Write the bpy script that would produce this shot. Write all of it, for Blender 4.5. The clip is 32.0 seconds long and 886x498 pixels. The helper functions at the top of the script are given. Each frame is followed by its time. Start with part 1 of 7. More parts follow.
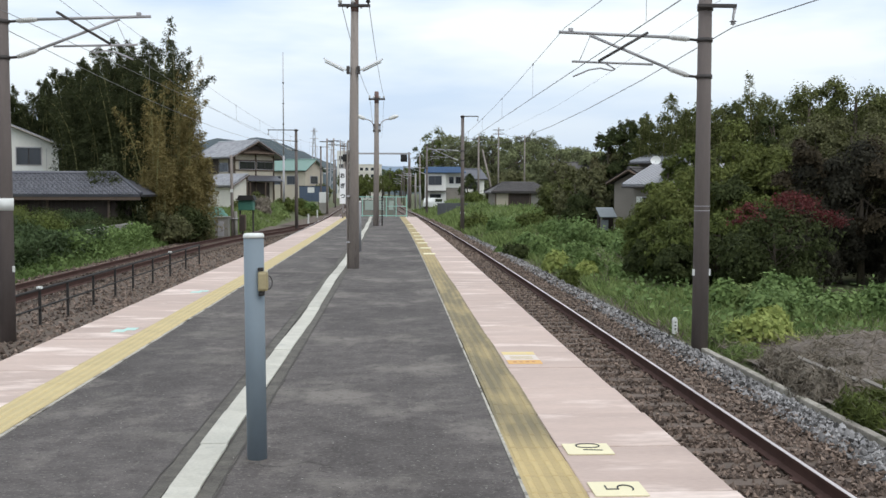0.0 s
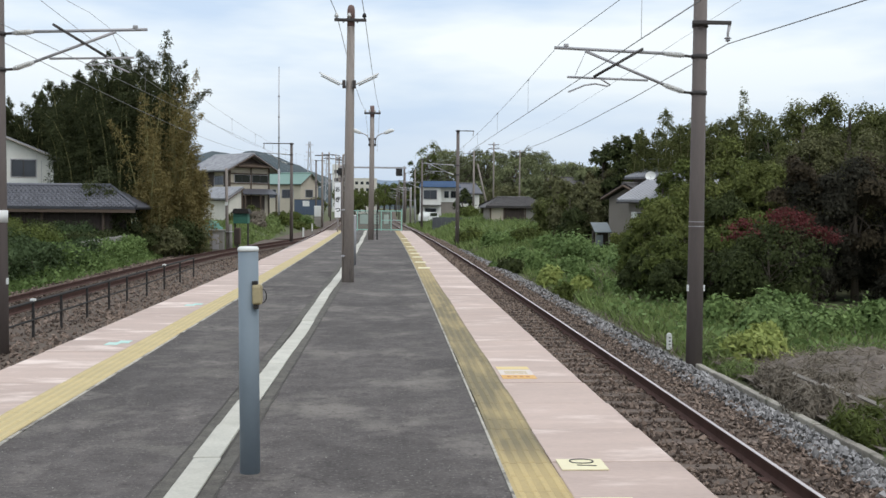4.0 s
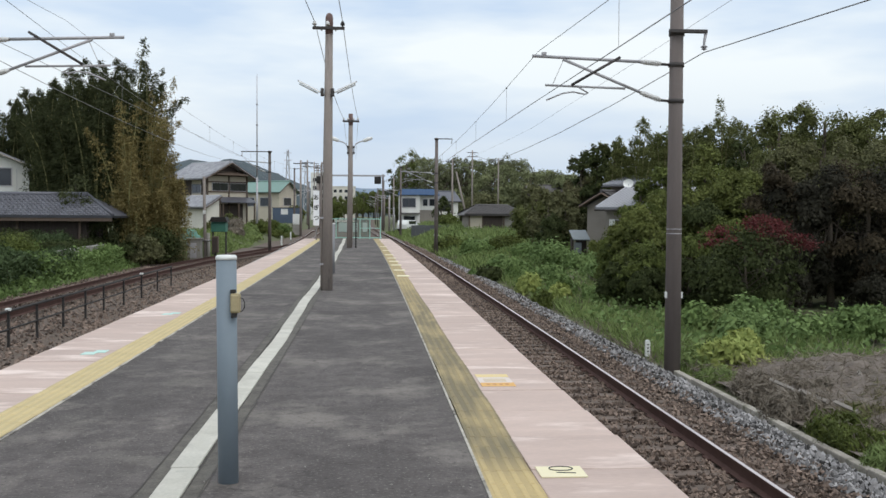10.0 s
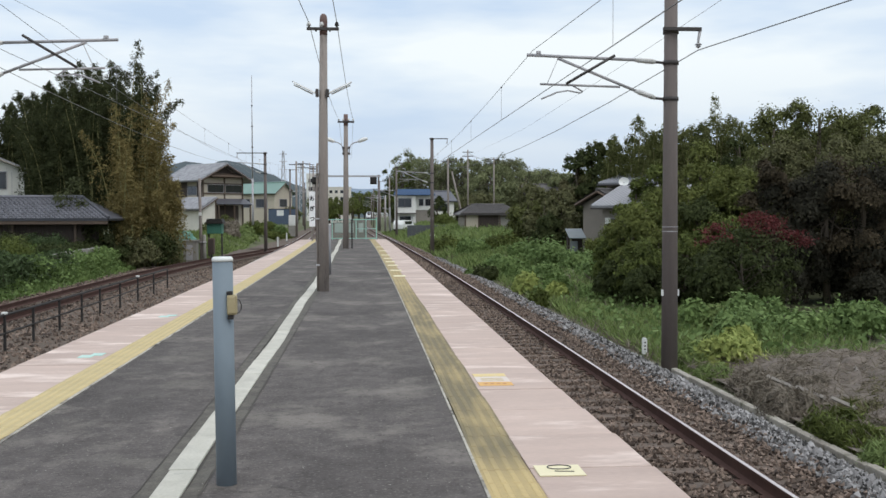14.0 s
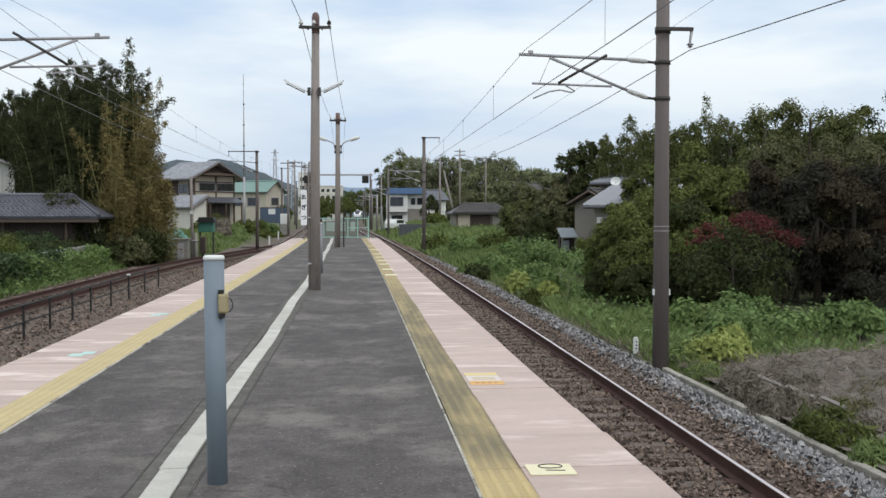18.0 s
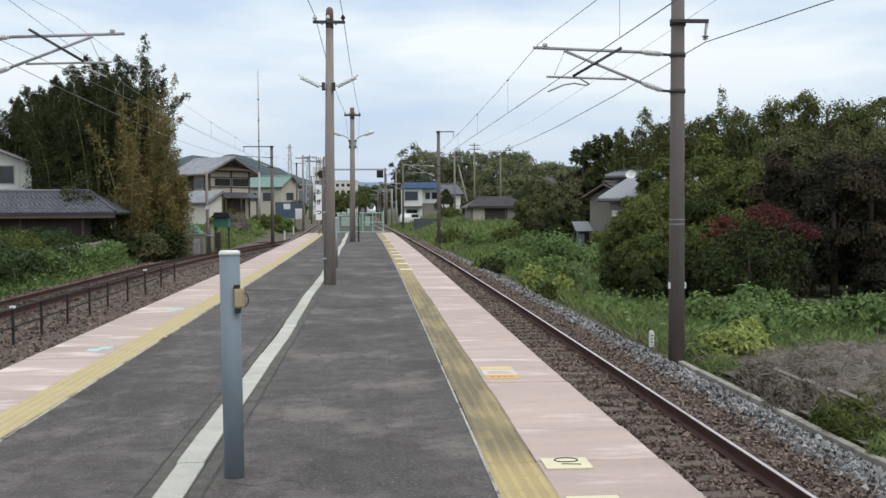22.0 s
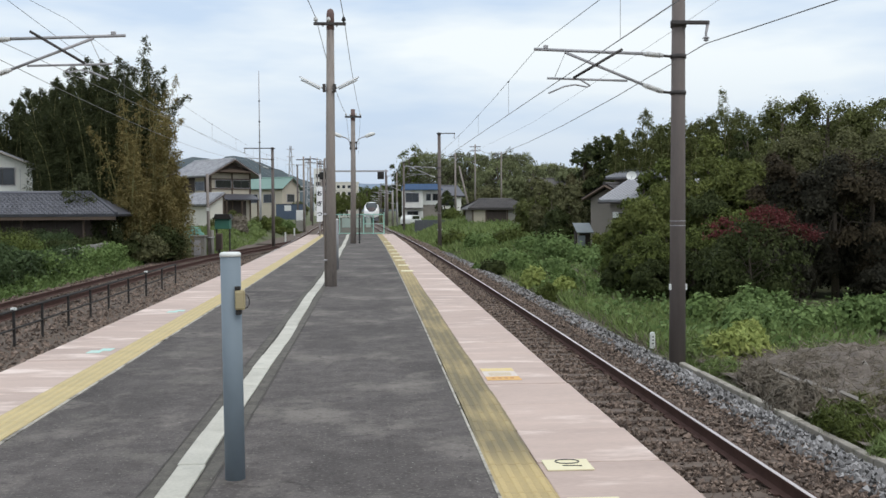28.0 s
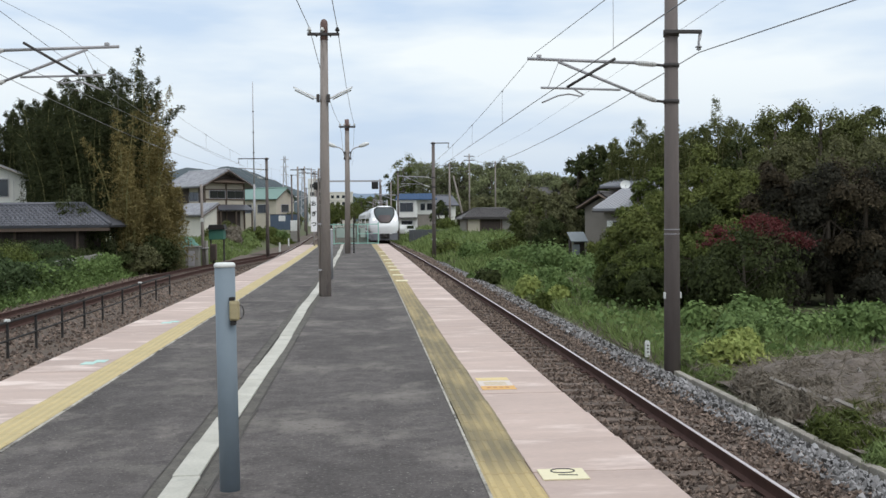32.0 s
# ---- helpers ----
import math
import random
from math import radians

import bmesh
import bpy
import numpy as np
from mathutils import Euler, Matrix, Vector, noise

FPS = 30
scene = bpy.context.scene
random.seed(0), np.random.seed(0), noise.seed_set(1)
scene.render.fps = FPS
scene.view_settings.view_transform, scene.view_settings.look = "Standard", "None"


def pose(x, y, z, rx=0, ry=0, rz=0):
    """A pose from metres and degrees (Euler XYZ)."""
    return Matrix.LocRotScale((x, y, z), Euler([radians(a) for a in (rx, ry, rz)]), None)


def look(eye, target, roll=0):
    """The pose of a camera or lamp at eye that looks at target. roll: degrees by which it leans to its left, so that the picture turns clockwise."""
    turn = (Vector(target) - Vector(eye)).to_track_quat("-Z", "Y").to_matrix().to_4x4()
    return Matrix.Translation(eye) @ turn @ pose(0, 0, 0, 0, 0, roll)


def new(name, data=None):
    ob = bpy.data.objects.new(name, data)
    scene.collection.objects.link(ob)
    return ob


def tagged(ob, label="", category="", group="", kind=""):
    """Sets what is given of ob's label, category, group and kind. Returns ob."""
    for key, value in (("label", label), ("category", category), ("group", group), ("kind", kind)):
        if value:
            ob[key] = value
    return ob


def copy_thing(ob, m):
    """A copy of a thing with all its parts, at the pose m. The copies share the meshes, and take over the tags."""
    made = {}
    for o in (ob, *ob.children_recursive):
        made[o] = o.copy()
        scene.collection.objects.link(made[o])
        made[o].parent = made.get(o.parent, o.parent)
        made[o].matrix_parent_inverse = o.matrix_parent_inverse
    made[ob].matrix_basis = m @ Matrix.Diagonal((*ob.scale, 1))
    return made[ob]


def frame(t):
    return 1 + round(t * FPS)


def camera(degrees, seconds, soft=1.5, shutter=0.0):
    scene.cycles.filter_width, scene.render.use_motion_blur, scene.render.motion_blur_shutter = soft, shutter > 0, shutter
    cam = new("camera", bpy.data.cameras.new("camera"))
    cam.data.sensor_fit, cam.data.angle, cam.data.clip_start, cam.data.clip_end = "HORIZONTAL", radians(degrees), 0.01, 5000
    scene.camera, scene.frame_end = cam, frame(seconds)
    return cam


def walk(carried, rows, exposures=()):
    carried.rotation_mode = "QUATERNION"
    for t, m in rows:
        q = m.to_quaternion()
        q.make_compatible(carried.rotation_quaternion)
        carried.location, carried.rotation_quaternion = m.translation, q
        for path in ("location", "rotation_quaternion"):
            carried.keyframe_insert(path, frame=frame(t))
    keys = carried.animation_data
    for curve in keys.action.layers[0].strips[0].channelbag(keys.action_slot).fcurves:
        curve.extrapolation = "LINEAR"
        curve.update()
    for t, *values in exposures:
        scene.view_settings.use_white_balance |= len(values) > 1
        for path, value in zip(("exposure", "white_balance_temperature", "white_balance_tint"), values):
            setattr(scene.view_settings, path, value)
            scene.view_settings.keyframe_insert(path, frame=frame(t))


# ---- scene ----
# The camera: held in the hand at a fixed spot on the platform, turning a little.
EYE = (0.0, 0.0, 1.5)
PATH = [
    (0.0, 86.795, -0.146, -2.604),
    (0.5, 87.042, -0.216, -2.428),
    (1.0, 87.308, -0.159, -2.903),
    (1.5, 87.516, -0.346, -2.906),
    (2.0, 87.607, -0.351, -2.729),
    (2.5, 87.593, -0.331, -2.569),
    (3.0, 87.526, -0.494, -2.703),
    (3.5, 87.534, -0.512, -2.810),
    (5.5, 87.892, -0.579, -3.186),
    (6.0, 87.856, -0.857, -3.360),
    (6.5, 87.846, -0.599, -3.515),
    (7.0, 87.898, -0.486, -3.681),
    (7.5, 87.998, -0.345, -3.840),
    (8.0, 88.118, -0.203, -3.743),
    (8.5, 88.297, -0.242, -3.752),
    (9.0, 88.198, -0.221, -3.845),
    (9.5, 88.081, -0.276, -3.892),
    (10.0, 88.052, -0.342, -4.078),
    (10.5, 88.081, -0.399, -4.151),
    (11.0, 88.110, -0.776, -4.120),
    (11.5, 88.174, -0.325, -4.071),
    (12.0, 88.122, -0.300, -4.124),
    (12.5, 88.148, -0.077, -4.181),
    (13.0, 88.239, 0.058, -4.305),
    (13.5, 88.164, 0.263, -4.382),
    (14.0, 88.041, 0.167, -4.305),
    (14.5, 87.900, 0.301, -4.324),
    (16.5, 88.089, 0.154, -4.482),
    (17.0, 88.201, 0.091, -4.502),
    (17.5, 88.136, -0.052, -4.646),
    (17.6, 87.969, 0.076, -4.539),
    (18.0, 87.984, 0.021, -4.764),
    (18.5, 88.079, -0.019, -4.659),
    (19.0, 88.129, 0.104, -4.485),
    (19.5, 88.046, 0.293, -4.199),
    (20.0, 87.982, 0.363, -4.071),
    (20.5, 87.864, 0.518, -3.866),
    (21.0, 87.846, 0.468, -3.843),
    (21.5, 87.843, 0.367, -3.914),
    (22.0, 87.658, 0.297, -3.934),
    (22.5, 87.599, 0.257, -3.922),
    (23.0, 87.639, 0.326, -3.942),
    (23.5, 87.602, 0.166, -4.008),
    (24.0, 87.641, 0.292, -4.081),
    (24.5, 87.639, 0.327, -3.936),
    (25.0, 87.803, 0.103, -3.853),
    (25.5, 87.901, 0.228, -3.892),
    (27.5, 87.637, 0.320, -3.980),
    (28.0, 87.745, 0.333, -3.889),
    (28.5, 87.928, 0.441, -3.847),
    (29.0, 88.092, 0.475, -3.788),
    (29.5, 88.215, 0.518, -3.774),
    (30.0, 88.274, 0.782, -3.818),
    (30.5, 88.189, 0.665, -4.137),
    (31.0, 88.165, 0.742, -4.312),
    (31.5, 88.097, 0.619, -4.293),
    (32.0, 88.280, 0.581, -4.208),
]
cam = camera(47.07, 32.0, 1.5)
walk(cam, [(t, pose(*EYE, rx, ry, rz)) for t, rx, ry, rz in PATH], [(0.0, 0.13), (1.5, 0.08), (3.0, 0.06), (6.0, 0.03), (12.0, 0.0), (32.0, 0.0)])


# ---- sky and sun: a bright overcast afternoon ----
def make_world():
    world = bpy.data.worlds.new("overcast_sky")
    scene.world = world
    world.use_nodes = True
    nt = world.node_tree
    nt.nodes.clear()

    def node(kind):
        return nt.nodes.new("ShaderNode" + kind)

    def maths(op, a, b):
        n = node("Math")
        n.operation = op
        for i, v in enumerate((a, b)):
            if isinstance(v, (int, float)):
                n.inputs[i].default_value = v
            else:
                nt.links.new(v, n.inputs[i])
        return n.outputs[0]

    def ramped(value, lo, hi, a, b):
        n = node("MapRange")
        n.interpolation_type = "SMOOTHSTEP"
        for i, v in enumerate((lo, hi, a, b)):
            n.inputs[i + 1].default_value = v
        nt.links.new(value, n.inputs[0])
        return n.outputs[0]
    out, bg, sky, coord = node("OutputWorld"), node("Background"), node("TexSky"), node("TexCoord")
    sky.sky_type, sky.sun_disc = "NISHITA", False
    sky.sun_elevation, sky.sun_rotation = radians(SUN_HIGH), radians(SUN_TURN)
    sky.air_density, sky.dust_density = 1.2, 2.5
    stretch, cloud, ramp = node("Mapping"), node("TexNoise"), node("ValToRGB")
    stretch.inputs["Scale"].default_value = (1.1, 1.1, 5.0)
    stretch.inputs["Location"].default_value = (0.35, 0.2, 0.1)
    cloud.inputs["Scale"].default_value, cloud.inputs["Detail"].default_value = 2.4, 5.0
    cloud.inputs["Roughness"].default_value = 0.5
    ramp.color_ramp.elements[0].position, ramp.color_ramp.elements[0].color = 0.36, (5.85, 7.2, 9.0, 1)
    ramp.color_ramp.elements[1].position, ramp.color_ramp.elements[1].color = 0.55, (9.1, 9.72, 10.0, 1)
    split, low, mix, bright = node("SeparateXYZ"), node("Mix"), node("Mix"), node("VectorMath")
    low.data_type = mix.data_type = "RGBA"
    low.inputs[6].default_value = (5.7, 6.8, 8.3, 1)
    mix.inputs[0].default_value = 0.92
    toward = node("VectorMath")
    toward.operation = "DOT_PRODUCT"
    toward.inputs[1].default_value = SUN_WAY
    bright.operation = "SCALE"
    nt.links.new(coord.outputs["Generated"], stretch.inputs["Vector"])
    nt.links.new(stretch.outputs[0], cloud.inputs["Vector"])
    nt.links.new(cloud.outputs["Fac"], ramp.inputs[0])
    nt.links.new(coord.outputs["Generated"], split.inputs[0])
    nt.links.new(coord.outputs["Generated"], toward.inputs[0])
    nt.links.new(ramped(split.outputs[2], 0.0, 0.16, 0.0, 1.0), low.inputs[0])
    nt.links.new(ramp.outputs[0], low.inputs[7])
    nt.links.new(sky.outputs[0], mix.inputs[6])
    nt.links.new(low.outputs[2], mix.inputs[7])
    nt.links.new(mix.outputs[2], bright.inputs[0])
    # thin cloud is brighter towards the hidden sun and overhead
    gain = maths("ADD", ramped(toward.outputs["Value"], 0.35, 1.0, 1.02, 1.14), ramped(split.outputs[2], 0.3, 1.0, 0.0, 0.30))
    nt.links.new(gain, bright.inputs["Scale"])
    nt.links.new(bright.outputs[0], bg.inputs["Color"])
    bg.inputs["Strength"].default_value = 0.104
    nt.links.new(bg.outputs[0], out.inputs[0])


SUN_WAY = Vector((0.30, -0.45, 0.84)).normalized()
SUN_HIGH, SUN_TURN = math.degrees(math.asin(SUN_WAY.z)), math.degrees(math.atan2(SUN_WAY.x, SUN_WAY.y))
make_world()
sun = new("sun", bpy.data.lights.new("sun", "SUN"))
sun.data.energy, sun.data.angle, sun.data.color = 0.72, radians(30), (1.0, 0.95, 0.88)
sun.matrix_world = look(SUN_WAY * 40, (0, 0, 0))


# ---- materials ----
def mat(name, base, other=None, rough=0.8, scale=3.0, fine=40.0, bump=0.2, metal=0.0, contrast=0.5,
        island=0.0, pieces=0.0, stain=None, stain_at=0.6, stain_scale=1.0, coat=0.0, stretch=None, spec=0.5, see=0.0, laid=False):
    """A surface of two colours mixed by a broad and a fine noise, with fine relief, stains and variation from piece to piece."""
    m = bpy.data.materials.new(name)
    m.use_nodes = True
    nt = m.node_tree
    bsdf = nt.nodes["Principled BSDF"]
    other = other or tuple(c * 0.7 for c in base)
    coord = nt.nodes.new("ShaderNodeTexCoord")
    vec = nt.nodes.new("ShaderNodeNewGeometry").outputs["Position"] if laid else coord.outputs["Object"]
    if stretch:
        sm = nt.nodes.new("ShaderNodeMapping")
        sm.inputs["Scale"].default_value = stretch
        nt.links.new(vec, sm.inputs["Vector"])
        vec = sm.outputs[0]
    if pieces:
        info = nt.nodes.new("ShaderNodeObjectInfo")
        shift = nt.nodes.new("ShaderNodeVectorMath")
        shift.operation = "SCALE"
        shift.inputs[0].default_value = (37.0, 91.0, 53.0)
        nt.links.new(info.outputs["Random"], shift.inputs["Scale"])
        add = nt.nodes.new("ShaderNodeVectorMath")
        nt.links.new(vec, add.inputs[0])
        nt.links.new(shift.outputs[0], add.inputs[1])
        vec = add.outputs[0]

    def tex(sc, detail, rg=0.6):
        n = nt.nodes.new("ShaderNodeTexNoise")
        n.inputs["Scale"].default_value, n.inputs["Detail"].default_value = sc, detail
        n.inputs["Roughness"].default_value = rg
        nt.links.new(vec, n.inputs["Vector"])
        return n.outputs["Fac"]

    def mathn(op, a, b):
        n = nt.nodes.new("ShaderNodeMath")
        n.operation = op
        for i, v in enumerate((a, b)):
            if isinstance(v, (int, float)):
                n.inputs[i].default_value = v
            else:
                nt.links.new(v, n.inputs[i])
        return n.outputs[0]

    broad, grain = tex(scale, 4.0), tex(fine, 2.0)
    fac = mathn("ADD", mathn("MULTIPLY", broad, 0.62), mathn("MULTIPLY", grain, 0.38))
    if island:
        geo = nt.nodes.new("ShaderNodeNewGeometry")
        fac = mathn("ADD", fac, mathn("MULTIPLY", mathn("SUBTRACT", geo.outputs["Random Per Island"], 0.5), island))
    if pieces:
        fac = mathn("ADD", fac, mathn("MULTIPLY", mathn("SUBTRACT", info.outputs["Random"], 0.5), pieces))
    spread = nt.nodes.new("ShaderNodeMapRange")
    spread.inputs[1].default_value, spread.inputs[2].default_value = 0.5 - contrast * 0.5, 0.5 + contrast * 0.5
    nt.links.new(fac, spread.inputs[0])
    mixer = nt.nodes.new("ShaderNodeMix")
    mixer.data_type = "RGBA"
    mixer.inputs[6].default_value, mixer.inputs[7].default_value = (*other, 1), (*base, 1)
    nt.links.new(spread.outputs[0], mixer.inputs[0])
    colour = mixer.outputs[2]
    if stain:
        st = nt.nodes.new("ShaderNodeMapRange")
        st.inputs[1].default_value, st.inputs[2].default_value = stain_at - 0.07, stain_at + 0.07
        nt.links.new(tex(stain_scale, 5.0, 0.65), st.inputs[0])
        sm2 = nt.nodes.new("ShaderNodeMix")
        sm2.data_type = "RGBA"
        nt.links.new(st.outputs[0], sm2.inputs[0])
        nt.links.new(colour, sm2.inputs[6])
        sm2.inputs[7].default_value = (*stain, 1)
        colour = sm2.outputs[2]
    nt.links.new(colour, bsdf.inputs["Base Color"])
    bsdf.inputs["Metallic"].default_value = metal
    bsdf.inputs["Specular IOR Level"].default_value = spec
    bsdf.inputs["Coat Weight"].default_value = coat
    nt.links.new(mathn("ADD", mathn("MULTIPLY", grain, 0.2), rough - 0.1), bsdf.inputs["Roughness"])
    if bump:
        bp = nt.nodes.new("ShaderNodeBump")
        bp.inputs["Strength"].default_value, bp.inputs["Distance"].default_value = bump, 0.02
        nt.links.new(fac, bp.inputs["Height"])
        nt.links.new(bp.outputs[0], bsdf.inputs["Normal"])
    if see:
        tr = nt.nodes.new("ShaderNodeBsdfTranslucent")
        nt.links.new(colour, tr.inputs["Color"])
        ms = nt.nodes.new("ShaderNodeMixShader")
        ms.inputs[0].default_value = see
        nt.links.new(bsdf.outputs[0], ms.inputs[1])
        nt.links.new(tr.outputs[0], ms.inputs[2])
        nt.links.new(ms.outputs[0], nt.nodes["Material Output"].inputs["Surface"])
    return m


def glow(name, colour, strength):
    m = bpy.data.materials.new(name)
    m.use_nodes = True
    b = m.node_tree.nodes["Principled BSDF"]
    b.inputs["Base Color"].default_value = (*colour, 1)
    b.inputs["Emission Color"].default_value = (*colour, 1)
    b.inputs["Emission Strength"].default_value = strength
    return m


def leafmat(name, base, other, rough=0.75, see=0.22):
    return mat(name, base, other, rough=rough, scale=0.75, fine=3.0, bump=0.0, island=0.30, contrast=0.55, see=see, spec=0.12)


def asphalt(name):
    """Worn asphalt: broad pale and dark patches, mottling, fine grit and a few pale chips."""
    m = mat(name, (0.155, 0.135, 0.127), (0.052, 0.044, 0.042), rough=0.92, scale=5.0, fine=85, bump=0.3, contrast=0.45,
            stain=(0.165, 0.147, 0.131), stain_at=0.60, stain_scale=0.9, spec=0.3)
    nt = m.node_tree
    bsdf = nt.nodes["Principled BSDF"]
    base = bsdf.inputs["Base Color"].links[0].from_socket
    coord = nt.nodes.new("ShaderNodeTexCoord")

    def layer(kind, scale, lo, hi, colour_or_gain, before, detail=5.0, squash=(1, 1, 1)):
        mp = nt.nodes.new("ShaderNodeMapping")
        mp.inputs["Scale"].default_value = squash
        nt.links.new(coord.outputs["Object"], mp.inputs["Vector"])
        tx = nt.nodes.new(kind)
        tx.inputs["Scale"].default_value = scale
        nt.links.new(mp.outputs[0], tx.inputs["Vector"])
        if kind == "ShaderNodeTexNoise":
            tx.inputs["Detail"].default_value = detail
            tx.inputs["Roughness"].default_value = 0.68
        ramp_ = nt.nodes.new("ShaderNodeMapRange")
        ramp_.inputs[1].default_value, ramp_.inputs[2].default_value = lo, hi
        nt.links.new(tx.outputs[0], ramp_.inputs[0])
        mx = nt.nodes.new("ShaderNodeMix")
        mx.data_type = "RGBA"
        mx.inputs[7].default_value = (*colour_or_gain, 1)
        nt.links.new(ramp_.outputs[0], mx.inputs[0])
        nt.links.new(before, mx.inputs[6])
        return mx.outputs[2]
    # dark trodden band, pale worn patches, fine grit, pale chips
    c = layer("ShaderNodeTexNoise", 0.55, 0.48, 0.66, (0.052, 0.044, 0.042), base, 6.0, (1.0, 0.55, 1))
    c = layer("ShaderNodeTexNoise", 1.3, 0.53, 0.70, (0.205, 0.18, 0.162), c, 8.0, (1.0, 0.7, 1))
    c = layer("ShaderNodeTexNoise", 6.5, 0.54, 0.70, (0.062, 0.053, 0.05), c, 6.0)
    c = layer("ShaderNodeTexNoise", 38.0, 0.56, 0.80, (0.23, 0.21, 0.19), c, 2.0)
    c = layer("ShaderNodeTexNoise", 30.0, 0.40, 0.24, (0.035, 0.030, 0.028), c, 2.0)
    c = layer("ShaderNodeTexVoronoi", 9.0, 0.055, 0.035, (0.36, 0.34, 0.31), c)
    nt.links.new(c, bsdf.inputs["Base Color"])
    return m


ASPHALT = asphalt("asphalt")
SEAM = mat("brown_seam_filler", (0.15, 0.135, 0.115), (0.05, 0.043, 0.037), rough=0.95, scale=6, fine=70, bump=0.5, contrast=0.35)
PINK = mat("pink_concrete", (0.575, 0.44, 0.382), (0.41, 0.312, 0.272), rough=0.85, scale=2.6, fine=60, bump=0.12, contrast=0.5, pieces=0.18,
           stain=(0.74, 0.61, 0.55), stain_at=0.60, stain_scale=2.2, stretch=(0.35, 1.0, 1.0))


def trodden(name, clean, dull, dirt):
    """Yellow block paving, grimy along one trodden stretch of the platform and clean at either end of it."""
    m = mat(name, clean, dull, rough=0.85, scale=1.6, fine=30, bump=0.15, contrast=0.4, laid=True)
    nt = m.node_tree
    bsdf = nt.nodes["Principled BSDF"]
    base = bsdf.inputs["Base Color"].links[0].from_socket
    where, split = nt.nodes.new("ShaderNodeNewGeometry"), nt.nodes.new("ShaderNodeSeparateXYZ")
    nt.links.new(where.outputs["Position"], split.inputs[0])
    stretch, blot = nt.nodes.new("ShaderNodeMapping"), nt.nodes.new("ShaderNodeTexNoise")
    stretch.inputs["Scale"].default_value = (5.0, 0.9, 1.0)
    blot.inputs["Scale"].default_value, blot.inputs["Detail"].default_value = 1.0, 6.0
    nt.links.new(where.outputs["Position"], stretch.inputs["Vector"])
    nt.links.new(stretch.outputs[0], blot.inputs["Vector"])

    def ramp(socket, lo, hi, x0=0.0, x1=1.0):
        n = nt.nodes.new("ShaderNodeMapRange")
        n.interpolation_type = "SMOOTHSTEP"
        for i, v in enumerate((lo, hi, x0, x1)):
            n.inputs[i + 1].default_value = v
        nt.links.new(socket, n.inputs[0])
        return n.outputs[0]

    def times(p, q):
        n = nt.nodes.new("ShaderNodeMath")
        n.operation = "MULTIPLY"
        nt.links.new(p, n.inputs[0])
        nt.links.new(q, n.inputs[1])
        return n.outputs[0]
    stretch_y = times(ramp(split.outputs[1], 5.5, 6.5), ramp(split.outputs[1], 15.0, 24.0, 1.0, 0.35))
    grime = times(stretch_y, ramp(blot.outputs["Fac"], 0.30, 0.58, 0.40, 1.0))
    mixer = nt.nodes.new("ShaderNodeMix")
    mixer.data_type = "RGBA"
    mixer.inputs[7].default_value = (*dirt, 1)
    nt.links.new(grime, mixer.inputs[0])
    nt.links.new(base, mixer.inputs[6])
    nt.links.new(mixer.outputs[2], bsdf.inputs["Base Color"])
    return m


TACTILE = trodden("tactile_yellow", (0.56, 0.42, 0.195), (0.42, 0.32, 0.16), (0.222, 0.178, 0.097))
TACTILE_DIRT = trodden("tactile_grooves_dirty", (0.50, 0.375, 0.175), (0.36, 0.275, 0.14), (0.175, 0.143, 0.084))
TACTILE_L_DIRT = mat("tactile_grooves", (0.54, 0.425, 0.22), (0.42, 0.34, 0.185), rough=0.85, scale=2.0, fine=45, bump=0.15, contrast=0.5, laid=True)
TACTILE_L = mat("tactile_yellow_clean", (0.60, 0.47, 0.235), (0.47, 0.375, 0.20), rough=0.8, scale=2.0, fine=45, bump=0.15, contrast=0.5, laid=True)
WHITE_SLAB = mat("white_concrete", (0.60, 0.57, 0.50), (0.38, 0.36, 0.31), rough=0.85, scale=4, fine=50, bump=0.2, contrast=0.5, pieces=0.3,
                 stain=(0.33, 0.32, 0.29), stain_at=0.66, stain_scale=5)
CONCRETE = mat("concrete", (0.33, 0.31, 0.28), (0.2, 0.19, 0.17), rough=0.9, scale=2, fine=35, bump=0.3, stain=(0.14, 0.13, 0.12), stain_at=0.64, stain_scale=2)
JOINT = mat("dark_joint", (0.085, 0.076, 0.066), (0.05, 0.045, 0.04), rough=0.95)
MORTAR = mat("ragged_pale_mortar", (0.56, 0.52, 0.45), (0.30, 0.27, 0.23), rough=0.95, scale=7, fine=40, bump=0.4, contrast=0.3, stain=(0.08, 0.07, 0.06), stain_at=0.58, stain_scale=3.5)
BALLAST = mat("ballast_bed", (0.155, 0.113, 0.086), (0.062, 0.045, 0.034), rough=0.95, scale=6, fine=30, bump=0.9, contrast=0.4)
STONE_BROWN = mat("ballast_brown", (0.275, 0.202, 0.16), (0.068, 0.048, 0.038), rough=0.9, scale=1.2, fine=25, bump=0.2, island=1.1, contrast=0.9)
STONE_GREY = mat("ballast_grey", (0.37, 0.352, 0.348), (0.035, 0.032, 0.03), rough=0.9, scale=1.5, fine=25, bump=0.2, island=1.1, contrast=0.9)
RAIL_SIDE = mat("rusty_rail", (0.12, 0.068, 0.057), (0.065, 0.038, 0.033), rough=0.95, scale=4, fine=50, bump=0.2, spec=0.15)
RAIL_TOP = mat("polished_rail_head", (0.72, 0.66, 0.65), (0.58, 0.53, 0.52), rough=0.36, metal=0.6, scale=3, fine=20, bump=0.02)
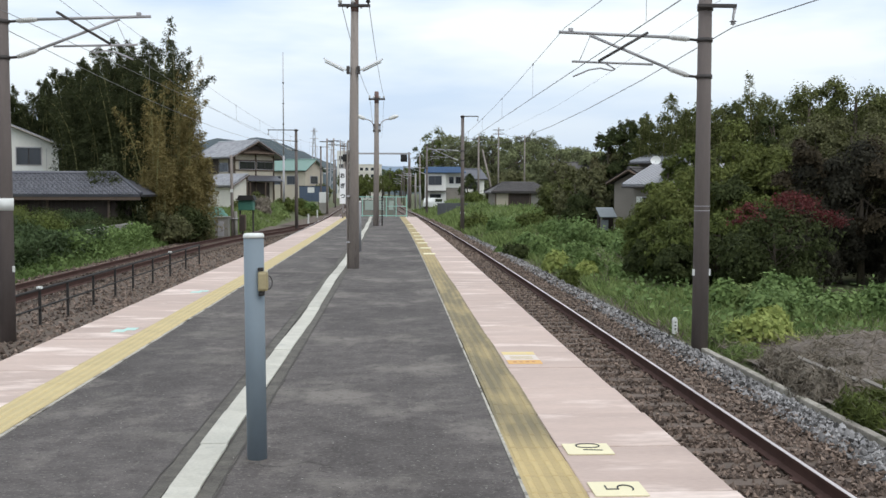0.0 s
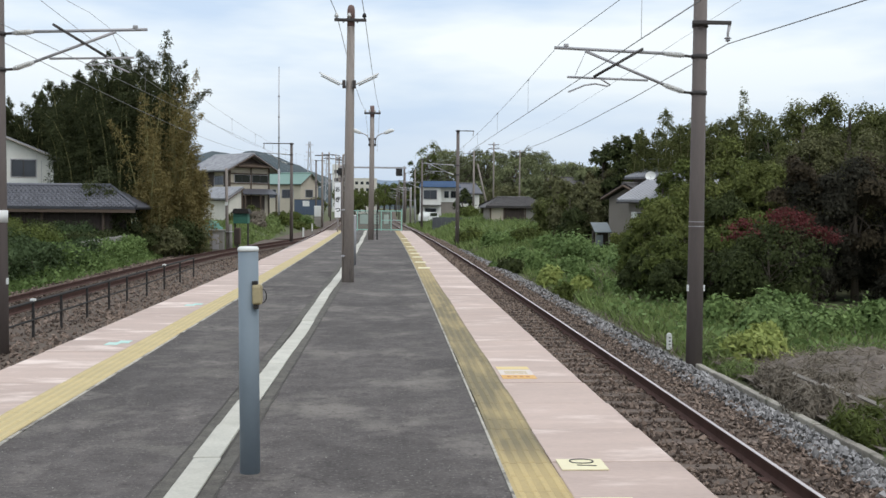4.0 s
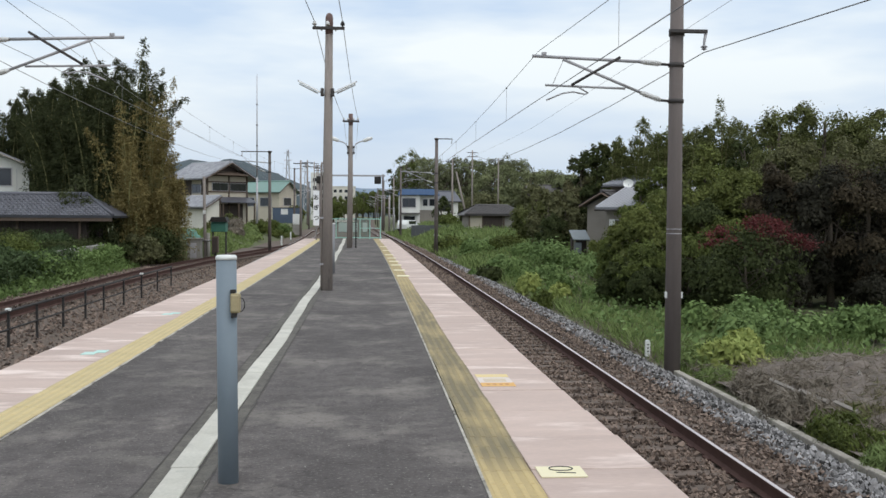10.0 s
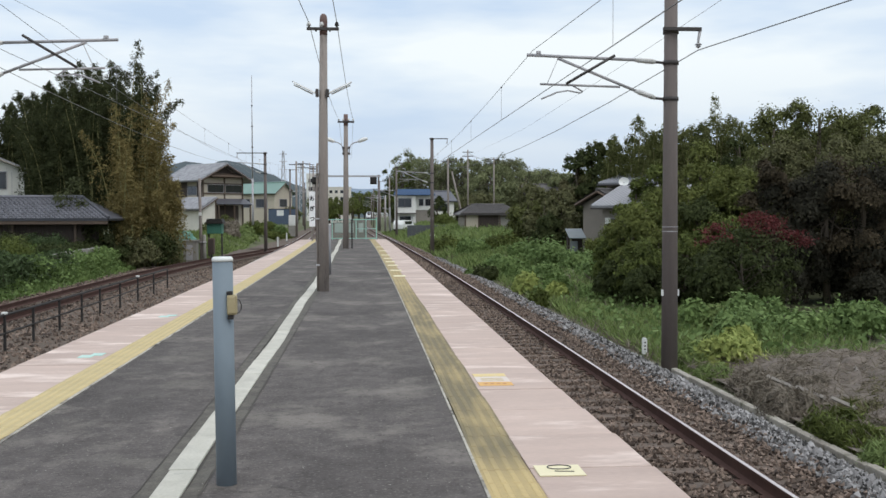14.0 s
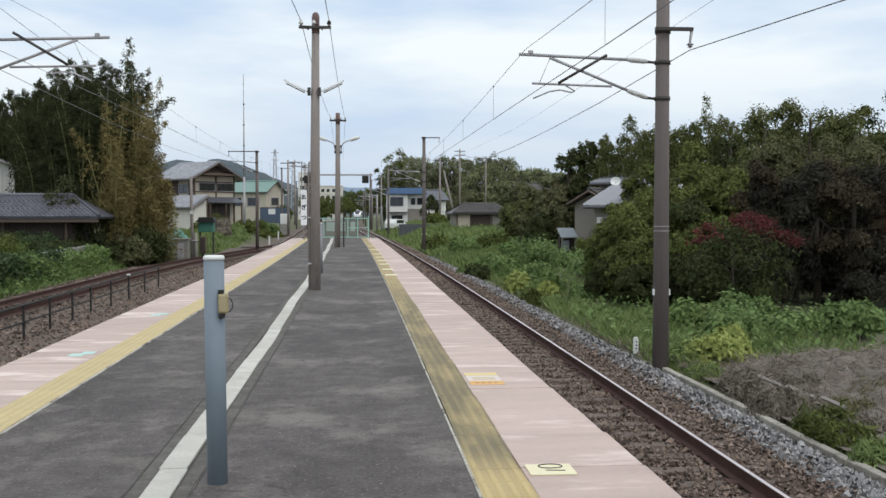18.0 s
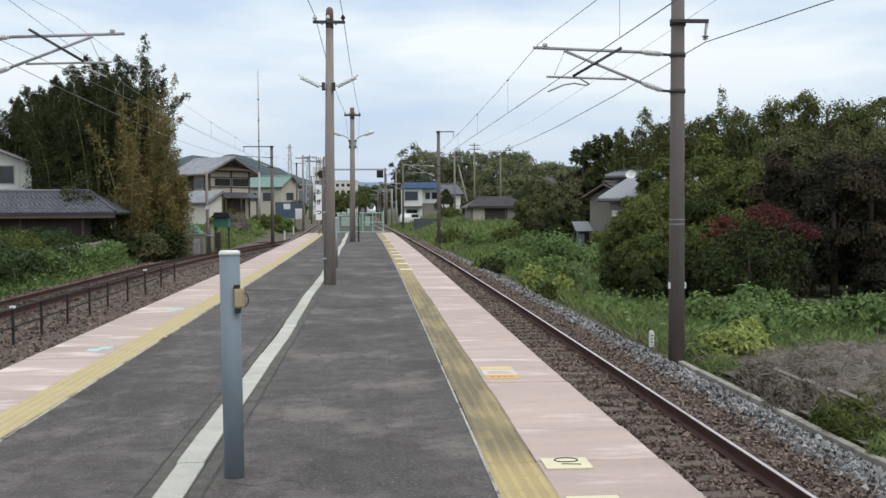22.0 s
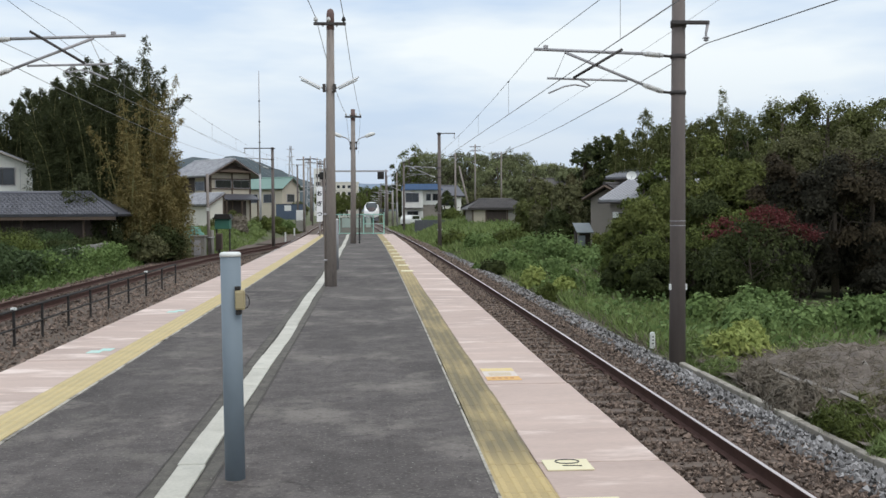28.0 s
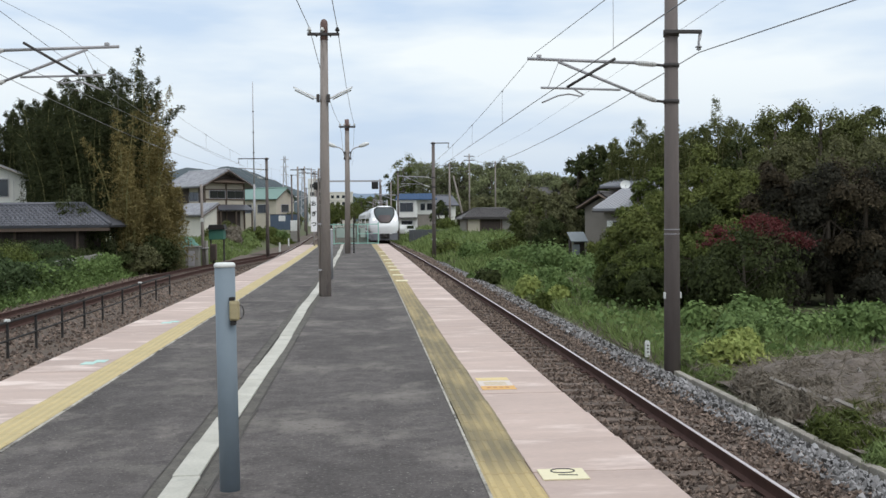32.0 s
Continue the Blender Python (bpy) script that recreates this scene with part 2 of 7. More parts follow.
SLEEPER = mat("old_timber", (0.165, 0.122, 0.098), (0.085, 0.063, 0.05), rough=0.9, scale=3, fine=30, bump=0.4, pieces=0.3, stretch=(0.3, 2.5, 1))
STEEL_BLUE = mat("blue_grey_paint", (0.215, 0.26, 0.298), (0.175, 0.214, 0.25), rough=0.65, scale=3, fine=25, bump=0.05, contrast=0.7,
                 stain=(0.13, 0.15, 0.17), stain_at=0.7, stain_scale=4)
WHITE_PAINT = mat("white_paint", (0.8, 0.8, 0.78), (0.66, 0.66, 0.63), rough=0.5, scale=2, fine=30, bump=0.05)
BEIGE = mat("beige_plastic", (0.46, 0.38, 0.22), (0.33, 0.27, 0.155), rough=0.5, scale=8, fine=60, bump=0.05)
BLACK = mat("black_metal", (0.03, 0.026, 0.024), (0.018, 0.016, 0.015), rough=0.8, scale=5, fine=40, bump=0.1)
DARK_STEEL = mat("dark_steel", (0.07, 0.06, 0.056), (0.035, 0.03, 0.03), rough=0.65, scale=4, fine=40, bump=0.1)
POLE_CONC = mat("weathered_pole_concrete", (0.35, 0.30, 0.27), (0.205, 0.174, 0.156), rough=0.85, scale=2.5, fine=30, bump=0.2,
                stretch=(3, 3, 0.5), stain=(0.13, 0.11, 0.098), stain_at=0.66, stain_scale=2.2)
POLE_TOP = mat("red_brown_paint", (0.19, 0.115, 0.10), (0.13, 0.08, 0.072), rough=0.7, scale=4, fine=30, bump=0.1)
MAST_CONC = mat("brown_mast_concrete", (0.19, 0.156, 0.144), (0.128, 0.106, 0.099), rough=0.8, scale=2.5, fine=30, bump=0.12, stretch=(3, 3, 0.4))
GALV = mat("galvanised_steel", (0.50, 0.48, 0.50), (0.34, 0.33, 0.34), rough=0.55, metal=0.25, scale=6, fine=40, bump=0.05)
PORCELAIN = mat("porcelain", (0.68, 0.67, 0.65), (0.5, 0.49, 0.47), rough=0.3, scale=6, fine=40, bump=0.02, coat=0.3)
WIRE = mat("dull_copper_wire", (0.25, 0.245, 0.25), (0.15, 0.147, 0.15), rough=0.6, scale=5, fine=30, bump=0.0)
TEAL = mat("pale_green_fence_paint", (0.37, 0.65, 0.56), (0.29, 0.54, 0.46), rough=0.5, scale=3, fine=30, bump=0.05)
MESHGREEN = mat("green_mesh_panel", (0.12, 0.24, 0.19), (0.08, 0.17, 0.13), rough=0.7, scale=3, fine=60, bump=0.1)
LEGEND = mat("pale_yellow_plate", (0.80, 0.72, 0.49), (0.70, 0.62, 0.41), rough=0.6, scale=6, fine=50, bump=0.03)
INK = mat("black_lettering", (0.035, 0.033, 0.03), (0.02, 0.02, 0.02), rough=0.6)
ORANGE = mat("orange_marking", (0.72, 0.40, 0.11), (0.60, 0.34, 0.11), rough=0.6, scale=8, fine=50, bump=0.03)
OFFWHITE = mat("worn_white_marking", (0.68, 0.60, 0.54), (0.60, 0.50, 0.45), rough=0.7, scale=8, fine=40, bump=0.03)
CYAN = mat("cyan_marking", (0.35, 0.68, 0.62), (0.55, 0.60, 0.55), rough=0.7, scale=14, fine=50, bump=0.03, contrast=0.3)
EARTH = mat("grassy_earth", (0.115, 0.13, 0.052), (0.075, 0.075, 0.038), rough=0.95, scale=0.5, fine=9, bump=0.6, contrast=0.45)
SOIL = mat("dry_soil", (0.215, 0.176, 0.148), (0.09, 0.073, 0.061), rough=0.95, scale=5.0, fine=35, bump=1.0, contrast=0.3)
ROAD = mat("road_asphalt", (0.11, 0.115, 0.125), (0.07, 0.073, 0.08), rough=0.9, scale=0.6, fine=30, bump=0.2)
ROOF_TILE = mat("grey_roof_tile", (0.115, 0.115, 0.135), (0.06, 0.06, 0.072), rough=0.5, scale=1.5, fine=20, bump=0.1, pieces=0.5, island=0.3)
ROOF_PALE = mat("pale_roof_tile", (0.42, 0.415, 0.44), (0.27, 0.268, 0.29), rough=0.45, scale=1.2, fine=20, bump=0.1, island=0.35)
ROOF_SLATE = mat("grey_blue_roof_tile", (0.27, 0.275, 0.30), (0.17, 0.173, 0.195), rough=0.5, scale=1.2, fine=20, bump=0.1, island=0.35)
TARP_PALE = mat("pale_blue_sheet", (0.19, 0.21, 0.22), (0.12, 0.135, 0.145), rough=0.6, scale=2, fine=20, bump=0.1)
ROOF_BROWN = mat("brown_roof_tile", (0.10, 0.088, 0.086), (0.06, 0.054, 0.055), rough=0.6, scale=1.2, fine=20, bump=0.2, island=0.3)
ROOF_GREEN = mat("green_metal_roof", (0.18, 0.285, 0.245), (0.14, 0.23, 0.20), rough=0.5, scale=1.0, fine=12, bump=0.05)
ROOF_BLUE = mat("blue_metal_roof", (0.03, 0.075, 0.165), (0.022, 0.058, 0.13), rough=0.8, scale=1.0, fine=12, bump=0.05)
WALL_WHITE = mat("white_siding", (0.80, 0.785, 0.74), (0.64, 0.625, 0.585), rough=0.7, scale=0.8, fine=10, bump=0.1, stretch=(3, 3, 0.4),
                 stain=(0.38, 0.36, 0.32), stain_at=0.68, stain_scale=1.5)
WALL_BLOCK = mat("pale_cream_render", (0.76, 0.72, 0.64), (0.64, 0.60, 0.53), rough=0.85, scale=0.4, fine=5, bump=0.0)
WALL_CREAM = mat("cream_plaster", (0.56, 0.50, 0.40), (0.43, 0.38, 0.31), rough=0.85, scale=0.8, fine=15, bump=0.15)
WALL_GREY = mat("grey_mortar", (0.31, 0.275, 0.24), (0.22, 0.195, 0.17), rough=0.9, scale=0.8, fine=15, bump=0.2)
WALL_WOOD = mat("dark_boards", (0.075, 0.055, 0.047), (0.04, 0.03, 0.026), rough=0.85, scale=2.0, fine=20, bump=0.3, stretch=(4, 4, 0.5))
TIMBER = mat("brown_timber", (0.13, 0.09, 0.065), (0.075, 0.052, 0.04), rough=0.8, scale=2.0, fine=25, bump=0.2)
TARP_BLUE = mat("blue_sheet_metal", (0.085, 0.115, 0.17), (0.062, 0.088, 0.135), rough=0.6, scale=1.5, fine=15, bump=0.1)
TANK_GREEN = mat("green_plastic", (0.06, 0.20, 0.145), (0.04, 0.14, 0.105), rough=0.6, scale=1.5, fine=15, bump=0.1)
PANEL = mat("pale_grey_green_panel", (0.40, 0.47, 0.42), (0.31, 0.38, 0.34), rough=0.7, scale=2.5, fine=15, bump=0.1)
GREY_POST = mat("grey_post_paint", (0.30, 0.30, 0.315), (0.21, 0.21, 0.22), rough=0.6, scale=2.5, fine=25, bump=0.1)
MINT = mat("mint_netting", (0.18, 0.35, 0.29), (0.11, 0.25, 0.20), rough=0.8, scale=2.5, fine=15, bump=0.3)
TRAIN_WHITE = mat("train_white_paint", (0.95, 0.94, 0.95), (0.92, 0.91, 0.92), rough=0.3, scale=0.8, fine=8, bump=0.0, coat=0.4)
TRAIN_BAND = mat("train_pink_band", (0.62, 0.30, 0.36), (0.55, 0.26, 0.31), rough=0.35, scale=0.8, fine=8, bump=0.0, coat=0.4)
TRAIN_CAB_INSIDE = mat("train_cab_inside_brown", (0.085, 0.055, 0.055), (0.05, 0.033, 0.034), rough=0.4, scale=1, fine=8, bump=0.0)
TRAIN_SKIRT = mat("train_grey_skirt", (0.20, 0.20, 0.225), (0.14, 0.14, 0.16), rough=0.5, scale=1.5, fine=15, bump=0.05)
BARK = mat("bark", (0.12, 0.095, 0.07), (0.06, 0.048, 0.036), rough=0.95, scale=3, fine=25, bump=0.6, stretch=(3, 3, 0.7))
CULM = mat("bamboo_culm", (0.34, 0.30, 0.12), (0.17, 0.17, 0.06), rough=0.55, scale=1, fine=8, bump=0.05, island=0.6)
L_DARK = leafmat("leaf_dark_green", (0.0792, 0.0954, 0.0342), (0.027, 0.0342, 0.01305))
L_MID = leafmat("leaf_mid_green", (0.1638, 0.1946, 0.05325), (0.04301, 0.05427, 0.01638))
# far trees: distance haze is put into this paler leaf colour
L_FAR = leafmat("far_wood_leaf_hazed", (0.2479, 0.2682, 0.1316), (0.1113, 0.1214, 0.06274))
L_OLIVE = leafmat("leaf_olive", (0.1693, 0.1826, 0.06361), (0.05643, 0.06259, 0.0236))
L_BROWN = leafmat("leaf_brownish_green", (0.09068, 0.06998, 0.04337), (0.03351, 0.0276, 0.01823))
L_BAMBOO = leafmat("bamboo_leaf_green", (0.08958, 0.1001, 0.04448), (0.03212, 0.0383, 0.01668))
L_YBAMBOO = leafmat("bamboo_leaf_yellowing", (0.3027, 0.2385, 0.09668), (0.1303, 0.1095, 0.04455))
L_GRASS = leafmat("meadow_grass", (0.2571, 0.3194, 0.1168), (0.1168, 0.1597, 0.05609))
L_WEED = leafmat("broad_weed_leaf", (0.2306, 0.3125, 0.1153), (0.08184, 0.1302, 0.04315))
L_YELLOW = leafmat("yellow_green_leaf", (0.4, 0.43, 0.14), (0.2, 0.25, 0.07))
L_LIGHT = leafmat("leaf_fresh_green", (0.1915, 0.2123, 0.06149), (0.06386, 0.07492, 0.02365))
L_HAZEL = leafmat("leaf_hazel_green", (0.1855, 0.1828, 0.08602), (0.06451, 0.06586, 0.0336))
# brown leaves blackened: the shade under the right thicket is put into the colour
L_SHADE = leafmat("leaf_brown_shade_darkened", (0.05669, 0.05181, 0.03617), (0.0215, 0.02053, 0.01515))
# darker far trees, likewise paled in colour to stand in for haze
L_FARDARK = leafmat("far_wood_dark_leaf_hazed", (0.1562, 0.1643, 0.08568), (0.07056, 0.07459, 0.04133))
L_BANK = leafmat("bank_weed_leaf", (0.2303, 0.3155, 0.1109), (0.08528, 0.1322, 0.04264))
L_RUSSET = leafmat("leaf_russet_olive", (0.2145, 0.198, 0.099), (0.0825, 0.077, 0.0396))
L_IVY = leafmat("ivy_leaf", (0.087, 0.1218, 0.0522), (0.0348, 0.0522, 0.02204))
L_STRAW = leafmat("dry_straw", (0.323, 0.2762, 0.221), (0.102, 0.085, 0.0663))
PETAL = leafmat("crimson_blossom", (0.175, 0.046, 0.046), (0.075, 0.024, 0.024))


def glass(name, tint=(0.02, 0.022, 0.026), rough=0.08):
    m = bpy.data.materials.new(name)
    m.use_nodes = True
    b = m.node_tree.nodes["Principled BSDF"]
    b.inputs["Base Color"].default_value = (*tint, 1)
    b.inputs["Roughness"].default_value = rough
    b.inputs["Coat Weight"].default_value = 0.5
    return m


GLASS = glass("dark_window_glass")
# the sky's reflection is put into this blue-grey base colour
WINDSCREEN = mat("train_windscreen", (0.075, 0.09, 0.095), (0.05, 0.06, 0.065), rough=0.35, scale=1, fine=5, bump=0.0, spec=0.3)
LAMP_LIT = glow("train_headlamp_lit", (1.0, 0.97, 0.92), 1.0)


# ---- building helpers ----
def part(name, bm, material, parent=None, label=""):
    """One mesh object from a bmesh, under a thing or a part."""
    me = bpy.data.meshes.new(name)
    bm.normal_update()
    bm.to_mesh(me)
    bm.free()
    me.materials.append(material)
    ob = new(name, me)
    ob.parent = parent
    if label:
        ob["label"] = label
    return ob


def from_arrays(name, verts, faces, material, parent=None, smooth=False):
    """A mesh object from arrays of corners and of equal-sided faces."""
    me = bpy.data.meshes.new(name)
    verts, faces = np.asarray(verts, np.float32), np.asarray(faces, np.int32)
    n, k = faces.shape
    me.vertices.add(len(verts))
    me.vertices.foreach_set("co", verts.ravel())
    me.loops.add(n * k)
    me.loops.foreach_set("vertex_index", faces.ravel())
    me.polygons.add(n)
    me.polygons.foreach_set("loop_start", np.arange(0, n * k, k, dtype=np.int32))
    me.polygons.foreach_set("use_smooth", np.full(n, smooth, bool))
    me.update(calc_edges=True)
    me.materials.append(material)
    ob = new(name, me)
    ob.parent = parent
    return ob


def piece(name, mesh, parent, m):
    """A repeated piece that shares its mesh."""
    ob = new(name, mesh)
    ob.parent = parent
    ob.matrix_basis = m
    return ob


def thing(name, m, label, category, group="", kind=""):
    ob = new(name)
    ob.empty_display_size = 0.2
    ob.matrix_basis = m
    return tagged(ob, label, category, group, kind)


def box(bm, x0, x1, y0, y1, z0, z1, bevel=0.0):
    vs = [bm.verts.new((x, y, z)) for z in (z0, z1) for y in (y0, y1) for x in (x0, x1)]
    fs = [bm.faces.new([vs[i] for i in q]) for q in ((0, 2, 3, 1), (4, 5, 7, 6), (0, 1, 5, 4), (2, 6, 7, 3), (0, 4, 6, 2), (1, 3, 7, 5))]
    if bevel:
        es = list({e for f in fs for e in f.edges})
        bmesh.ops.bevel(bm, geom=es, offset=bevel, segments=2, affect="EDGES", profile=0.6)
    return bm


def boxed(x0, x1, y0, y1, z0, z1, bevel=0.0):
    return box(bmesh.new(), x0, x1, y0, y1, z0, z1, bevel)


def tube(bm, pts, r, n=8, cap=True):
    """A round bar through the points; r is one radius or one for each point."""
    pts = [Vector(p) for p in pts]
    rs = r if isinstance(r, (list, tuple)) else [r] * len(pts)
    rings = []
    for i, p in enumerate(pts):
        d = (pts[min(i + 1, len(pts) - 1)] - pts[max(i - 1, 0)]).normalized()
        side = d.cross(Vector((0, 0, 1)) if abs(d.z) < 0.95 else Vector((0, 1, 0))).normalized()
        up = side.cross(d)
        rings.append([bm.verts.new(p + rs[i] * (math.cos(a) * side + math.sin(a) * up)) for a in (2 * math.pi * k / n for k in range(n))])
    for a, b in zip(rings, rings[1:]):
        for k in range(n):
            f = bm.faces.new((a[k], a[(k + 1) % n], b[(k + 1) % n], b[k]))
            f.smooth = n > 5
    if cap:
        bm.faces.new(rings[0][::-1])
        bm.faces.new(rings[-1])
    return bm


def tubed(pts, r, n=8):
    return tube(bmesh.new(), pts, r, n)


def prism(bm, poly, a, b, axis="y"):
    """A solid of the outline poly (two coordinates), drawn out from a to b along an axis."""
    def at(p, t):
        return {"y": (p[0], t, p[1]), "x": (t, p[0], p[1]), "z": (p[0], p[1], t)}[axis]
    v0, v1 = [bm.verts.new(at(p, a)) for p in poly], [bm.verts.new(at(p, b)) for p in poly]
    n = len(poly)
    bm.faces.new(v0)
    bm.faces.new(v1[::-1])
    for i in range(n):
        bm.faces.new((v0[i], v1[i], v1[(i + 1) % n], v0[(i + 1) % n]))
    bmesh.ops.recalc_face_normals(bm, faces=bm.faces[:])
    return bm


# ---- the line of the railway: offset of the tracks to the side, by distance ----
_D = np.arange(-40.0, 900.0, 2.0)
_raw = np.interp(_D, (-40, 0, 30, 61, 85, 108, 129, 150, 171, 192, 255, 318, 380, 440, 486, 520, 560, 640, 900),
                 (0, 0, -0.08, -0.45, -0.95, -1.5, -2.15, -2.75, -3.2, -3.6, -3.95, -3.8, -3.65, -3.4, -2.7, -1.5, 2.5, 17, 78))
_raw = np.convolve(np.pad(_raw, 8, mode="edge"), np.ones(17) / 17, mode="valid")


def off(y):
    return float(np.interp(y, _D, _raw))


RAIL_Z, BED_Z = -0.95, -1.12
EDGE_R, EDGE_L, END = 1.67, -3.47, 61.5
TRACK_R, TRACK_L = EDGE_R + 1.475, EDGE_L - 1.475


def outer(y):
    """The outer siding: straight, then bending in towards the platform track."""
    return float(np.interp(y, (-40, 0, 44, 52, 60, 68, 78, 92, 110, 900), (-9.55, -9.52, -9.3, -8.95, -8.2, -7.25, -6.2, -5.75, TRACK_L + off(110), TRACK_L + off(900))))


# ---- ground: one sheet to the horizon ----
def ground_z(x, y):
    u = x - off(min(y, 560))
    r = max(0.0, u - 5.5)
    away = min(1.0, max(0.0, (y - 66) / 34))
    l = max(0.0, -11.3 + 4.0 * away - u)
    far = min(1.0, max(0.0, (y - 30) / 60))
    z = -1.3
    z += min(1.0, r / 4.0) * far * 1.35
    z += max(0.0, min(14.0, (r - 14) * 0.10)) * min(1, max(0, (y - 10) / 60))
    z += min(1.25, l * (0.40 + 0.12 * away)) * min(1.0, max(0, (90 - y) / 30) + 0.85)
    z += 0.10 * noise.noise(Vector((x * 0.25, y * 0.25, 0))) * min(1.0, (r + l) / 1.0)
    return z


def make_ground():
    xs = np.unique(np.concatenate([np.linspace(-30, 40, 141), np.linspace(-150, 150, 61), np.array([-3000, -1500, -700, -300, 300, 700, 1500, 3000])]))
    ys = np.unique(np.concatenate([np.linspace(-30, 110, 113), np.linspace(110, 600, 70), np.array([-1500, -600, -200, -80, 800, 1200, 2000, 3500])]))
    verts = [(x, y, ground_z(x, y)) for y in ys for x in xs]
    w = len(xs)
    i = np.arange((len(ys) - 1) * w).reshape(-1, w)[:, :-1].ravel()
    ob = from_arrays("ground", verts, np.stack([i, i + 1, i + w + 1, i + w], 1), EARTH, smooth=True)
    tagged(ob, "grassy earth sloping up either side of the railway", "ground", kind="structure")


make_ground()


def heap(name, y0, y1, step, profile, material, label, centre=off, amp=0.02):
    """A bank drawn along the line from a cross profile of (side, height), roughened."""
    ys = np.arange(y0, y1 + 0.01, step)
    v = []
    for y in ys:
        c = centre(y)
        for px_, pz in profile:
            v.append((px_ + c, y, pz + amp * noise.noise(Vector((px_ * 3, y * 3, 2)))))
    w = len(profile)
    i = np.arange((len(ys) - 1) * w).reshape(-1, w)[:, :-1].ravel()
    ob = from_arrays(name, v, np.stack([i, i + 1, i + w + 1, i + w], 1), material)
    return tagged(ob, label, "track bed", kind="structure")


bed_profile = [(-6.9, -1.2), (1.2, -1.2), (2.2, -1.14), (3.0, -1.14), (3.9, -1.135), (4.25, -1.12), (4.6, -1.08), (4.9, -1.14), (5.25, -1.3), (5.4, -1.4)]
heap("track_bed", -20, 80, 0.25, [p for p in bed_profile if p[0] > 0], BALLAST, "brown stone ballast bed beneath the rails of the main track")
heap("track_bed", -20, 80, 0.5, [(-11.6, -1.4), (-11.0, -1.2), (-8.6, -1.2), (-3.3, -1.2)], BALLAST, "brown stone ballast bed of the platform loop and siding")
heap("track_bed", 80, 700, 4.0, [(-9.2, -1.4), (-8.2, -1.15), (-6.6, BED_Z), (4.2, BED_Z), (5.2, -1.35)], BALLAST, "brown ballast bed of the far double track")


# ---- rails and sleepers ----
RAIL = [(-0.062, 0.0), (0.062, 0.0), (0.062, 0.012), (0.012, 0.032), (0.012, 0.115), (0.034, 0.125), (0.034, 0.150), (-0.034, 0.150), (-0.034, 0.125), (-0.012, 0.115), (-0.012, 0.032), (-0.062, 0.012)]
SLEEPER_MESH = part("sleeper_pattern", boxed(-1.05, 1.05, -0.105, 0.105, -0.15, 0.0, 0.012), SLEEPER)
SLEEPER_DATA = SLEEPER_MESH.data
bpy.data.objects.remove(SLEEPER_MESH)
CHAIR_OB = part("rail_plate_pattern", boxed(-0.12, 0.12, -0.085, 0.085, -0.004, 0.022, 0.006), RAIL_SIDE)
CHAIR_DATA = CHAIR_OB.data
bpy.data.objects.remove(CHAIR_OB)


def rail(parent, centre, side, y0, y1, step, worn=True):
    ys = np.arange(y0, y1 + 0.01, step)
    n = len(RAIL)
    v = [(centre(y) + side + px_, y, RAIL_Z - 0.15 + pz) for y in ys for px_, pz in RAIL]
    f = [(k * n + j, k * n + (j + 1) % n, (k + 1) * n + (j + 1) % n, (k + 1) * n + j) for k in range(len(ys) - 1) for j in range(n)]
    r = from_arrays("rail", v, f, RAIL_SIDE, parent)
    if not worn:
        return
    v = [(centre(y) + side + px_, y, RAIL_Z + 0.003) for y in ys for px_ in (-0.030, 0.012)]
    f = [(2 * k, 2 * k + 1, 2 * k + 3, 2 * k + 2) for k in range(len(ys) - 1)]
    h = from_arrays("rail_head", v, f, RAIL_TOP, r)
    h["label"] = "worn bright top of the rail"


def track(centre, y0, y1, sl0, sl1, label, step=1.0, worn=True):
    t = thing("railway_track", pose(0, 0, 0), label, "railway track", kind="structure")
    for s in (-0.5665, 0.5665):
        rail(t, centre, s, y0, y1, step, worn)
    y, rnd = sl0, random.Random(5)
    while y < sl1:
        x = centre(y)
        turn = -math.degrees(math.atan((centre(y + 1) - centre(y - 1)) / 2)) + rnd.uniform(-0.8, 0.8)
        s = piece("sleeper", SLEEPER_DATA, t, pose(x + rnd.uniform(-0.03, 0.03), y, RAIL_Z - 0.155, 0, 0, turn))
        if y < 24:
            for q in (-0.5665, 0.5665):
                piece("rail_plate", CHAIR_DATA, s, pose(q, 0, 0))
        y += 0.56
    return t


track(lambda y: TRACK_R + off(y), -20, 600, -9.0, 90, "single main track of rusty rails with bright heads on dark timber sleepers")
track(lambda y: TRACK_L + off(y), -20, 600, 60.0, 110, "platform loop track of rusty rails along the platform", 2.0)
track(outer, -20, 108, 44.0, 75, "disused-looking rusty siding bending in towards the platform", 2.0, False)


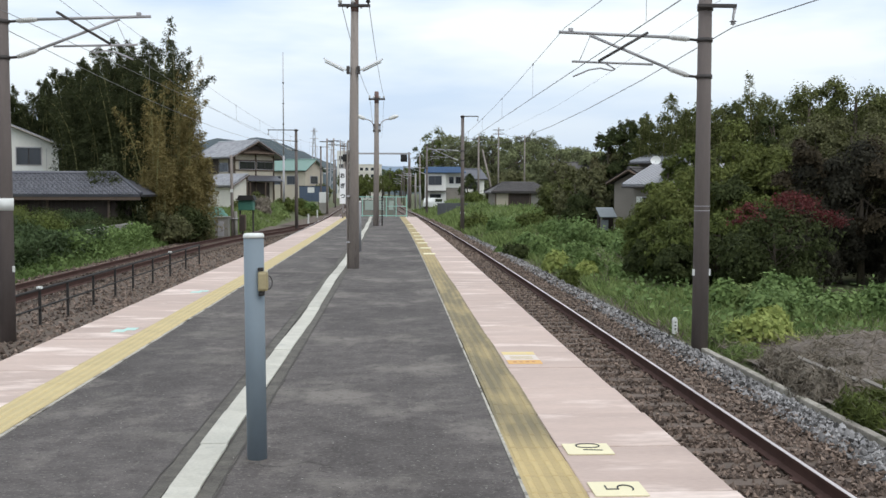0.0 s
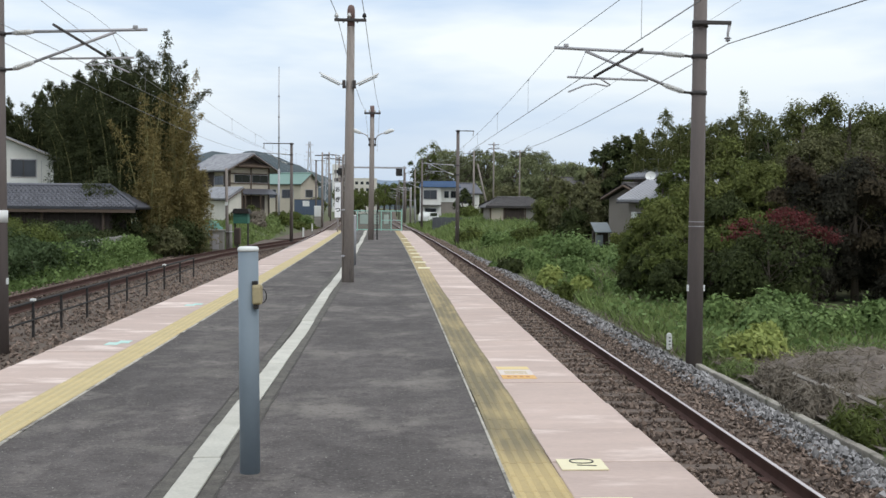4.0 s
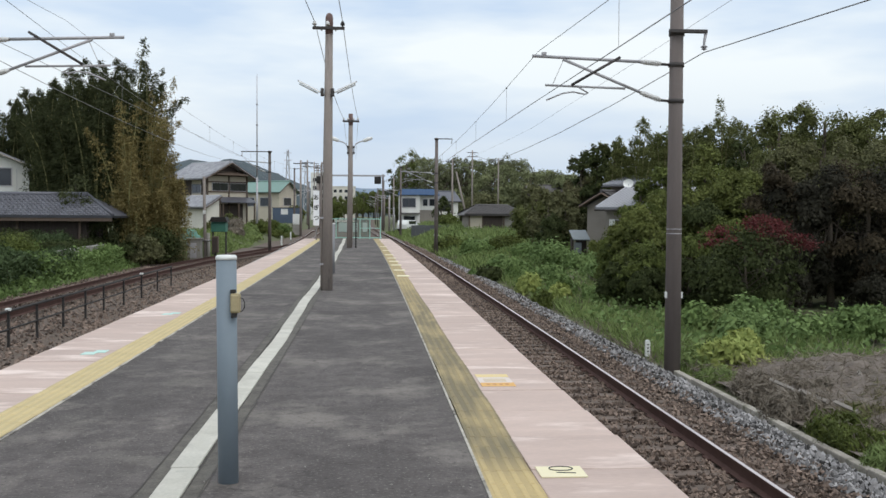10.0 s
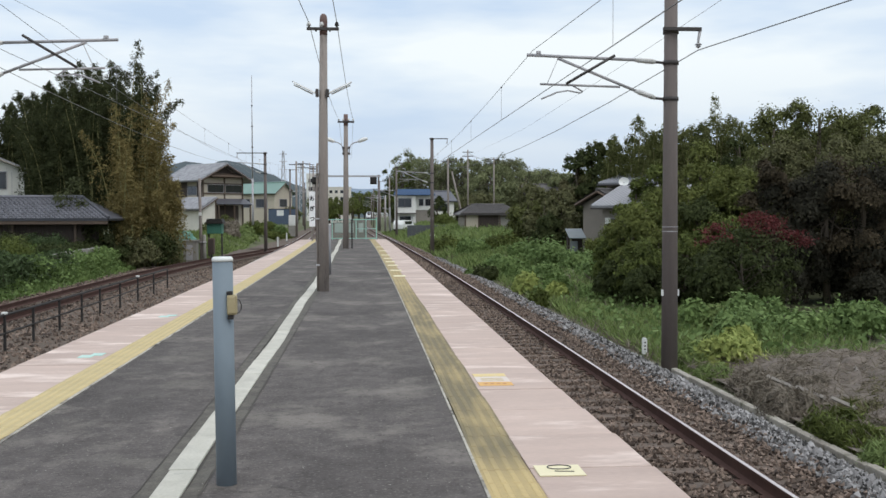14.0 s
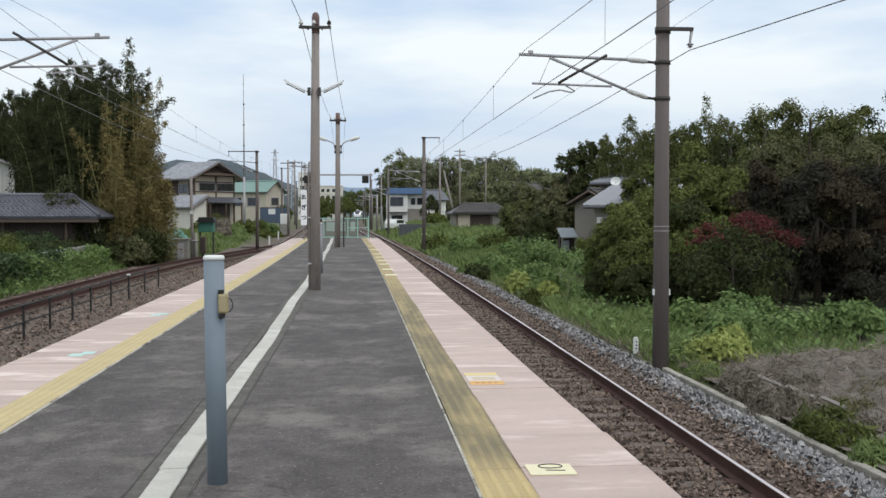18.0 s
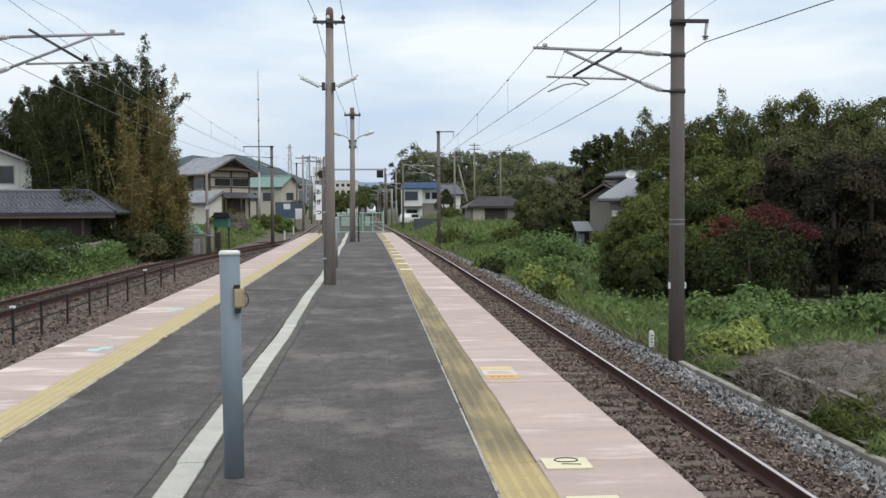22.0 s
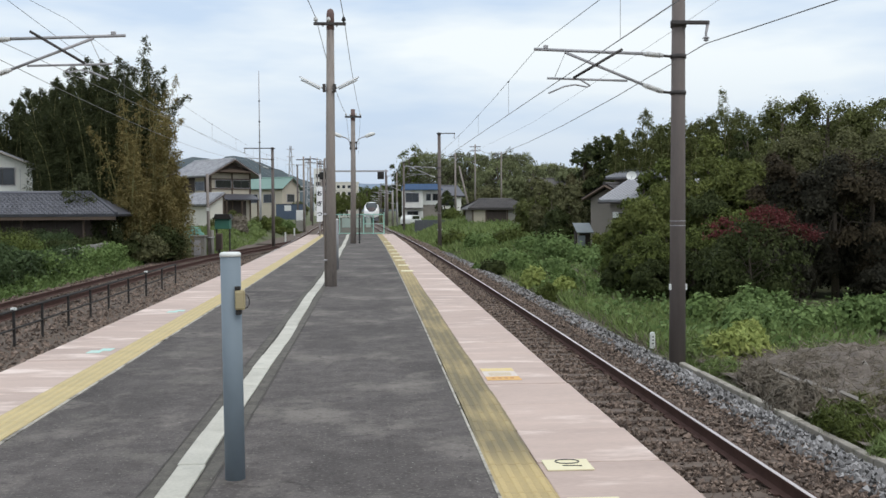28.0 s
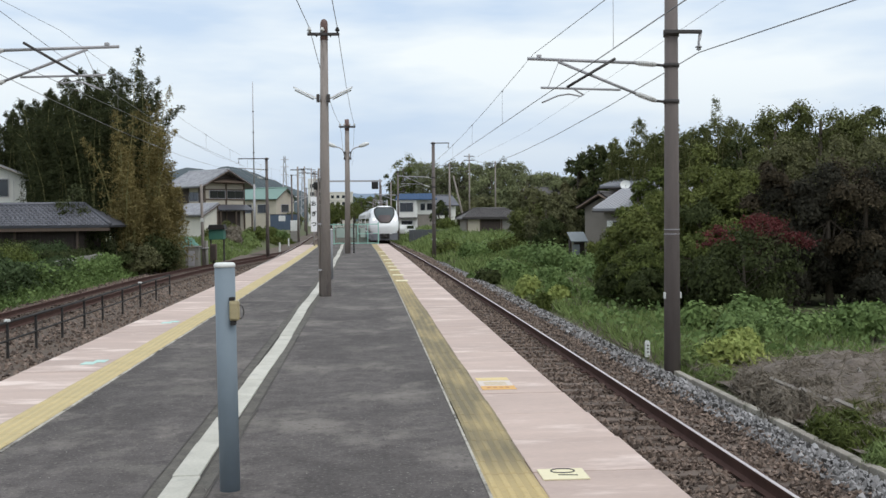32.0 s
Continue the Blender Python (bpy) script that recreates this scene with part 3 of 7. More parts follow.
# ---- loose stones of the ballast ----
def stones(name, material, label, spots, size, seed):
    """Many angular stones, one mesh: spots is an array of x, y, z."""
    rs = np.random.RandomState(seed)
    n = len(spots)
    base = np.array([(1, 0, 0), (-1, 0, 0), (0, 1, 0), (0, -1, 0), (0, 0, 1), (0, 0, -1)], float)
    tri = np.array([(0, 2, 4), (2, 1, 4), (1, 3, 4), (3, 0, 4), (2, 0, 5), (1, 2, 5), (3, 1, 5), (0, 3, 5)])
    v = base[None] + rs.uniform(-0.62, 0.62, (n, 6, 3))
    v *= size * rs.uniform(0.6, 1.35, (n, 1, 1)) * rs.uniform(0.65, 1.2, (n, 1, 3))
    a = rs.uniform(0, 2 * np.pi, n)
    c, s = np.cos(a), np.sin(a)
    x, y = v[..., 0].copy(), v[..., 1].copy()
    v[..., 0], v[..., 1] = x * c[:, None] - y * s[:, None], x * s[:, None] + y * c[:, None]
    v += spots[:, None, :]
    ob = from_arrays(name, v.reshape(-1, 3), (tri[None] + 6 * np.arange(n)[:, None, None]).reshape(-1, 3), material)
    tagged(ob, label, "ballast", kind="stuff")


def scatter(rs, n, x0, x1, y0, y1, bias=1.6):
    """Spots strewn over a strip, thicker near its start."""
    return rs.uniform(x0, x1, n), y0 + (y1 - y0) * rs.uniform(0, 1, n) ** bias


def lay_ballast():
    rs = np.random.RandomState(3)
    ofs = np.vectorize(off)
    px_, pz = np.array(bed_profile).T
    x, y = scatter(rs, 36000, 2.35, 4.6, 6.0, 44, 1.9)
    near_rail = (np.abs(np.abs(x - TRACK_R) - 0.5665) < 0.1)
    phase = ((y - 5.0 + 0.28) % 0.56) - 0.28
    on_sleeper = (np.abs(phase) < 0.115) & (np.abs(x - TRACK_R) < 1.07)
    keep = ~near_rail & ~(on_sleeper & (rs.uniform(0, 1, len(x)) > 0.4 - 0.12 * (y < 9)))
    x, y = x[keep], y[keep]
    z = np.interp(x, px_, pz) + 0.025 + rs.uniform(-0.025, 0.03, len(x))
    stones("ballast_stones", STONE_BROWN, "rust-brown crushed stone between timber sleepers", np.stack([x + ofs(y), y, z], 1), 0.0245, 4)
    x, y = scatter(rs, 23000, 4.42, 5.40, 7.0, 60, 1.9)
    z = np.interp(x, px_, pz) + 0.02 + rs.uniform(-0.02, 0.035, len(x))
    stones("ballast_stones", STONE_GREY, "fresh grey crushed stone heaped on the track shoulder", np.stack([x + ofs(y), y, z], 1), 0.033, 6)
    x, y = scatter(rs, 9000, 2.3, 4.5, 38, 95, 1.2)
    keep = np.abs(np.abs(x - TRACK_R) - 0.5665) > 0.1
    x, y = x[keep], y[keep]
    z = np.interp(x, px_, pz) + 0.02 + rs.uniform(-0.02, 0.03, len(x))
    stones("ballast_stones", STONE_BROWN, "rust-brown crushed stone farther along the main track", np.stack([x + ofs(y), y, z], 1), 0.05, 7)
    x, y = scatter(rs, 17000, -11.2, -5.3, 11, 60)
    z = np.full(len(x), -1.2) + rs.uniform(-0.01, 0.03, len(x))
    stones("ballast_stones", STONE_BROWN, "dull brown crushed stone beside the platform loop", np.stack([x + ofs(y), y, z], 1), 0.036, 8)


lay_ballast()


# ---- the platform ----
def strip_mesh(name, x0, x1, y0, y1, z0, z1, material, parent, step=2.0):
    """A slab that follows the line, with its sides."""
    ys = np.arange(y0, y1 + 0.01, step)
    v = [(x + off(y), y, z) for y in ys for x, z in ((x0, z0), (x0, z1), (x1, z1), (x1, z0))]
    f = [(k * 4 + j, (k + 1) * 4 + j, (k + 1) * 4 + (j + 1) % 4, k * 4 + (j + 1) % 4) for k in range(len(ys) - 1) for j in range(4)]
    n = 4 * (len(ys) - 1)
    f += [(0, 1, 2, 3), (n + 3, n + 2, n + 1, n)]
    return from_arrays(name, v, f, material, parent)


def crack(parent, pts, half):
    """A thin dark crack over the asphalt through the points."""
    v, f = [], []
    for k, (x, y) in enumerate(pts):
        xa, ya = pts[max(0, k - 1)]
        xb, yb = pts[min(len(pts) - 1, k + 1)]
        d = Vector((xb - xa, yb - ya)).normalized()
        w = half * (0.7 + 0.6 * noise.noise(Vector((x * 8, y * 8, 3))))
        v += [(x - d.y * w, y + d.x * w, 0.0045), (x + d.y * w, y - d.x * w, 0.0045)]
    f = [(2 * k, 2 * k + 1, 2 * k + 3, 2 * k + 2) for k in range(len(pts) - 1)]
    return from_arrays("crack", v, f, JOINT, parent)


def make_platform():
    p = thing("platform", pose(0, 0, 0), "island platform with worn dark asphalt and pale pink concrete edges", "platform", kind="structure")
    strip_mesh("platform_base", EDGE_L + 0.12, EDGE_R - 0.12, -9.5, END, -1.3, -0.10, CONCRETE, p, 1.0)
    strip_mesh("asphalt_surface", -2.385, -1.15, -9.5, END, -0.10, 0.0, ASPHALT, p, 1.0)
    strip_mesh("asphalt_surface", -0.96, 0.655, -9.5, END, -0.10, 0.0, ASPHALT, p, 1.0)
    strip_mesh("joint_filler", -1.15, -0.96, -9.5, END, -0.10, -0.006, JOINT, p, 1.0)
    strip_mesh("seam", -1.215, -1.138, -9.5, END, -0.05, 0.003, SEAM, p, 1.0)
    strip_mesh("seam", -0.962, -0.885, -9.5, END, -0.05, 0.003, SEAM, p, 1.0)
    for x0, seed in ((-1.225, 1), (-0.875, 2)):
        crack(p, [(x0 + 0.012 * noise.noise(Vector((0.2 * k * 3.1, seed, 0))) + off(-9 + 0.2 * k), -9 + 0.2 * k) for k in range(350)], 0.006)
    for pts in (((-0.86, 5.6), (-0.62, 5.5), (-0.48, 5.62), (-0.30, 5.45)), ((-0.30, 9.0), (0.02, 10.4), (0.30, 10.9), (0.62, 12.4)), ((-0.85, 7.6), (-0.4, 7.9), (0.1, 7.75), (0.62, 8.1)),
                ((-2.35, 9.4), (-1.9, 9.7), (-1.24, 9.5)), ((-0.2, 14.0), (0.2, 15.6), (0.1, 17.5), (0.5, 19.0)), ((-2.3, 13.5), (-1.8, 13.9), (-1.3, 13.7))):
        fine = []
        for (xa, ya), (xb, yb) in zip(pts, pts[1:]):
            for k in range(12):
                u = k / 12
                fine.append((xa + (xb - xa) * u + 0.03 * noise.noise(Vector((xa * 9 + u * 6, ya, 1))), ya + (yb - ya) * u + 0.03 * noise.noise(Vector((xa, ya * 7 + u * 6, 5)))))
        crack(p, fine, 0.0035)
    strip_mesh("joint_filler", 0.655, 1.0, -9.5, END, -0.10, -0.03, JOINT, p, 1.0)
    strip_mesh("joint_filler", -2.76, -2.385, -9.5, END, -0.10, -0.03, JOINT, p, 1.0)
    strip_mesh("mortar_edge", 0.652, 0.669, -9.5, END, -0.05, 0.006, MORTAR, p, 1.0)
    strip_mesh("mortar_edge", -2.415, -2.388, -9.5, END, -0.05, 0.005, MORTAR, p, 1.0)
    rnd = random.Random(11)
    slab = part("pattern", boxed(-0.35, 0.35, -0.447, 0.447, -0.13, 0.0, 0.008), PINK)
    wide = part("pattern", boxed(-0.377, 0.377, -0.447, 0.447, -0.13, 0.0, 0.008), PINK)
    white = part("pattern", boxed(-0.080, 0.080, -0.446, 0.446, -0.09, 0.0, 0.007), WHITE_SLAB)
    data = [o.data for o in (slab, wide, white)]
    for o in (slab, wide, white):
        bpy.data.objects.remove(o)
    y = -8.95
    while y < END:
        t = -math.degrees(math.atan((off(y + 1) - off(y - 1)) / 2))
        wide_by = min(0.075, max(0.0, 0.0155 * (9.0 - y)))
        piece("edge_slab", data[0], p, pose(EDGE_R - 0.35 + wide_by / 2 + off(y), y, rnd.uniform(-0.002, 0.003), 0, 0, t) @ Matrix.Diagonal((1 + wide_by / 0.7, 1, 1, 1)))
        piece("edge_slab", data[1], p, pose(EDGE_L + 0.377 + off(y), y, rnd.uniform(-0.002, 0.003), 0, 0, t))
        wob = 0.014 * math.sin(y * 0.62 + 0.4) + 0.005 * math.sin(y * 1.7)
        piece("white_slab", data[2], p, pose(-1.05 + off(y) + wob, y + 0.12, 0.008 + rnd.uniform(-0.002, 0.003), 0, 0, t - math.degrees(0.0062 * math.cos(y * 0.62 + 0.4)) + rnd.uniform(-0.2, 0.2)))
        y += 0.9
    # tactile blocks, four raised bars each
    bm = bmesh.new()
    box(bm, -0.149, 0.149, -0.149, 0.149, -0.05, 0.0)
    for k in range(4):
        c = -0.1125 + 0.075 * k
        vs = [bm.verts.new(q) for q in ((c - 0.019, -0.146, 0.0), (c + 0.019, -0.146, 0.0), (c + 0.019, 0.146, 0.0), (c - 0.019, 0.146, 0.0),
                                        (c - 0.012, -0.139, 0.005), (c + 0.012, -0.139, 0.005), (c + 0.012, 0.139, 0.005), (c - 0.012, 0.139, 0.005))]
        for q in ((4, 5, 6, 7), (0, 1, 5, 4), (1, 2, 6, 5), (2, 3, 7, 6), (3, 0, 4, 7)):
            bm.faces.new([vs[i] for i in q])
    for n_, q in enumerate(bm.faces):
        q.material_index = 1 if n_ < 6 else 0
    bm2 = bm.copy()
    blk = part("pattern", bm, TACTILE)
    blk.data.materials.append(TACTILE_DIRT)
    blk2 = part("pattern", bm2, TACTILE_L)
    blk2.data.materials.append(TACTILE_L_DIRT)
    for x, ob, label in ((0.82, blk, "worn dirty-yellow tactile paving blocks along the platform edge"),
                         (-2.565, blk2, "clean yellow tactile paving blocks along the platform edge")):
        s = thing("tactile_paving", pose(0, 0, 0), label, "tactile paving", kind="structure")
        y = -9.3
        while y < END - 0.3:
            t = -math.degrees(math.atan((off(y + 1) - off(y - 1)) / 2))
            jog = 0.007 * math.sin(y * 0.9) + 0.003 * math.sin(y * 2.7) if x > 0 else 0.006 * math.sin(y * 0.7)
            piece("tactile_block", ob.data, s, pose(x + off(y) + jog + rnd.uniform(-0.004, 0.004), y, 0.004 + rnd.uniform(0, 0.0015), 0, 0, t + rnd.uniform(-0.25, 0.25)))
            y += 0.3
    bpy.data.objects.remove(blk)
    bpy.data.objects.remove(blk2)


make_platform()


# ---- markings on the platform ----
def letters(text, size, material, name, parent, m, depth=0.002, bold=0.0):
    cu = bpy.data.curves.new(name, "FONT")
    cu.body, cu.size, cu.align_x, cu.align_y, cu.extrude = text, size, "CENTER", "CENTER", depth
    cu.offset = bold
    tmp = new(name, cu)
    me = bpy.data.meshes.new_from_object(tmp.evaluated_get(bpy.context.evaluated_depsgraph_get()))
    bpy.data.objects.remove(tmp)
    me.materials.clear()
    me.materials.append(material)
    ob = new(name, me)
    ob.parent, ob.matrix_basis = parent, m
    return ob


def number_plate(y, text, label):
    t = thing("stopping_mark", pose(1.135 + off(y), y, 0.004), label, "platform marking", "stopping marks")
    part("plate", boxed(-0.135, 0.135, -0.12, 0.12, -0.004, 0.003, 0.001), LEGEND, t)
    for k, ch in enumerate(text):
        tick = 0.8 if ch == "1" else 1.0
        letters(ch, 0.185, INK, "numeral", t, pose(0.018 + 0.012 * (ch == "1"), 0.10 * (k - (len(text) - 1) / 2) + 0.012, 0.0045, 0, 0, 90 - 8 * (ch == "1")) @ Matrix.Diagonal((1.5 * tick, 1.22 * tick, 1, 1)), bold=-0.0055)


RED_WORN = mat("worn_red_brown_legend", (0.42, 0.17, 0.07), (0.55, 0.30, 0.12), rough=0.7, scale=30, fine=80, bump=0.0)
YELLOW_MARK = mat("worn_yellow_marking", (0.70, 0.52, 0.19), (0.66, 0.54, 0.34), rough=0.7, scale=14, fine=50, bump=0.02, contrast=0.3)


def make_markings():
    number_plate(5.82, "10", "pale yellow square plate numbered 10 on pink platform edge")
    number_plate(5.02, "5", "pale yellow square plate numbered 5 on pink platform edge")
    t = thing("door_mark", pose(1.125, 9.08, 0.004), "worn orange and white boarding mark on pink platform edge", "platform marking")
    part("white_field", boxed(-0.15, 0.15, -0.33, 0.33, -0.004, 0.003, 0.001), OFFWHITE, t)
    part("yellow_band", boxed(-0.15, 0.15, 0.17, 0.33, 0.003, 0.005), YELLOW_MARK, t, "worn yellow upper band")
    part("orange_band", boxed(-0.15, 0.15, -0.33, -0.14, 0.003, 0.005), ORANGE, t, "orange lower band")
    for k in range(4):
        part("legend_bar", boxed(-0.10 + 0.055 * k, -0.07 + 0.055 * k, -0.26, -0.20, 0.005, 0.006), RED_WORN, t)
    for k in range(3):
        part("legend_bar", boxed(-0.10, 0.10, -0.07 + 0.06 * k, -0.055 + 0.06 * k, 0.003, 0.005), TACTILE_L, t)
    for y in (24.5, 27.0, 29.7, 32.0, 34.4, 37.2, 41.6, 46.5):
        t = thing("door_mark", pose(0.87 + off(y), y, 0.014), "small pale yellow mark on the platform edge", "platform marking", "edge marks")
        part("plate", boxed(-0.14, 0.15, -0.24, 0.24, -0.006, 0.003, 0.001), LEGEND, t)
    for y in (11.06, 15.3):
        t = thing("boarding_mark", pose(-2.9 + off(y), y, 0.004), "small faded cyan boarding mark on pink concrete", "platform marking", "cyan marks")
        part("stripe", boxed(-0.11, 0.03, -0.17, 0.03, -0.004, 0.003, 0.001), CYAN, t)
        part("stripe", boxed(-0.02, 0.11, -0.02, 0.17, -0.004, 0.0035, 0.001), CYAN, t)


make_markings()


# ---- blue-grey posts on the platform ----
def post(x, y, boxed_on, r=0.056, paint=None, colour="blue-grey"):
    t = thing("bollard", pose(x, y, 0, 0, -0.5 if boxed_on else 0, 0), colour + " painted steel post with a white cap" + (" and beige box" if boxed_on else ""), "post", "platform posts")
    part("post_tube", tubed([(0, 0, -0.02), (0, 0, 1.245)], r, 24), paint or STEEL_BLUE, t)
    bm = bmesh.new()
    tube(bm, [(0, 0, 1.243), (0, 0, 1.258), (0, 0, 1.268)], [r + 0.003, r + 0.003, r - 0.006], 24)
    part("cap", bm, WHITE_PAINT, t, "white cap")
    if boxed_on:
        b = part("switch_box", boxed(0.028, 0.082, -0.075, -0.02, 0.95, 1.06, 0.012), BEIGE, t, "small beige plastic box")
        part("box_lid", boxed(0.034, 0.076, -0.083, -0.075, 0.96, 1.05, 0.004), BEIGE, b)
        part("clip", boxed(0.028, 0.058, -0.07, -0.03, 1.06, 1.08, 0.004), BLACK, b)
        part("cord", tubed([(0.08, -0.05, 1.035), (0.096, -0.05, 1.03), (0.105, -0.05, 1.005), (0.104, -0.05, 0.98), (0.092, -0.05, 0.962), (0.078, -0.05, 0.958)], 0.0028, 6), BLACK, b, "thin dark cord loop")
        part("clip", boxed(0.032, 0.062, -0.07, -0.03, 0.925, 0.95, 0.004), BLACK, b)


post(-0.785, 5.70, True)
post(-0.965, 25.7, False, 0.075, GREY_POST, "dull grey")


# ---- lamp posts on the platform ----
def insulator(bm, x, y, z, r=0.05, h=0.12):
    tube(bm, [(x, y, z), (x, y, z + h * 0.3), (x, y, z + h * 0.35), (x, y, z + h * 0.6), (x, y, z + h)], [r * 0.4, r * 0.4, r, r * 0.9, r * 0.5], 10)


def lamp_post_wood(x, y):
    t = thing("lamp_post", pose(x, y, 0), "weathered concrete lamp post with two open tube lamps", "lamp post")
    part("pole", tubed([(0, 0, -0.05), (0.005, 0, 2.4), (0.03, 0, 5.3)], [0.105, 0.093, 0.07], 16), POLE_CONC, t)
    bm = bmesh.new()
    tube(bm, [(0.028, 0, 4.98), (0.03, 0, 5.3), (0.03, 0, 5.36), (0.03, 0, 5.39)], [0.076, 0.074, 0.06, 0.03], 16)
    part("pole_top", bm, POLE_TOP, t, "red-brown painted pole top")
    part("conduit", tubed([(-0.115, -0.01, 0.0), (-0.115, -0.01, 2.45), (-0.10, -0.01, 2.5)], 0.02, 8), POLE_CONC, t)
    for z in (0.5, 1.4, 2.3):
        part("pipe_strap", boxed(-0.14, -0.07, -0.1, 0.02, z, z + 0.03, 0.005), GALV, t)
    arm = part("crossarm", boxed(-0.29, 0.33, -0.12, -0.06, 5.06, 5.115, 0.008), DARK_STEEL, t)
    for sx in (-0.25, 0.0, 0.29):
        bm = bmesh.new()
        insulator(bm, sx, -0.09, 5.11, 0.045, 0.11)
        part("insulator", bm, BLACK if sx > 0.2 else PORCELAIN, arm)
    for sx in (-0.12, 0.15):
        part("bolt", tubed([(sx, -0.15, 5.08), (sx, 0.1, 5.08)], 0.018, 6), DARK_STEEL, arm)
    for s in (-1, 1):
        lamp = part("lamp_arm", tubed([(s * 0.06, -0.06, 3.80), (s * 0.14, -0.1, 3.86), (s * 0.57, -0.1, 4.07)], 0.014, 8), GALV, t)
        bm = bmesh.new()
        prism(bm, [(-0.06, 0.0), (0.06, 0.0), (0.025, 0.022), (-0.025, 0.022)], -0.23, 0.23)
        lr = part("reflector", bm, WHITE_PAINT, lamp, "white open reflector")
        lr.matrix_basis = pose(s * 0.35, -0.1, 3.945, 0, 0, 0) @ Matrix.Rotation(radians(-26 * s), 4, "Y") @ Matrix.Rotation(radians(90), 4, "Z")
        lt = part("lamp_tube", tubed([(-0.2, 0, -0.03), (0.2, 0, -0.03)], 0.014, 8), PORCELAIN, lamp, "unlit lamp tube")
        lt.matrix_basis = pose(s * 0.35, -0.1, 3.945) @ Matrix.Rotation(radians(-26 * s), 4, "Y")
        part("bracket", boxed(s * 0.10 - 0.03, s * 0.10 + 0.03, -0.12, 0.0, 3.78, 3.93, 0.008), DARK_STEEL, lamp)


def lamp_post_cobra(x, y):
    t = thing("lamp_post", pose(x, y, 0), "weathered concrete lamp post with two curved street-lamp heads", "lamp post")
    part("pole", tubed([(-0.05, 0, -0.05), (-0.02, 0, 3.0), (-0.01, 0, 5.85)], [0.13, 0.112, 0.09], 16), POLE_CONC, t)
    part("pole_top", tubed([(-0.01, 0, 5.4), (-0.01, 0, 5.9)], [0.10, 0.095], 16), POLE_TOP, t, "red-brown painted pole top")
    arm = part("crossarm", boxed(-0.36, 0.36, -0.16, -0.08, 5.52, 5.60, 0.01), DARK_STEEL, t)
    for sx in (-0.31, -0.12, 0.12, 0.31):
        bm = bmesh.new()
        insulator(bm, sx, -0.12, 5.59, 0.05, 0.12)
        part("insulator", bm, PORCELAIN, arm)
    for s in (-1, 1):
        z0 = 4.42
        a = part("lamp_arm", tubed([(s * 0.12, 0, z0 - 0.3), (s * 0.14, 0, z0), (s * 0.22, 0, z0 + 0.16), (s * 0.36, 0, z0 + 0.24), (s * 0.55, 0, z0 + 0.29)], 0.025, 8), GALV, t)
        bm = bmesh.new()
        tube(bm, [(s * 0.50, 0, z0 + 0.28), (s * 0.58, 0, z0 + 0.31), (s * 0.78, 0, z0 + 0.39), (s * 0.92, 0, z0 + 0.42), (s * 0.96, 0, z0 + 0.42)], [0.035, 0.075, 0.09, 0.06, 0.02], 12)
        part("lamp_head", bm, WHITE_PAINT, a, "white street-lamp head")
        part("clamp", boxed(s * 0.13 - 0.04, s * 0.13 + 0.04, -0.15, 0.15, z0 - 0.28, z0 - 0.2, 0.005), DARK_STEEL, a)
        part("clamp", boxed(s * 0.13 - 0.04, s * 0.13 + 0.04, -0.15, 0.15, z0 - 0.02, z0 + 0.06, 0.005), DARK_STEEL, a)
    bm = bmesh.new()
    for k in range(11):
        tube(bm, [(0.23, -0.05, 0.12 * k + 0.02), (0.23, -0.05, 0.12 * k + 0.08)], 0.04, 8)
    tube(bm, [(0.23, -0.05, 0), (0.23, -0.05, 1.55)], 0.022, 8)
    part("cable_guard", bm, BLACK, t, "black ribbed cable guard at its foot")


lamp_post_wood(-0.84, 20.0)
lamp_post_cobra(-0.87, 45.1)


def wire(name, pts, r, label, category="wire", sag=0.0, n=5, material=None):
    """A wire from point to point, sagging between its supports."""
    out = []
    for a, b in zip(pts, pts[1:]):
        a, b = Vector(a), Vector(b)
        for k in range(8):
            s = k / 8
            out.append(a.lerp(b, s) - Vector((0, 0, sag * 4 * s * (1 - s))))
    out.append(Vector(pts[-1]))
    ob = part(name, tube(bmesh.new(), out, r, n), material or WIRE)
    return tagged(ob, label, category, "overhead wires")


wire("service_wire", [(-1.6, -12, 5.3), (-1.09, 20, 5.22), (-1.18, 45.1, 5.7), (-2.0, 95, 6.5)], 0.007, "thin dark supply wire between the lamp posts", sag=0.28)
wire("service_wire", [(-0.6, -12, 5.3), (-0.55, 20, 5.22), (-0.56, 45.1, 5.7), (-1.4, 95, 6.5)], 0.007, "thin dark supply wire between the lamp posts", sag=0.24)


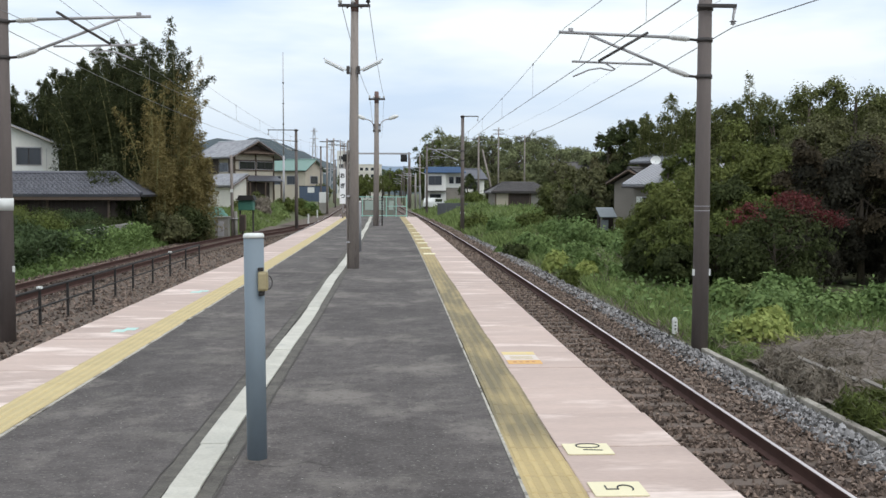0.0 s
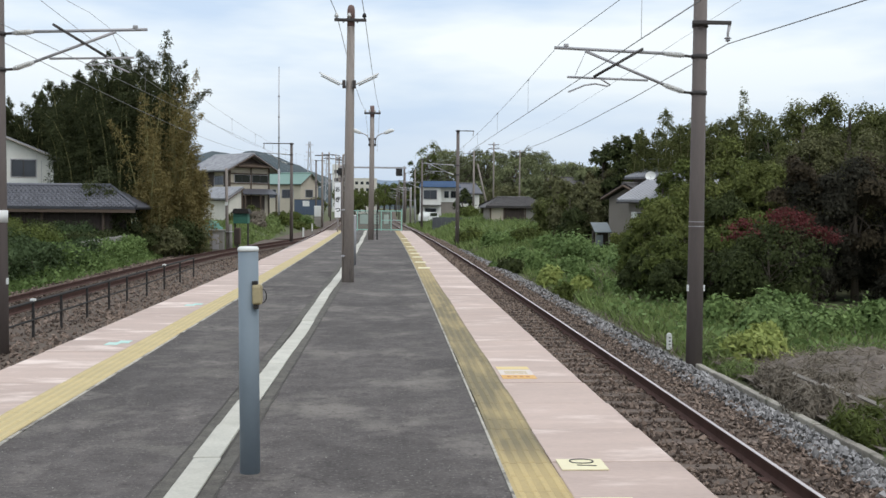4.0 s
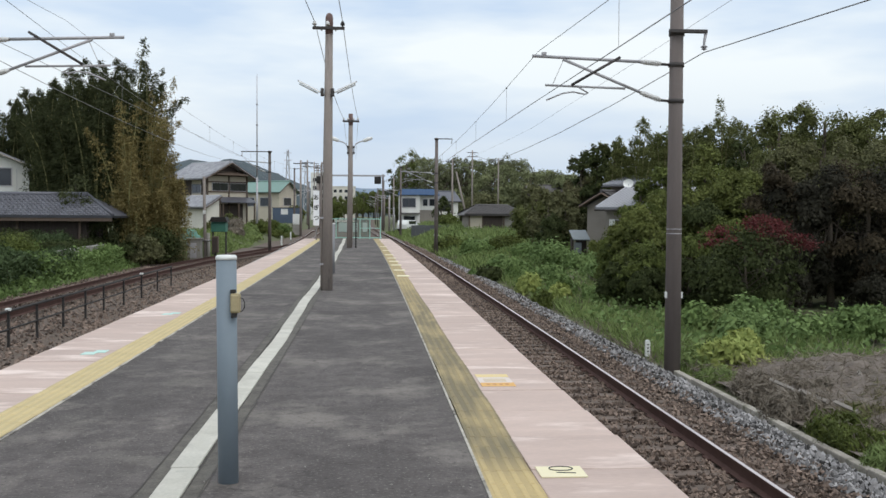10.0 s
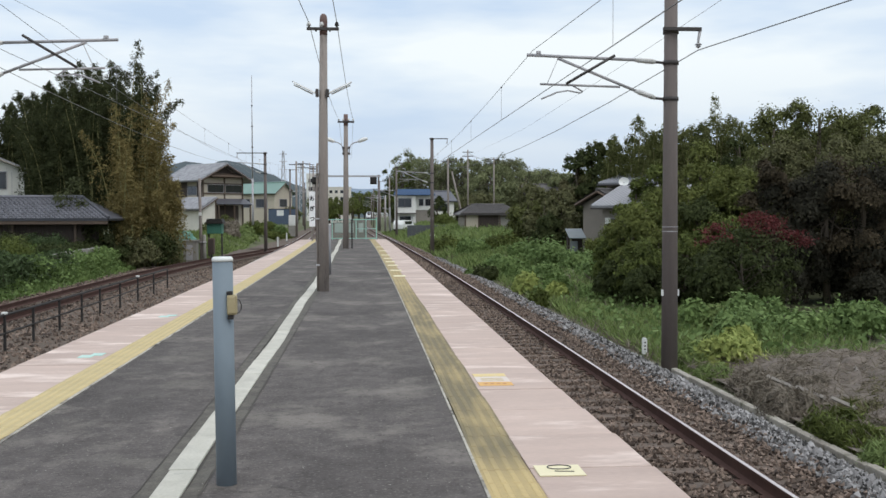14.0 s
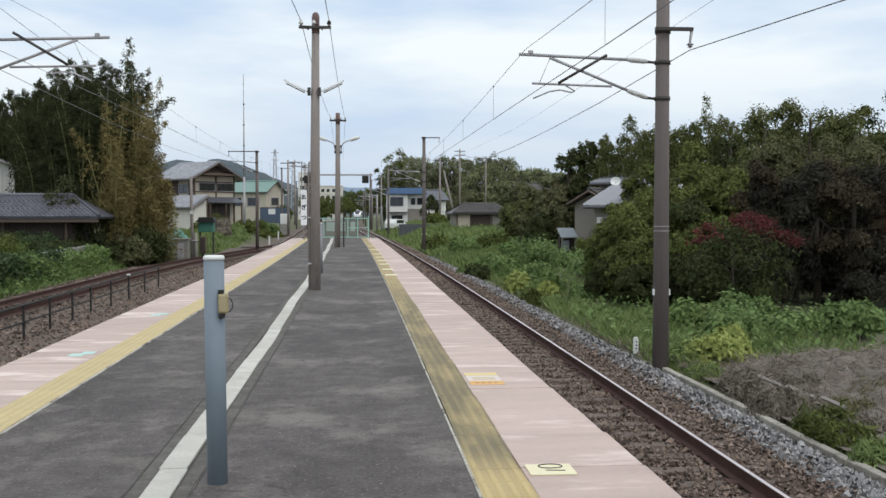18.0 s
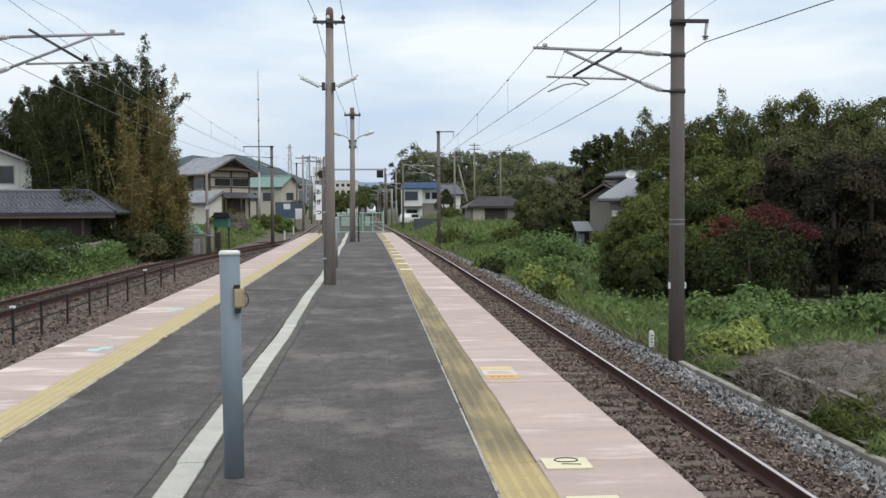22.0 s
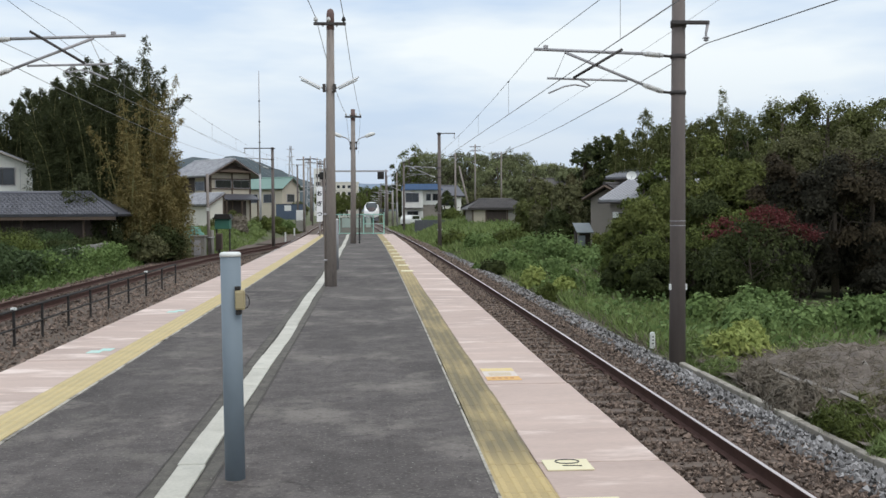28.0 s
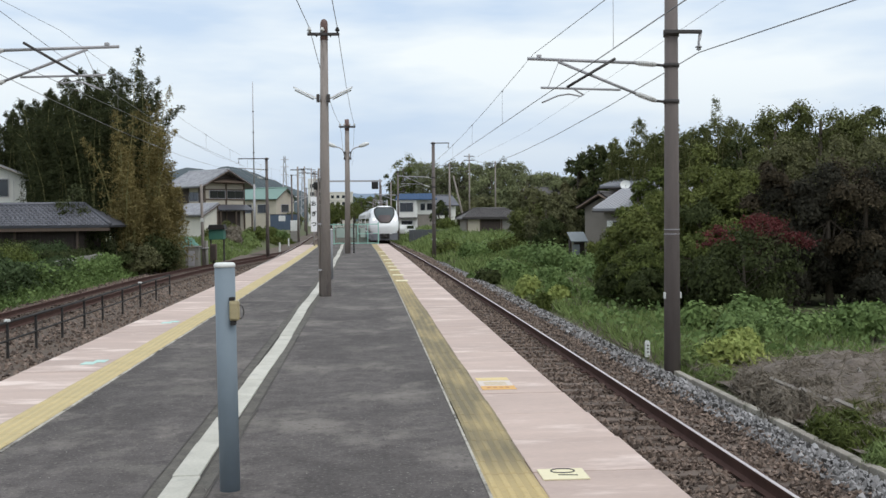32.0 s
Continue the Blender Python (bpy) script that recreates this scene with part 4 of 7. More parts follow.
# ---- catenary masts ----
def mast(x, y, foot, top, reach, arm_z, detail=True, feeder=1, r=0.145, near=False, label="tall brown concrete mast carrying a cantilever for the overhead line"):
    """reach: how far the upper arm runs towards the track, negative to the left."""
    t = thing("catenary_mast", pose(x, y, 0), label, "catenary mast", "catenary masts")
    part("pole", tubed([(0, 0, foot - 0.3), (0, 0, (foot + top) / 2), (0.0, 0, top)], [r, r * 0.86, r * 0.74], 20 if detail else 10), MAST_CONC, t)
    s = 1 if reach > 0 else -1
    L = abs(reach)
    if feeder:
        fl = 0.49 if near else 1.9 if feeder < 0 else 1.05
        keep_z, arm_z = arm_z, arm_z if near else top - 0.62
        f = part("feeder_bracket", boxed(-0.18 if feeder > 0 else -fl, fl if feeder > 0 else 0.18, -0.2, -0.12, arm_z + 0.52, arm_z + 0.58, 0.006), DARK_STEEL, t)
        fx = (fl - 0.05) * feeder
        bm = bmesh.new()
        for k in range(2):
            tube(bm, [(fx, -0.16, arm_z + 0.28 - 0.04 * k), (fx, -0.16, arm_z + 0.31 - 0.03 * k)], [0.065 - 0.02 * k, 0.03], 12)
        tube(bm, [(fx, -0.16, arm_z + 0.22), (fx, -0.16, arm_z + 0.36), (fx + 0.03, -0.16, arm_z + 0.53)], [0.014, 0.022, 0.03], 8)
        part("insulator", bm, GALV, f, "grey drop insulator")
        part("pole_clamp", tubed([(0, 0, arm_z + 0.49), (0, 0, arm_z + 0.58)], r * 0.95, 16), DARK_STEEL, f)
        arm_z = keep_z
    c = part("cantilever", tubed([(s * 0.62, -0.02, arm_z + 0.03), (s * L, -0.02, arm_z + 0.10)], 0.028, 8), GALV, t, "galvanised cantilever tube")
    lo = arm_z - 0.66
    part("strut", tubed([(s * 0.62, -0.02, lo + 0.15), (s * L * 0.79, -0.02, arm_z + 0.05)], 0.026, 8), GALV, c)
    for (xa, za), (xb, zb) in (((0.28, arm_z), (0.64, arm_z + 0.03)), ((0.28, lo + 0.03), (0.64, lo + 0.155))):
        bm = bmesh.new()
        n = 7
        for k in range(n):
            u = 0.15 + 0.75 * k / n
            p, q = Vector((s * xa, -0.02, za)).lerp(Vector((s * xb, -0.02, zb)), u), Vector((s * xa, -0.02, za)).lerp(Vector((s * xb, -0.02, zb)), u + 0.06)
            tube(bm, [p, q], [0.052, 0.04], 10)
        tube(bm, [(s * xa, -0.02, za), (s * xb, -0.02, zb)], 0.036, 8)
        part("insulator", bm, PORCELAIN, c, "ribbed white porcelain insulator")
        part("end_fitting", tubed([(s * 0.1, -0.02, za - 0.02), (s * (xa + 0.04), -0.02, za)], 0.025, 6), DARK_STEEL, c)
        part("pole_clamp", tubed([(0, 0, za - 0.05), (0, 0, za + 0.02)], r * 0.95, 16), DARK_STEEL, c)
    if detail:
        part("registration_tube", tubed([(s * 0.91, -0.02, arm_z - 0.44), (s * L * 0.91, -0.02, arm_z - 0.40)], 0.02, 8), GALV, c)
        part("diagonal_stay", tubed([(s * (1.01 if near else 0.98), -0.05, arm_z + (0.10 if near else 0.16)), (s * (1.87 if near else 1.92), -0.08, arm_z - 0.40)], 0.024, 8), DARK_STEEL, c, "dark diagonal stay")
        part("steady_arm", tubed([(s * 1.75, -0.02, arm_z - 0.42), (s * 1.56, -0.02, arm_z - 0.53), (s * 1.62, -0.02, arm_z - 0.55), (s * 1.83, -0.02, arm_z - 0.51), (s * 2.02, -0.02, arm_z - 0.54), (s * 2.30, -0.02, arm_z - 0.66)], 0.014, 8), GALV, c)
        part("hanger", tubed([(s * 2.0, -0.02, arm_z + 0.05), (s * 2.2, -0.02, arm_z - 0.41)], 0.006, 6), GALV, c)
        part("wire_saddle", boxed(s * L * 0.92 - 0.04, s * L * 0.92 + 0.04, -0.05, 0.02, arm_z + 0.11, arm_z + 0.17, 0.01), GALV, c)
        for z in (1.18, 1.26):
            part("band", tubed([(0, 0, z), (0, 0, z + 0.012)], r * 0.94, 20), GALV, t, "thin steel band")
        for sx in (-1, 1):
            part("tag", boxed(sx * 0.14 - 0.015, sx * 0.14 + 0.015, -0.06, 0.0, 0.05, 0.16, 0.004), WHITE_PAINT, t, "small white tag")
    return t


ARM_R, ARM_L = 4.155, 4.5
mast(5.34, 17.6, -1.2, 6.6, -2.55, ARM_R, near=True, label="tall brown concrete mast at the ballast edge, with a cantilever")
for k, y in enumerate((68.0, 118.0, 168.0, 218.0, 270.0, 325.0)):
    mast(5.3 + off(y) - (0.3 if k == 0 else 0), y, -1.2, 6.6 if k == 0 else 7.0, -2.4, ARM_R + 0.1, k == 0, 1, 0.14, label="slim grey-brown catenary mast beside the main track")
t_left = mast(-6.98, 18.5, -1.15, 7.0, 2.62, ARM_L, feeder=0, label="tall brown concrete mast between platform loop and siding")
part("name_band", tubed([(0, 0, 1.15), (0, 0, 1.37)], 0.145, 20), WHITE_PAINT, t_left, "white band round the mast")
for k, y in enumerate((70.0, 120.0, 170.0, 222.0, 275.0)):
    mast(-6.2 + off(y) - (0.0 if k == 0 else 0.8), y, -1.0, 5.75 if k == 0 else 6.8, -1.9 if k == 0 else 2.4, 4.95 if k == 0 else 4.2, False, -1 if k == 0 else 1, 0.125, label="slim dark catenary mast beside the platform loop")


def droppers(name, top, low, ys, label):
    t = thing(name, pose(0, 0, 0), label, "wire", "overhead wires")
    for y in ys:
        bm = bmesh.new()
        tube(bm, [(top(y)[0], y, top(y)[1]), (low(y)[0], y, low(y)[1])], 0.003, 4)
        tube(bm, [(top(y)[0], y - 0.03, top(y)[1]), (top(y)[0], y + 0.03, top(y)[1])], 0.018, 6)
        part("dropper", bm, WIRE, t)
    return t


def line_over(xc, zc, zm, label, zig=0.15, thick=1.0):
    ys = [-34, 17.6, 68, 118, 168, 218, 270, 325]
    con = [(xc + off(y) + (zig if k % 2 else -zig), y, zc) for k, y in enumerate(ys)]
    wire("contact_wire", con, 0.0065 * thick, "grooved dark contact wire above " + label, sag=0.0)
    mes = [(c[0], c[1], zm) for c in con]
    wire("messenger_wire", mes, 0.005 * thick, "dark stranded messenger wire above " + label, sag=0.5)

    def low(y):
        return (float(np.interp(y, ys, [c[0] for c in con])), zc)

    def top(y):
        k = max(i for i, q in enumerate(ys) if q <= y)
        s = (y - ys[k]) / (ys[min(k + 1, len(ys) - 1)] - ys[k])
        return (float(np.interp(y, ys, [c[0] for c in mes])), zm - 0.5 * 4 * s * (1 - s))
    bm_y = [y + o for y in (-34, 17.6, 68) for o in (4, 10, 16, 22, 28, 34, 40, 46)]
    droppers("droppers", top, low, bm_y, "thin droppers hanging the contact wire above " + label)


line_over(3.10, 3.50, 4.34, "the main track", -0.15)
line_over(TRACK_L, 3.83, 4.72, "the platform loop", -0.12, 0.7)
wire("feeder_wire", [(5.9, -34, 3.7), (5.78, 17.45, 4.345), (5.8 + off(68), 68, 4.6), (5.8 + off(118), 118, 4.7), (5.8 + off(168), 168, 4.7)], 0.009, "dark feeder wire slung from mast to mast", sag=0.6)
wire("feeder_wire", [(5.2, -34, 4.9), (5.66, 16, 4.9), (6.3, 40, 4.9), (6.6 + off(68), 68, 5.0), (6.6 + off(118), 118, 5.1)], 0.0035, "thin pale wire strung behind the masts", sag=0.02)
wire("feeder_wire", [(-7.2, -34, 4.3), (-7.1, 18.5, 4.45), (-8.0 + off(70), 70, 4.9), (-8 + off(120), 120, 5.0)], 0.007, "dark feeder wire along the siding", sag=0.4)
wire("feeder_wire", [(-7.2, -34, 5.6), (-7.1, 18.5, 5.75), (-8.0 + off(70), 70, 5.3), (-8 + off(120), 120, 5.2)], 0.006, "thin dark wire along the siding", sag=0.45)


# ---- signal portal across the far tracks ----
def portal():
    y = 170.0
    t = thing("signal_portal", pose(0, y, 0), "steel portal beam across both tracks with dark signal boxes", "signal gantry")
    for x in (-8.4, 2.05):
        part("leg", tubed([(x, 0, -1.2), (x, 0, 8.1)], 0.15, 8), MAST_CONC, t)
    part("beam", boxed(-8.6, 2.4, -0.15, 0.15, 7.72, 8.0, 0.02), GALV, t)
    for x in (-8.4, 1.2):
        s = part("signal_box", boxed(x - 0.55, x + 0.55, -0.5, 0.1, 6.5, 7.7, 0.05), BLACK, t, "dark signal box seen from behind")
        part("hood", boxed(x - 0.3, x + 0.3, -0.75, -0.5, 6.8, 7.4, 0.03), BLACK, s)
    return t


portal()


# ---- low black pipe railing beside the loop track ----
def railing():
    t = thing("pipe_railing", pose(0, 0, 0), "low black steel pipe railing in the ballast between tracks", "railing")
    ys = [10.9, 12.8, 14.7, 16.65, 18.6, 20.55, 22.3, 24.2, 26.1, 27.9, 30.2, 32.6, 35.1, 37.6]
    for y in ys:
        x = -7.05 + off(y)
        p = part("post", boxed(x - 0.024, x + 0.024, y - 0.024, y + 0.024, -1.2, -0.45, 0.005), BLACK, t)
        if y in (20.55, 32.6):
            part("cap", boxed(x - 0.05, x + 0.05, y - 0.05, y + 0.05, -0.45, -0.40, 0.01), WHITE_PAINT, p, "small white cap")
    for z, r in ((-0.46, 0.028), (-0.82, 0.021)):
        part("rail_pipe", tubed([(-7.05 + off(y), y, z) for y in ys], r, 8), BLACK, t)


railing()


# ---- fence and gate closing the end of the platform ----
def end_fence():
    t = thing("end_fence", pose(0, 61.2, 0), "pale green steel fence closing the end of the platform", "fence")
    xs = (-2.95, -2.05, -1.25, -0.62, -0.03, 0.60)
    for x in xs:
        w = 0.05 if x < 0.5 else 0.06
        part("post", boxed(x - w / 2, x + w / 2, -0.025, 0.025, 0, 1.24 if x < 0.5 else 1.33, 0.006), TEAL, t)
    for z in (0.07, 1.2):
        part("rail_bar", boxed(xs[0], xs[-1], -0.02, 0.02, z - 0.025, z + 0.025, 0.006), TEAL, t)
    part("rail_bar", boxed(-0.62, 0.60, -0.02, 0.02, 0.62, 0.66, 0.006), TEAL, t)
    for a, b in ((-2.02, -1.28), (-1.22, -0.65), (-0.59, -0.06)):
        part("panel", boxed(a + 0.12, b - 0.12, -0.012, 0.012, 0.42, 0.98, 0.01), PANEL, t, "solid pale grey-green panel")
        bm = bmesh.new()
        n = 14
        for k in range(n):
            x = a + (b - a) * (k + 0.5) / n
            tube(bm, [(x, 0.03, 0.09), (x, 0.03, 1.19)], 0.006, 4)
        for k in range(9):
            tube(bm, [(a, 0.03, 0.15 + 0.12 * k), (b, 0.03, 0.15 + 0.12 * k)], 0.005, 4)
        part("wire_mesh", bm, MESHGREEN, t)
    part("handle", boxed(0.08, 0.28, -0.05, -0.02, 0.60, 0.68, 0.01), GALV, t)


end_fence()


# ---- station name board ----
def name_board():
    t = thing("station_name_board", pose(-3.04 - 0.02, 58.0, 0), "tall white board with the station name in black hiragana", "sign")
    part("board", boxed(-0.17, 0.17, -0.03, 0.03, 0.82, 2.8, 0.012), TRAIN_WHITE, t)
    part("post", tubed([(0.0, 0.06, 0), (0.0, 0.06, 2.86)], 0.04, 10), GALV, t)
    part("post", tubed([(0.23, 0.06, 0), (0.23, 0.06, 2.95)], 0.045, 10), MAST_CONC, t)
    for k, ch in enumerate("\u304a\u304e\u3064"):
        letters(ch, 0.30, INK, "character", t, pose(0, -0.033, 2.40 - 0.58 * k, 90, 0, 0), 0.002, 0.012)


name_board()


# ---- marker post and kerb by the ballast ----
def marker_post():
    t = thing("distance_marker", pose(5.42, 19.5, -1.25), "short white wooden distance marker at the ballast edge", "marker post")
    t.scale = (0.8, 1.0, 0.66)
    bm = bmesh.new()
    prism(bm, [(-0.055, 0), (0.055, 0), (0.055, 0.42), (0.03, 0.48), (-0.03, 0.48), (-0.055, 0.42)], -0.04, 0.04)
    part("post", bm, WHITE_PAINT, t)
    for k in range(3):
        part("legend_bar", boxed(-0.02, 0.02, -0.045, -0.038, 0.13 + 0.1 * k, 0.17 + 0.1 * k), DARK_STEEL, t)


marker_post()
for x_, y_ in ((-6.9, 80.0), (-7.6, 98.0)):
    t_ = thing("distance_marker", pose(x_, y_, -1.1), "small white lineside marker in the grass", "marker post")
    part("post", boxed(-0.06, 0.06, -0.05, 0.05, 0, 0.85, 0.01), WHITE_PAINT, t_)
    part("foot", boxed(-0.09, 0.09, -0.08, 0.08, -0.1, 0.12, 0.01), CONCRETE, t_)
for k, (x_, y_, h_) in enumerate(((2.75, 152, 5.2), (3.0, 160, 5.6), (2.5, 182, 6.0), (2.2, 196, 6.4), (2.7, 205, 6.0), (3.3, 143, 3.6))):
    t_ = thing("lineside_pole", pose(x_, y_, -1.1), "slim pale grey pole beside the far track", "pole", "lineside poles")
    part("pole", tubed([(0, 0, 0), (0, 0, h_)], [0.11, 0.09], 8), GALV if k % 2 else POLE_CONC, t_)
    part("arm", tubed([(0, 0, h_ - 0.3), (-1.1, 0, h_ - 0.1)], 0.04, 6), GALV, t_)


KERB = mat("weathered_kerb_concrete", (0.38, 0.345, 0.295), (0.22, 0.195, 0.165), rough=0.95, scale=5, fine=40, bump=0.6, contrast=0.35, pieces=0.3, stain=(0.11, 0.105, 0.07), stain_at=0.64, stain_scale=3)


def kerb():
    t = thing("trackside_kerb", pose(0, 0, 0), "weathered concrete kerb retaining the ballast shoulder", "kerb", kind="structure")
    blk = part("pattern", boxed(-0.06, 0.06, -0.495, 0.495, -0.35, 0.0, 0.02), KERB)
    for k in range(14):
        y = 4 + k * 1.0
        piece("kerb_block", blk.data, t, pose(5.43 + off(y), y, -1.205 + random.Random(k).uniform(-0.02, 0.012), 0, 0, random.Random(k).uniform(-1.2, 1.2)))
    bpy.data.objects.remove(blk)


kerb()


def grit():
    """Pale chips of stone strewn over the asphalt."""
    rs = np.random.RandomState(88)
    n = 300
    x = np.where(rs.uniform(0, 1, n) < 0.6, rs.uniform(-0.92, 0.62, n), rs.uniform(-2.35, -1.2, n))
    y = 4.0 + 22 * rs.uniform(0, 1, n) ** 1.8
    stones("grit", CONCRETE, "tiny pale stone chips lying on the asphalt", np.stack([x, y, np.full(n, 0.003)], 1), 0.0042, 89)


grit()


# ---- houses ----
def roof_slab(bm, p0, p1, p2, p3, thick=0.12):
    """A sloping roof plane with thickness; corners in order round it."""
    n = (Vector(p1) - Vector(p0)).cross(Vector(p3) - Vector(p0)).normalized()
    if n.z < 0:
        n = -n
    lo = [bm.verts.new(Vector(p)) for p in (p0, p1, p2, p3)]
    hi = [bm.verts.new(Vector(p) + n * thick) for p in (p0, p1, p2, p3)]
    bm.faces.new(lo[::-1])
    bm.faces.new(hi)
    for k in range(4):
        bm.faces.new((lo[k], lo[(k + 1) % 4], hi[(k + 1) % 4], hi[k]))
    bmesh.ops.recalc_face_normals(bm, faces=bm.faces[:])
    return n


def tile_rows(parent, p0, p1, p2, p3, material, pitch=0.3, course=0.28, lift=0.13, pieces=False, limit=300, name="roof_tile"):
    """Curved pantiles over a roof plane: p0, p1 along the eave, p3, p2 along the ridge."""
    p0, p1, p2, p3 = (Vector(p) for p in (p0, p1, p2, p3))
    n = (p1 - p0).cross(p3 - p0).normalized()
    if n.z < 0:
        n = -n
    nu, nv = max(1, round((p1 - p0).length / pitch)), max(1, round((p3 - p0).length / course))
    ex = (p1 - p0).normalized()
    ey = n.cross(ex)
    m = 5
    prof = [(-0.5 + k / (m - 1), 0.035 * math.cos(2 * math.pi * k / (m - 1)) ) for k in range(m)]
    W = pitch * 1.0
    tile_v = [(u * W, 0.0, 0.03 + h) for u, h in prof] + [(u * W, course * 1.12, 0.0 + h) for u, h in prof] + [(u * W, 0.0, -0.01 + h) for u, h in prof]
    tile_f = [(k, k + 1, m + k + 1, m + k) for k in range(m - 1)] + [(2 * m + k, 2 * m + k + 1, k + 1, k) for k in range(m - 1)]
    spots = []
    for j in range(nv):
        a, b = p0.lerp(p3, j / nv), p1.lerp(p2, j / nv)
        cnt = max(1, round((b - a).length / pitch))
        for i in range(cnt):
            spots.append(a.lerp(b, (i + 0.5) / cnt) + n * lift)
    basis = Matrix((ex, ey, n)).transposed().to_4x4()
    if pieces:
        pat = from_arrays("pattern", tile_v, tile_f, material, smooth=True)
        for s in spots[:limit]:
            piece(name, pat.data, parent, Matrix.Translation(s) @ basis)
        bpy.data.objects.remove(pat)
        spots = spots[limit:]
    if spots:
        tv = np.array([(basis @ Vector(v)) for v in tile_v])
        v = (tv[None] + np.array(spots)[:, None]).reshape(-1, 3)
        f = (np.array(tile_f)[None] + len(tile_v) * np.arange(len(spots))[:, None, None]).reshape(-1, 4)
        ob = from_arrays("roof_tiles", v, f, material, parent, smooth=True)
        ob["kind"] = "stuff"


def window(parent, x0, x1, z0, z1, y, face=-1, frame_mat=None, panes=2, horizontal=True):
    """A sliding window on a wall whose outside looks along face*y (horizontal) or face*x."""
    fm = frame_mat or GALV

    def bx(a0, a1, b0, b1, lo, hi):
        return boxed(a0, a1, min(y + face * b0, y + face * b1), max(y + face * b0, y + face * b1), lo, hi) if horizontal else \
            boxed(min(y + face * b0, y + face * b1), max(y + face * b0, y + face * b1), a0, a1, lo, hi)
    w = part("window", bx(x0, x1, -0.02, 0.015, z0, z1), DARK_STEEL, parent, "dark sliding window")
    t = 0.05
    for a0, a1, lo, hi in ((x0 - t, x0, z0 - t, z1 + t), (x1, x1 + t, z0 - t, z1 + t), (x0, x1, z1, z1 + t), (x0, x1, z0 - t, z0)):
        part("frame", bx(a0, a1, -0.02, 0.06, lo, hi), fm, w)
    for k in range(panes):
        a0 = x0 + (x1 - x0) * k / panes
        a1 = x0 + (x1 - x0) * (k + 1) / panes
        part("pane", bx(a0 + 0.03, a1 - 0.03, 0.015, 0.03, z0 + 0.03, z1 - 0.03), GLASS, w)


def gable_house(name, x, y, z, turn, w, d, wall_h, roof_h, label, wall_mat, roof_mat, over=0.5, windows=(), tiles=0.0, hip=0.0, piecewise=False, base=1.2):
    """A house with its ridge along its own x axis: w long, d deep."""
    t = thing(name, pose(x, y, z, 0, 0, turn), label, "house")
    bm = bmesh.new()
    prism(bm, [(-d / 2, -base), (d / 2, -base), (d / 2, wall_h), (0, wall_h + roof_h * (1 if not hip else 0.02)), (-d / 2, wall_h)], -w / 2, w / 2, "x")
    wall = part("wall", bm, wall_mat, t)
    k = roof_h / (d / 2)
    e, lo = d / 2 + over, wall_h - over * k
    top = wall_h + roof_h + 0.02
    W, R = w / 2 + over, w / 2 + over - hip
    for s in (-1, 1):
        bm = bmesh.new()
        c = [(-W * s, -e * s, lo), (W * s, -e * s, lo), (R * s, 0, top), (-R * s, 0, top)]
        roof_slab(bm, *c)
        r = part("roof", bm, roof_mat, t)
        if tiles:
            tile_rows(r, *c, roof_mat, pitch=tiles, course=tiles, pieces=piecewise and s == 1)
        if hip:
            bm = bmesh.new()
            v = [bm.verts.new(p) for p in ((W * s, -e * s, lo + 0.03), (W * s, e * s, lo + 0.03), (R * s, 0, top + 0.1))]
            u = [bm.verts.new(p.co + Vector((0, 0, -0.1))) for p in v]
            bm.faces.new(v)
            bm.faces.new(u[::-1])
            for q in range(3):
                bm.faces.new((v[q], u[q], u[(q + 1) % 3], v[(q + 1) % 3]))
            bmesh.ops.recalc_face_normals(bm, faces=bm.faces[:])
            part("roof", bm, roof_mat, t)
    part("ridge", tubed([(-R, 0, top + 0.12), (R, 0, top + 0.12)], 0.13, 8), roof_mat, t)
    for s in (-1, 1):
        part("gutter", tubed([(-W, e * s, lo - 0.03), (W, e * s, lo - 0.03)], 0.05, 6), DARK_STEEL, t)
        if not hip:
            for q in (-1, 1):
                part("bargeboard", tubed([(W * s, q * e, lo), (W * s, 0, top)], 0.07, 4), TIMBER, t)
    for side, a0, a1, z0, z1 in windows:
        if side == "front":
            window(wall, a0, a1, z0, z1, -d / 2, -1)
        elif side == "right":
            window(wall, a0, a1, z0, z1, w / 2, 1, horizontal=False)
        elif side == "left":
            window(wall, a0, a1, z0, z1, -w / 2, -1, horizontal=False)
    return t


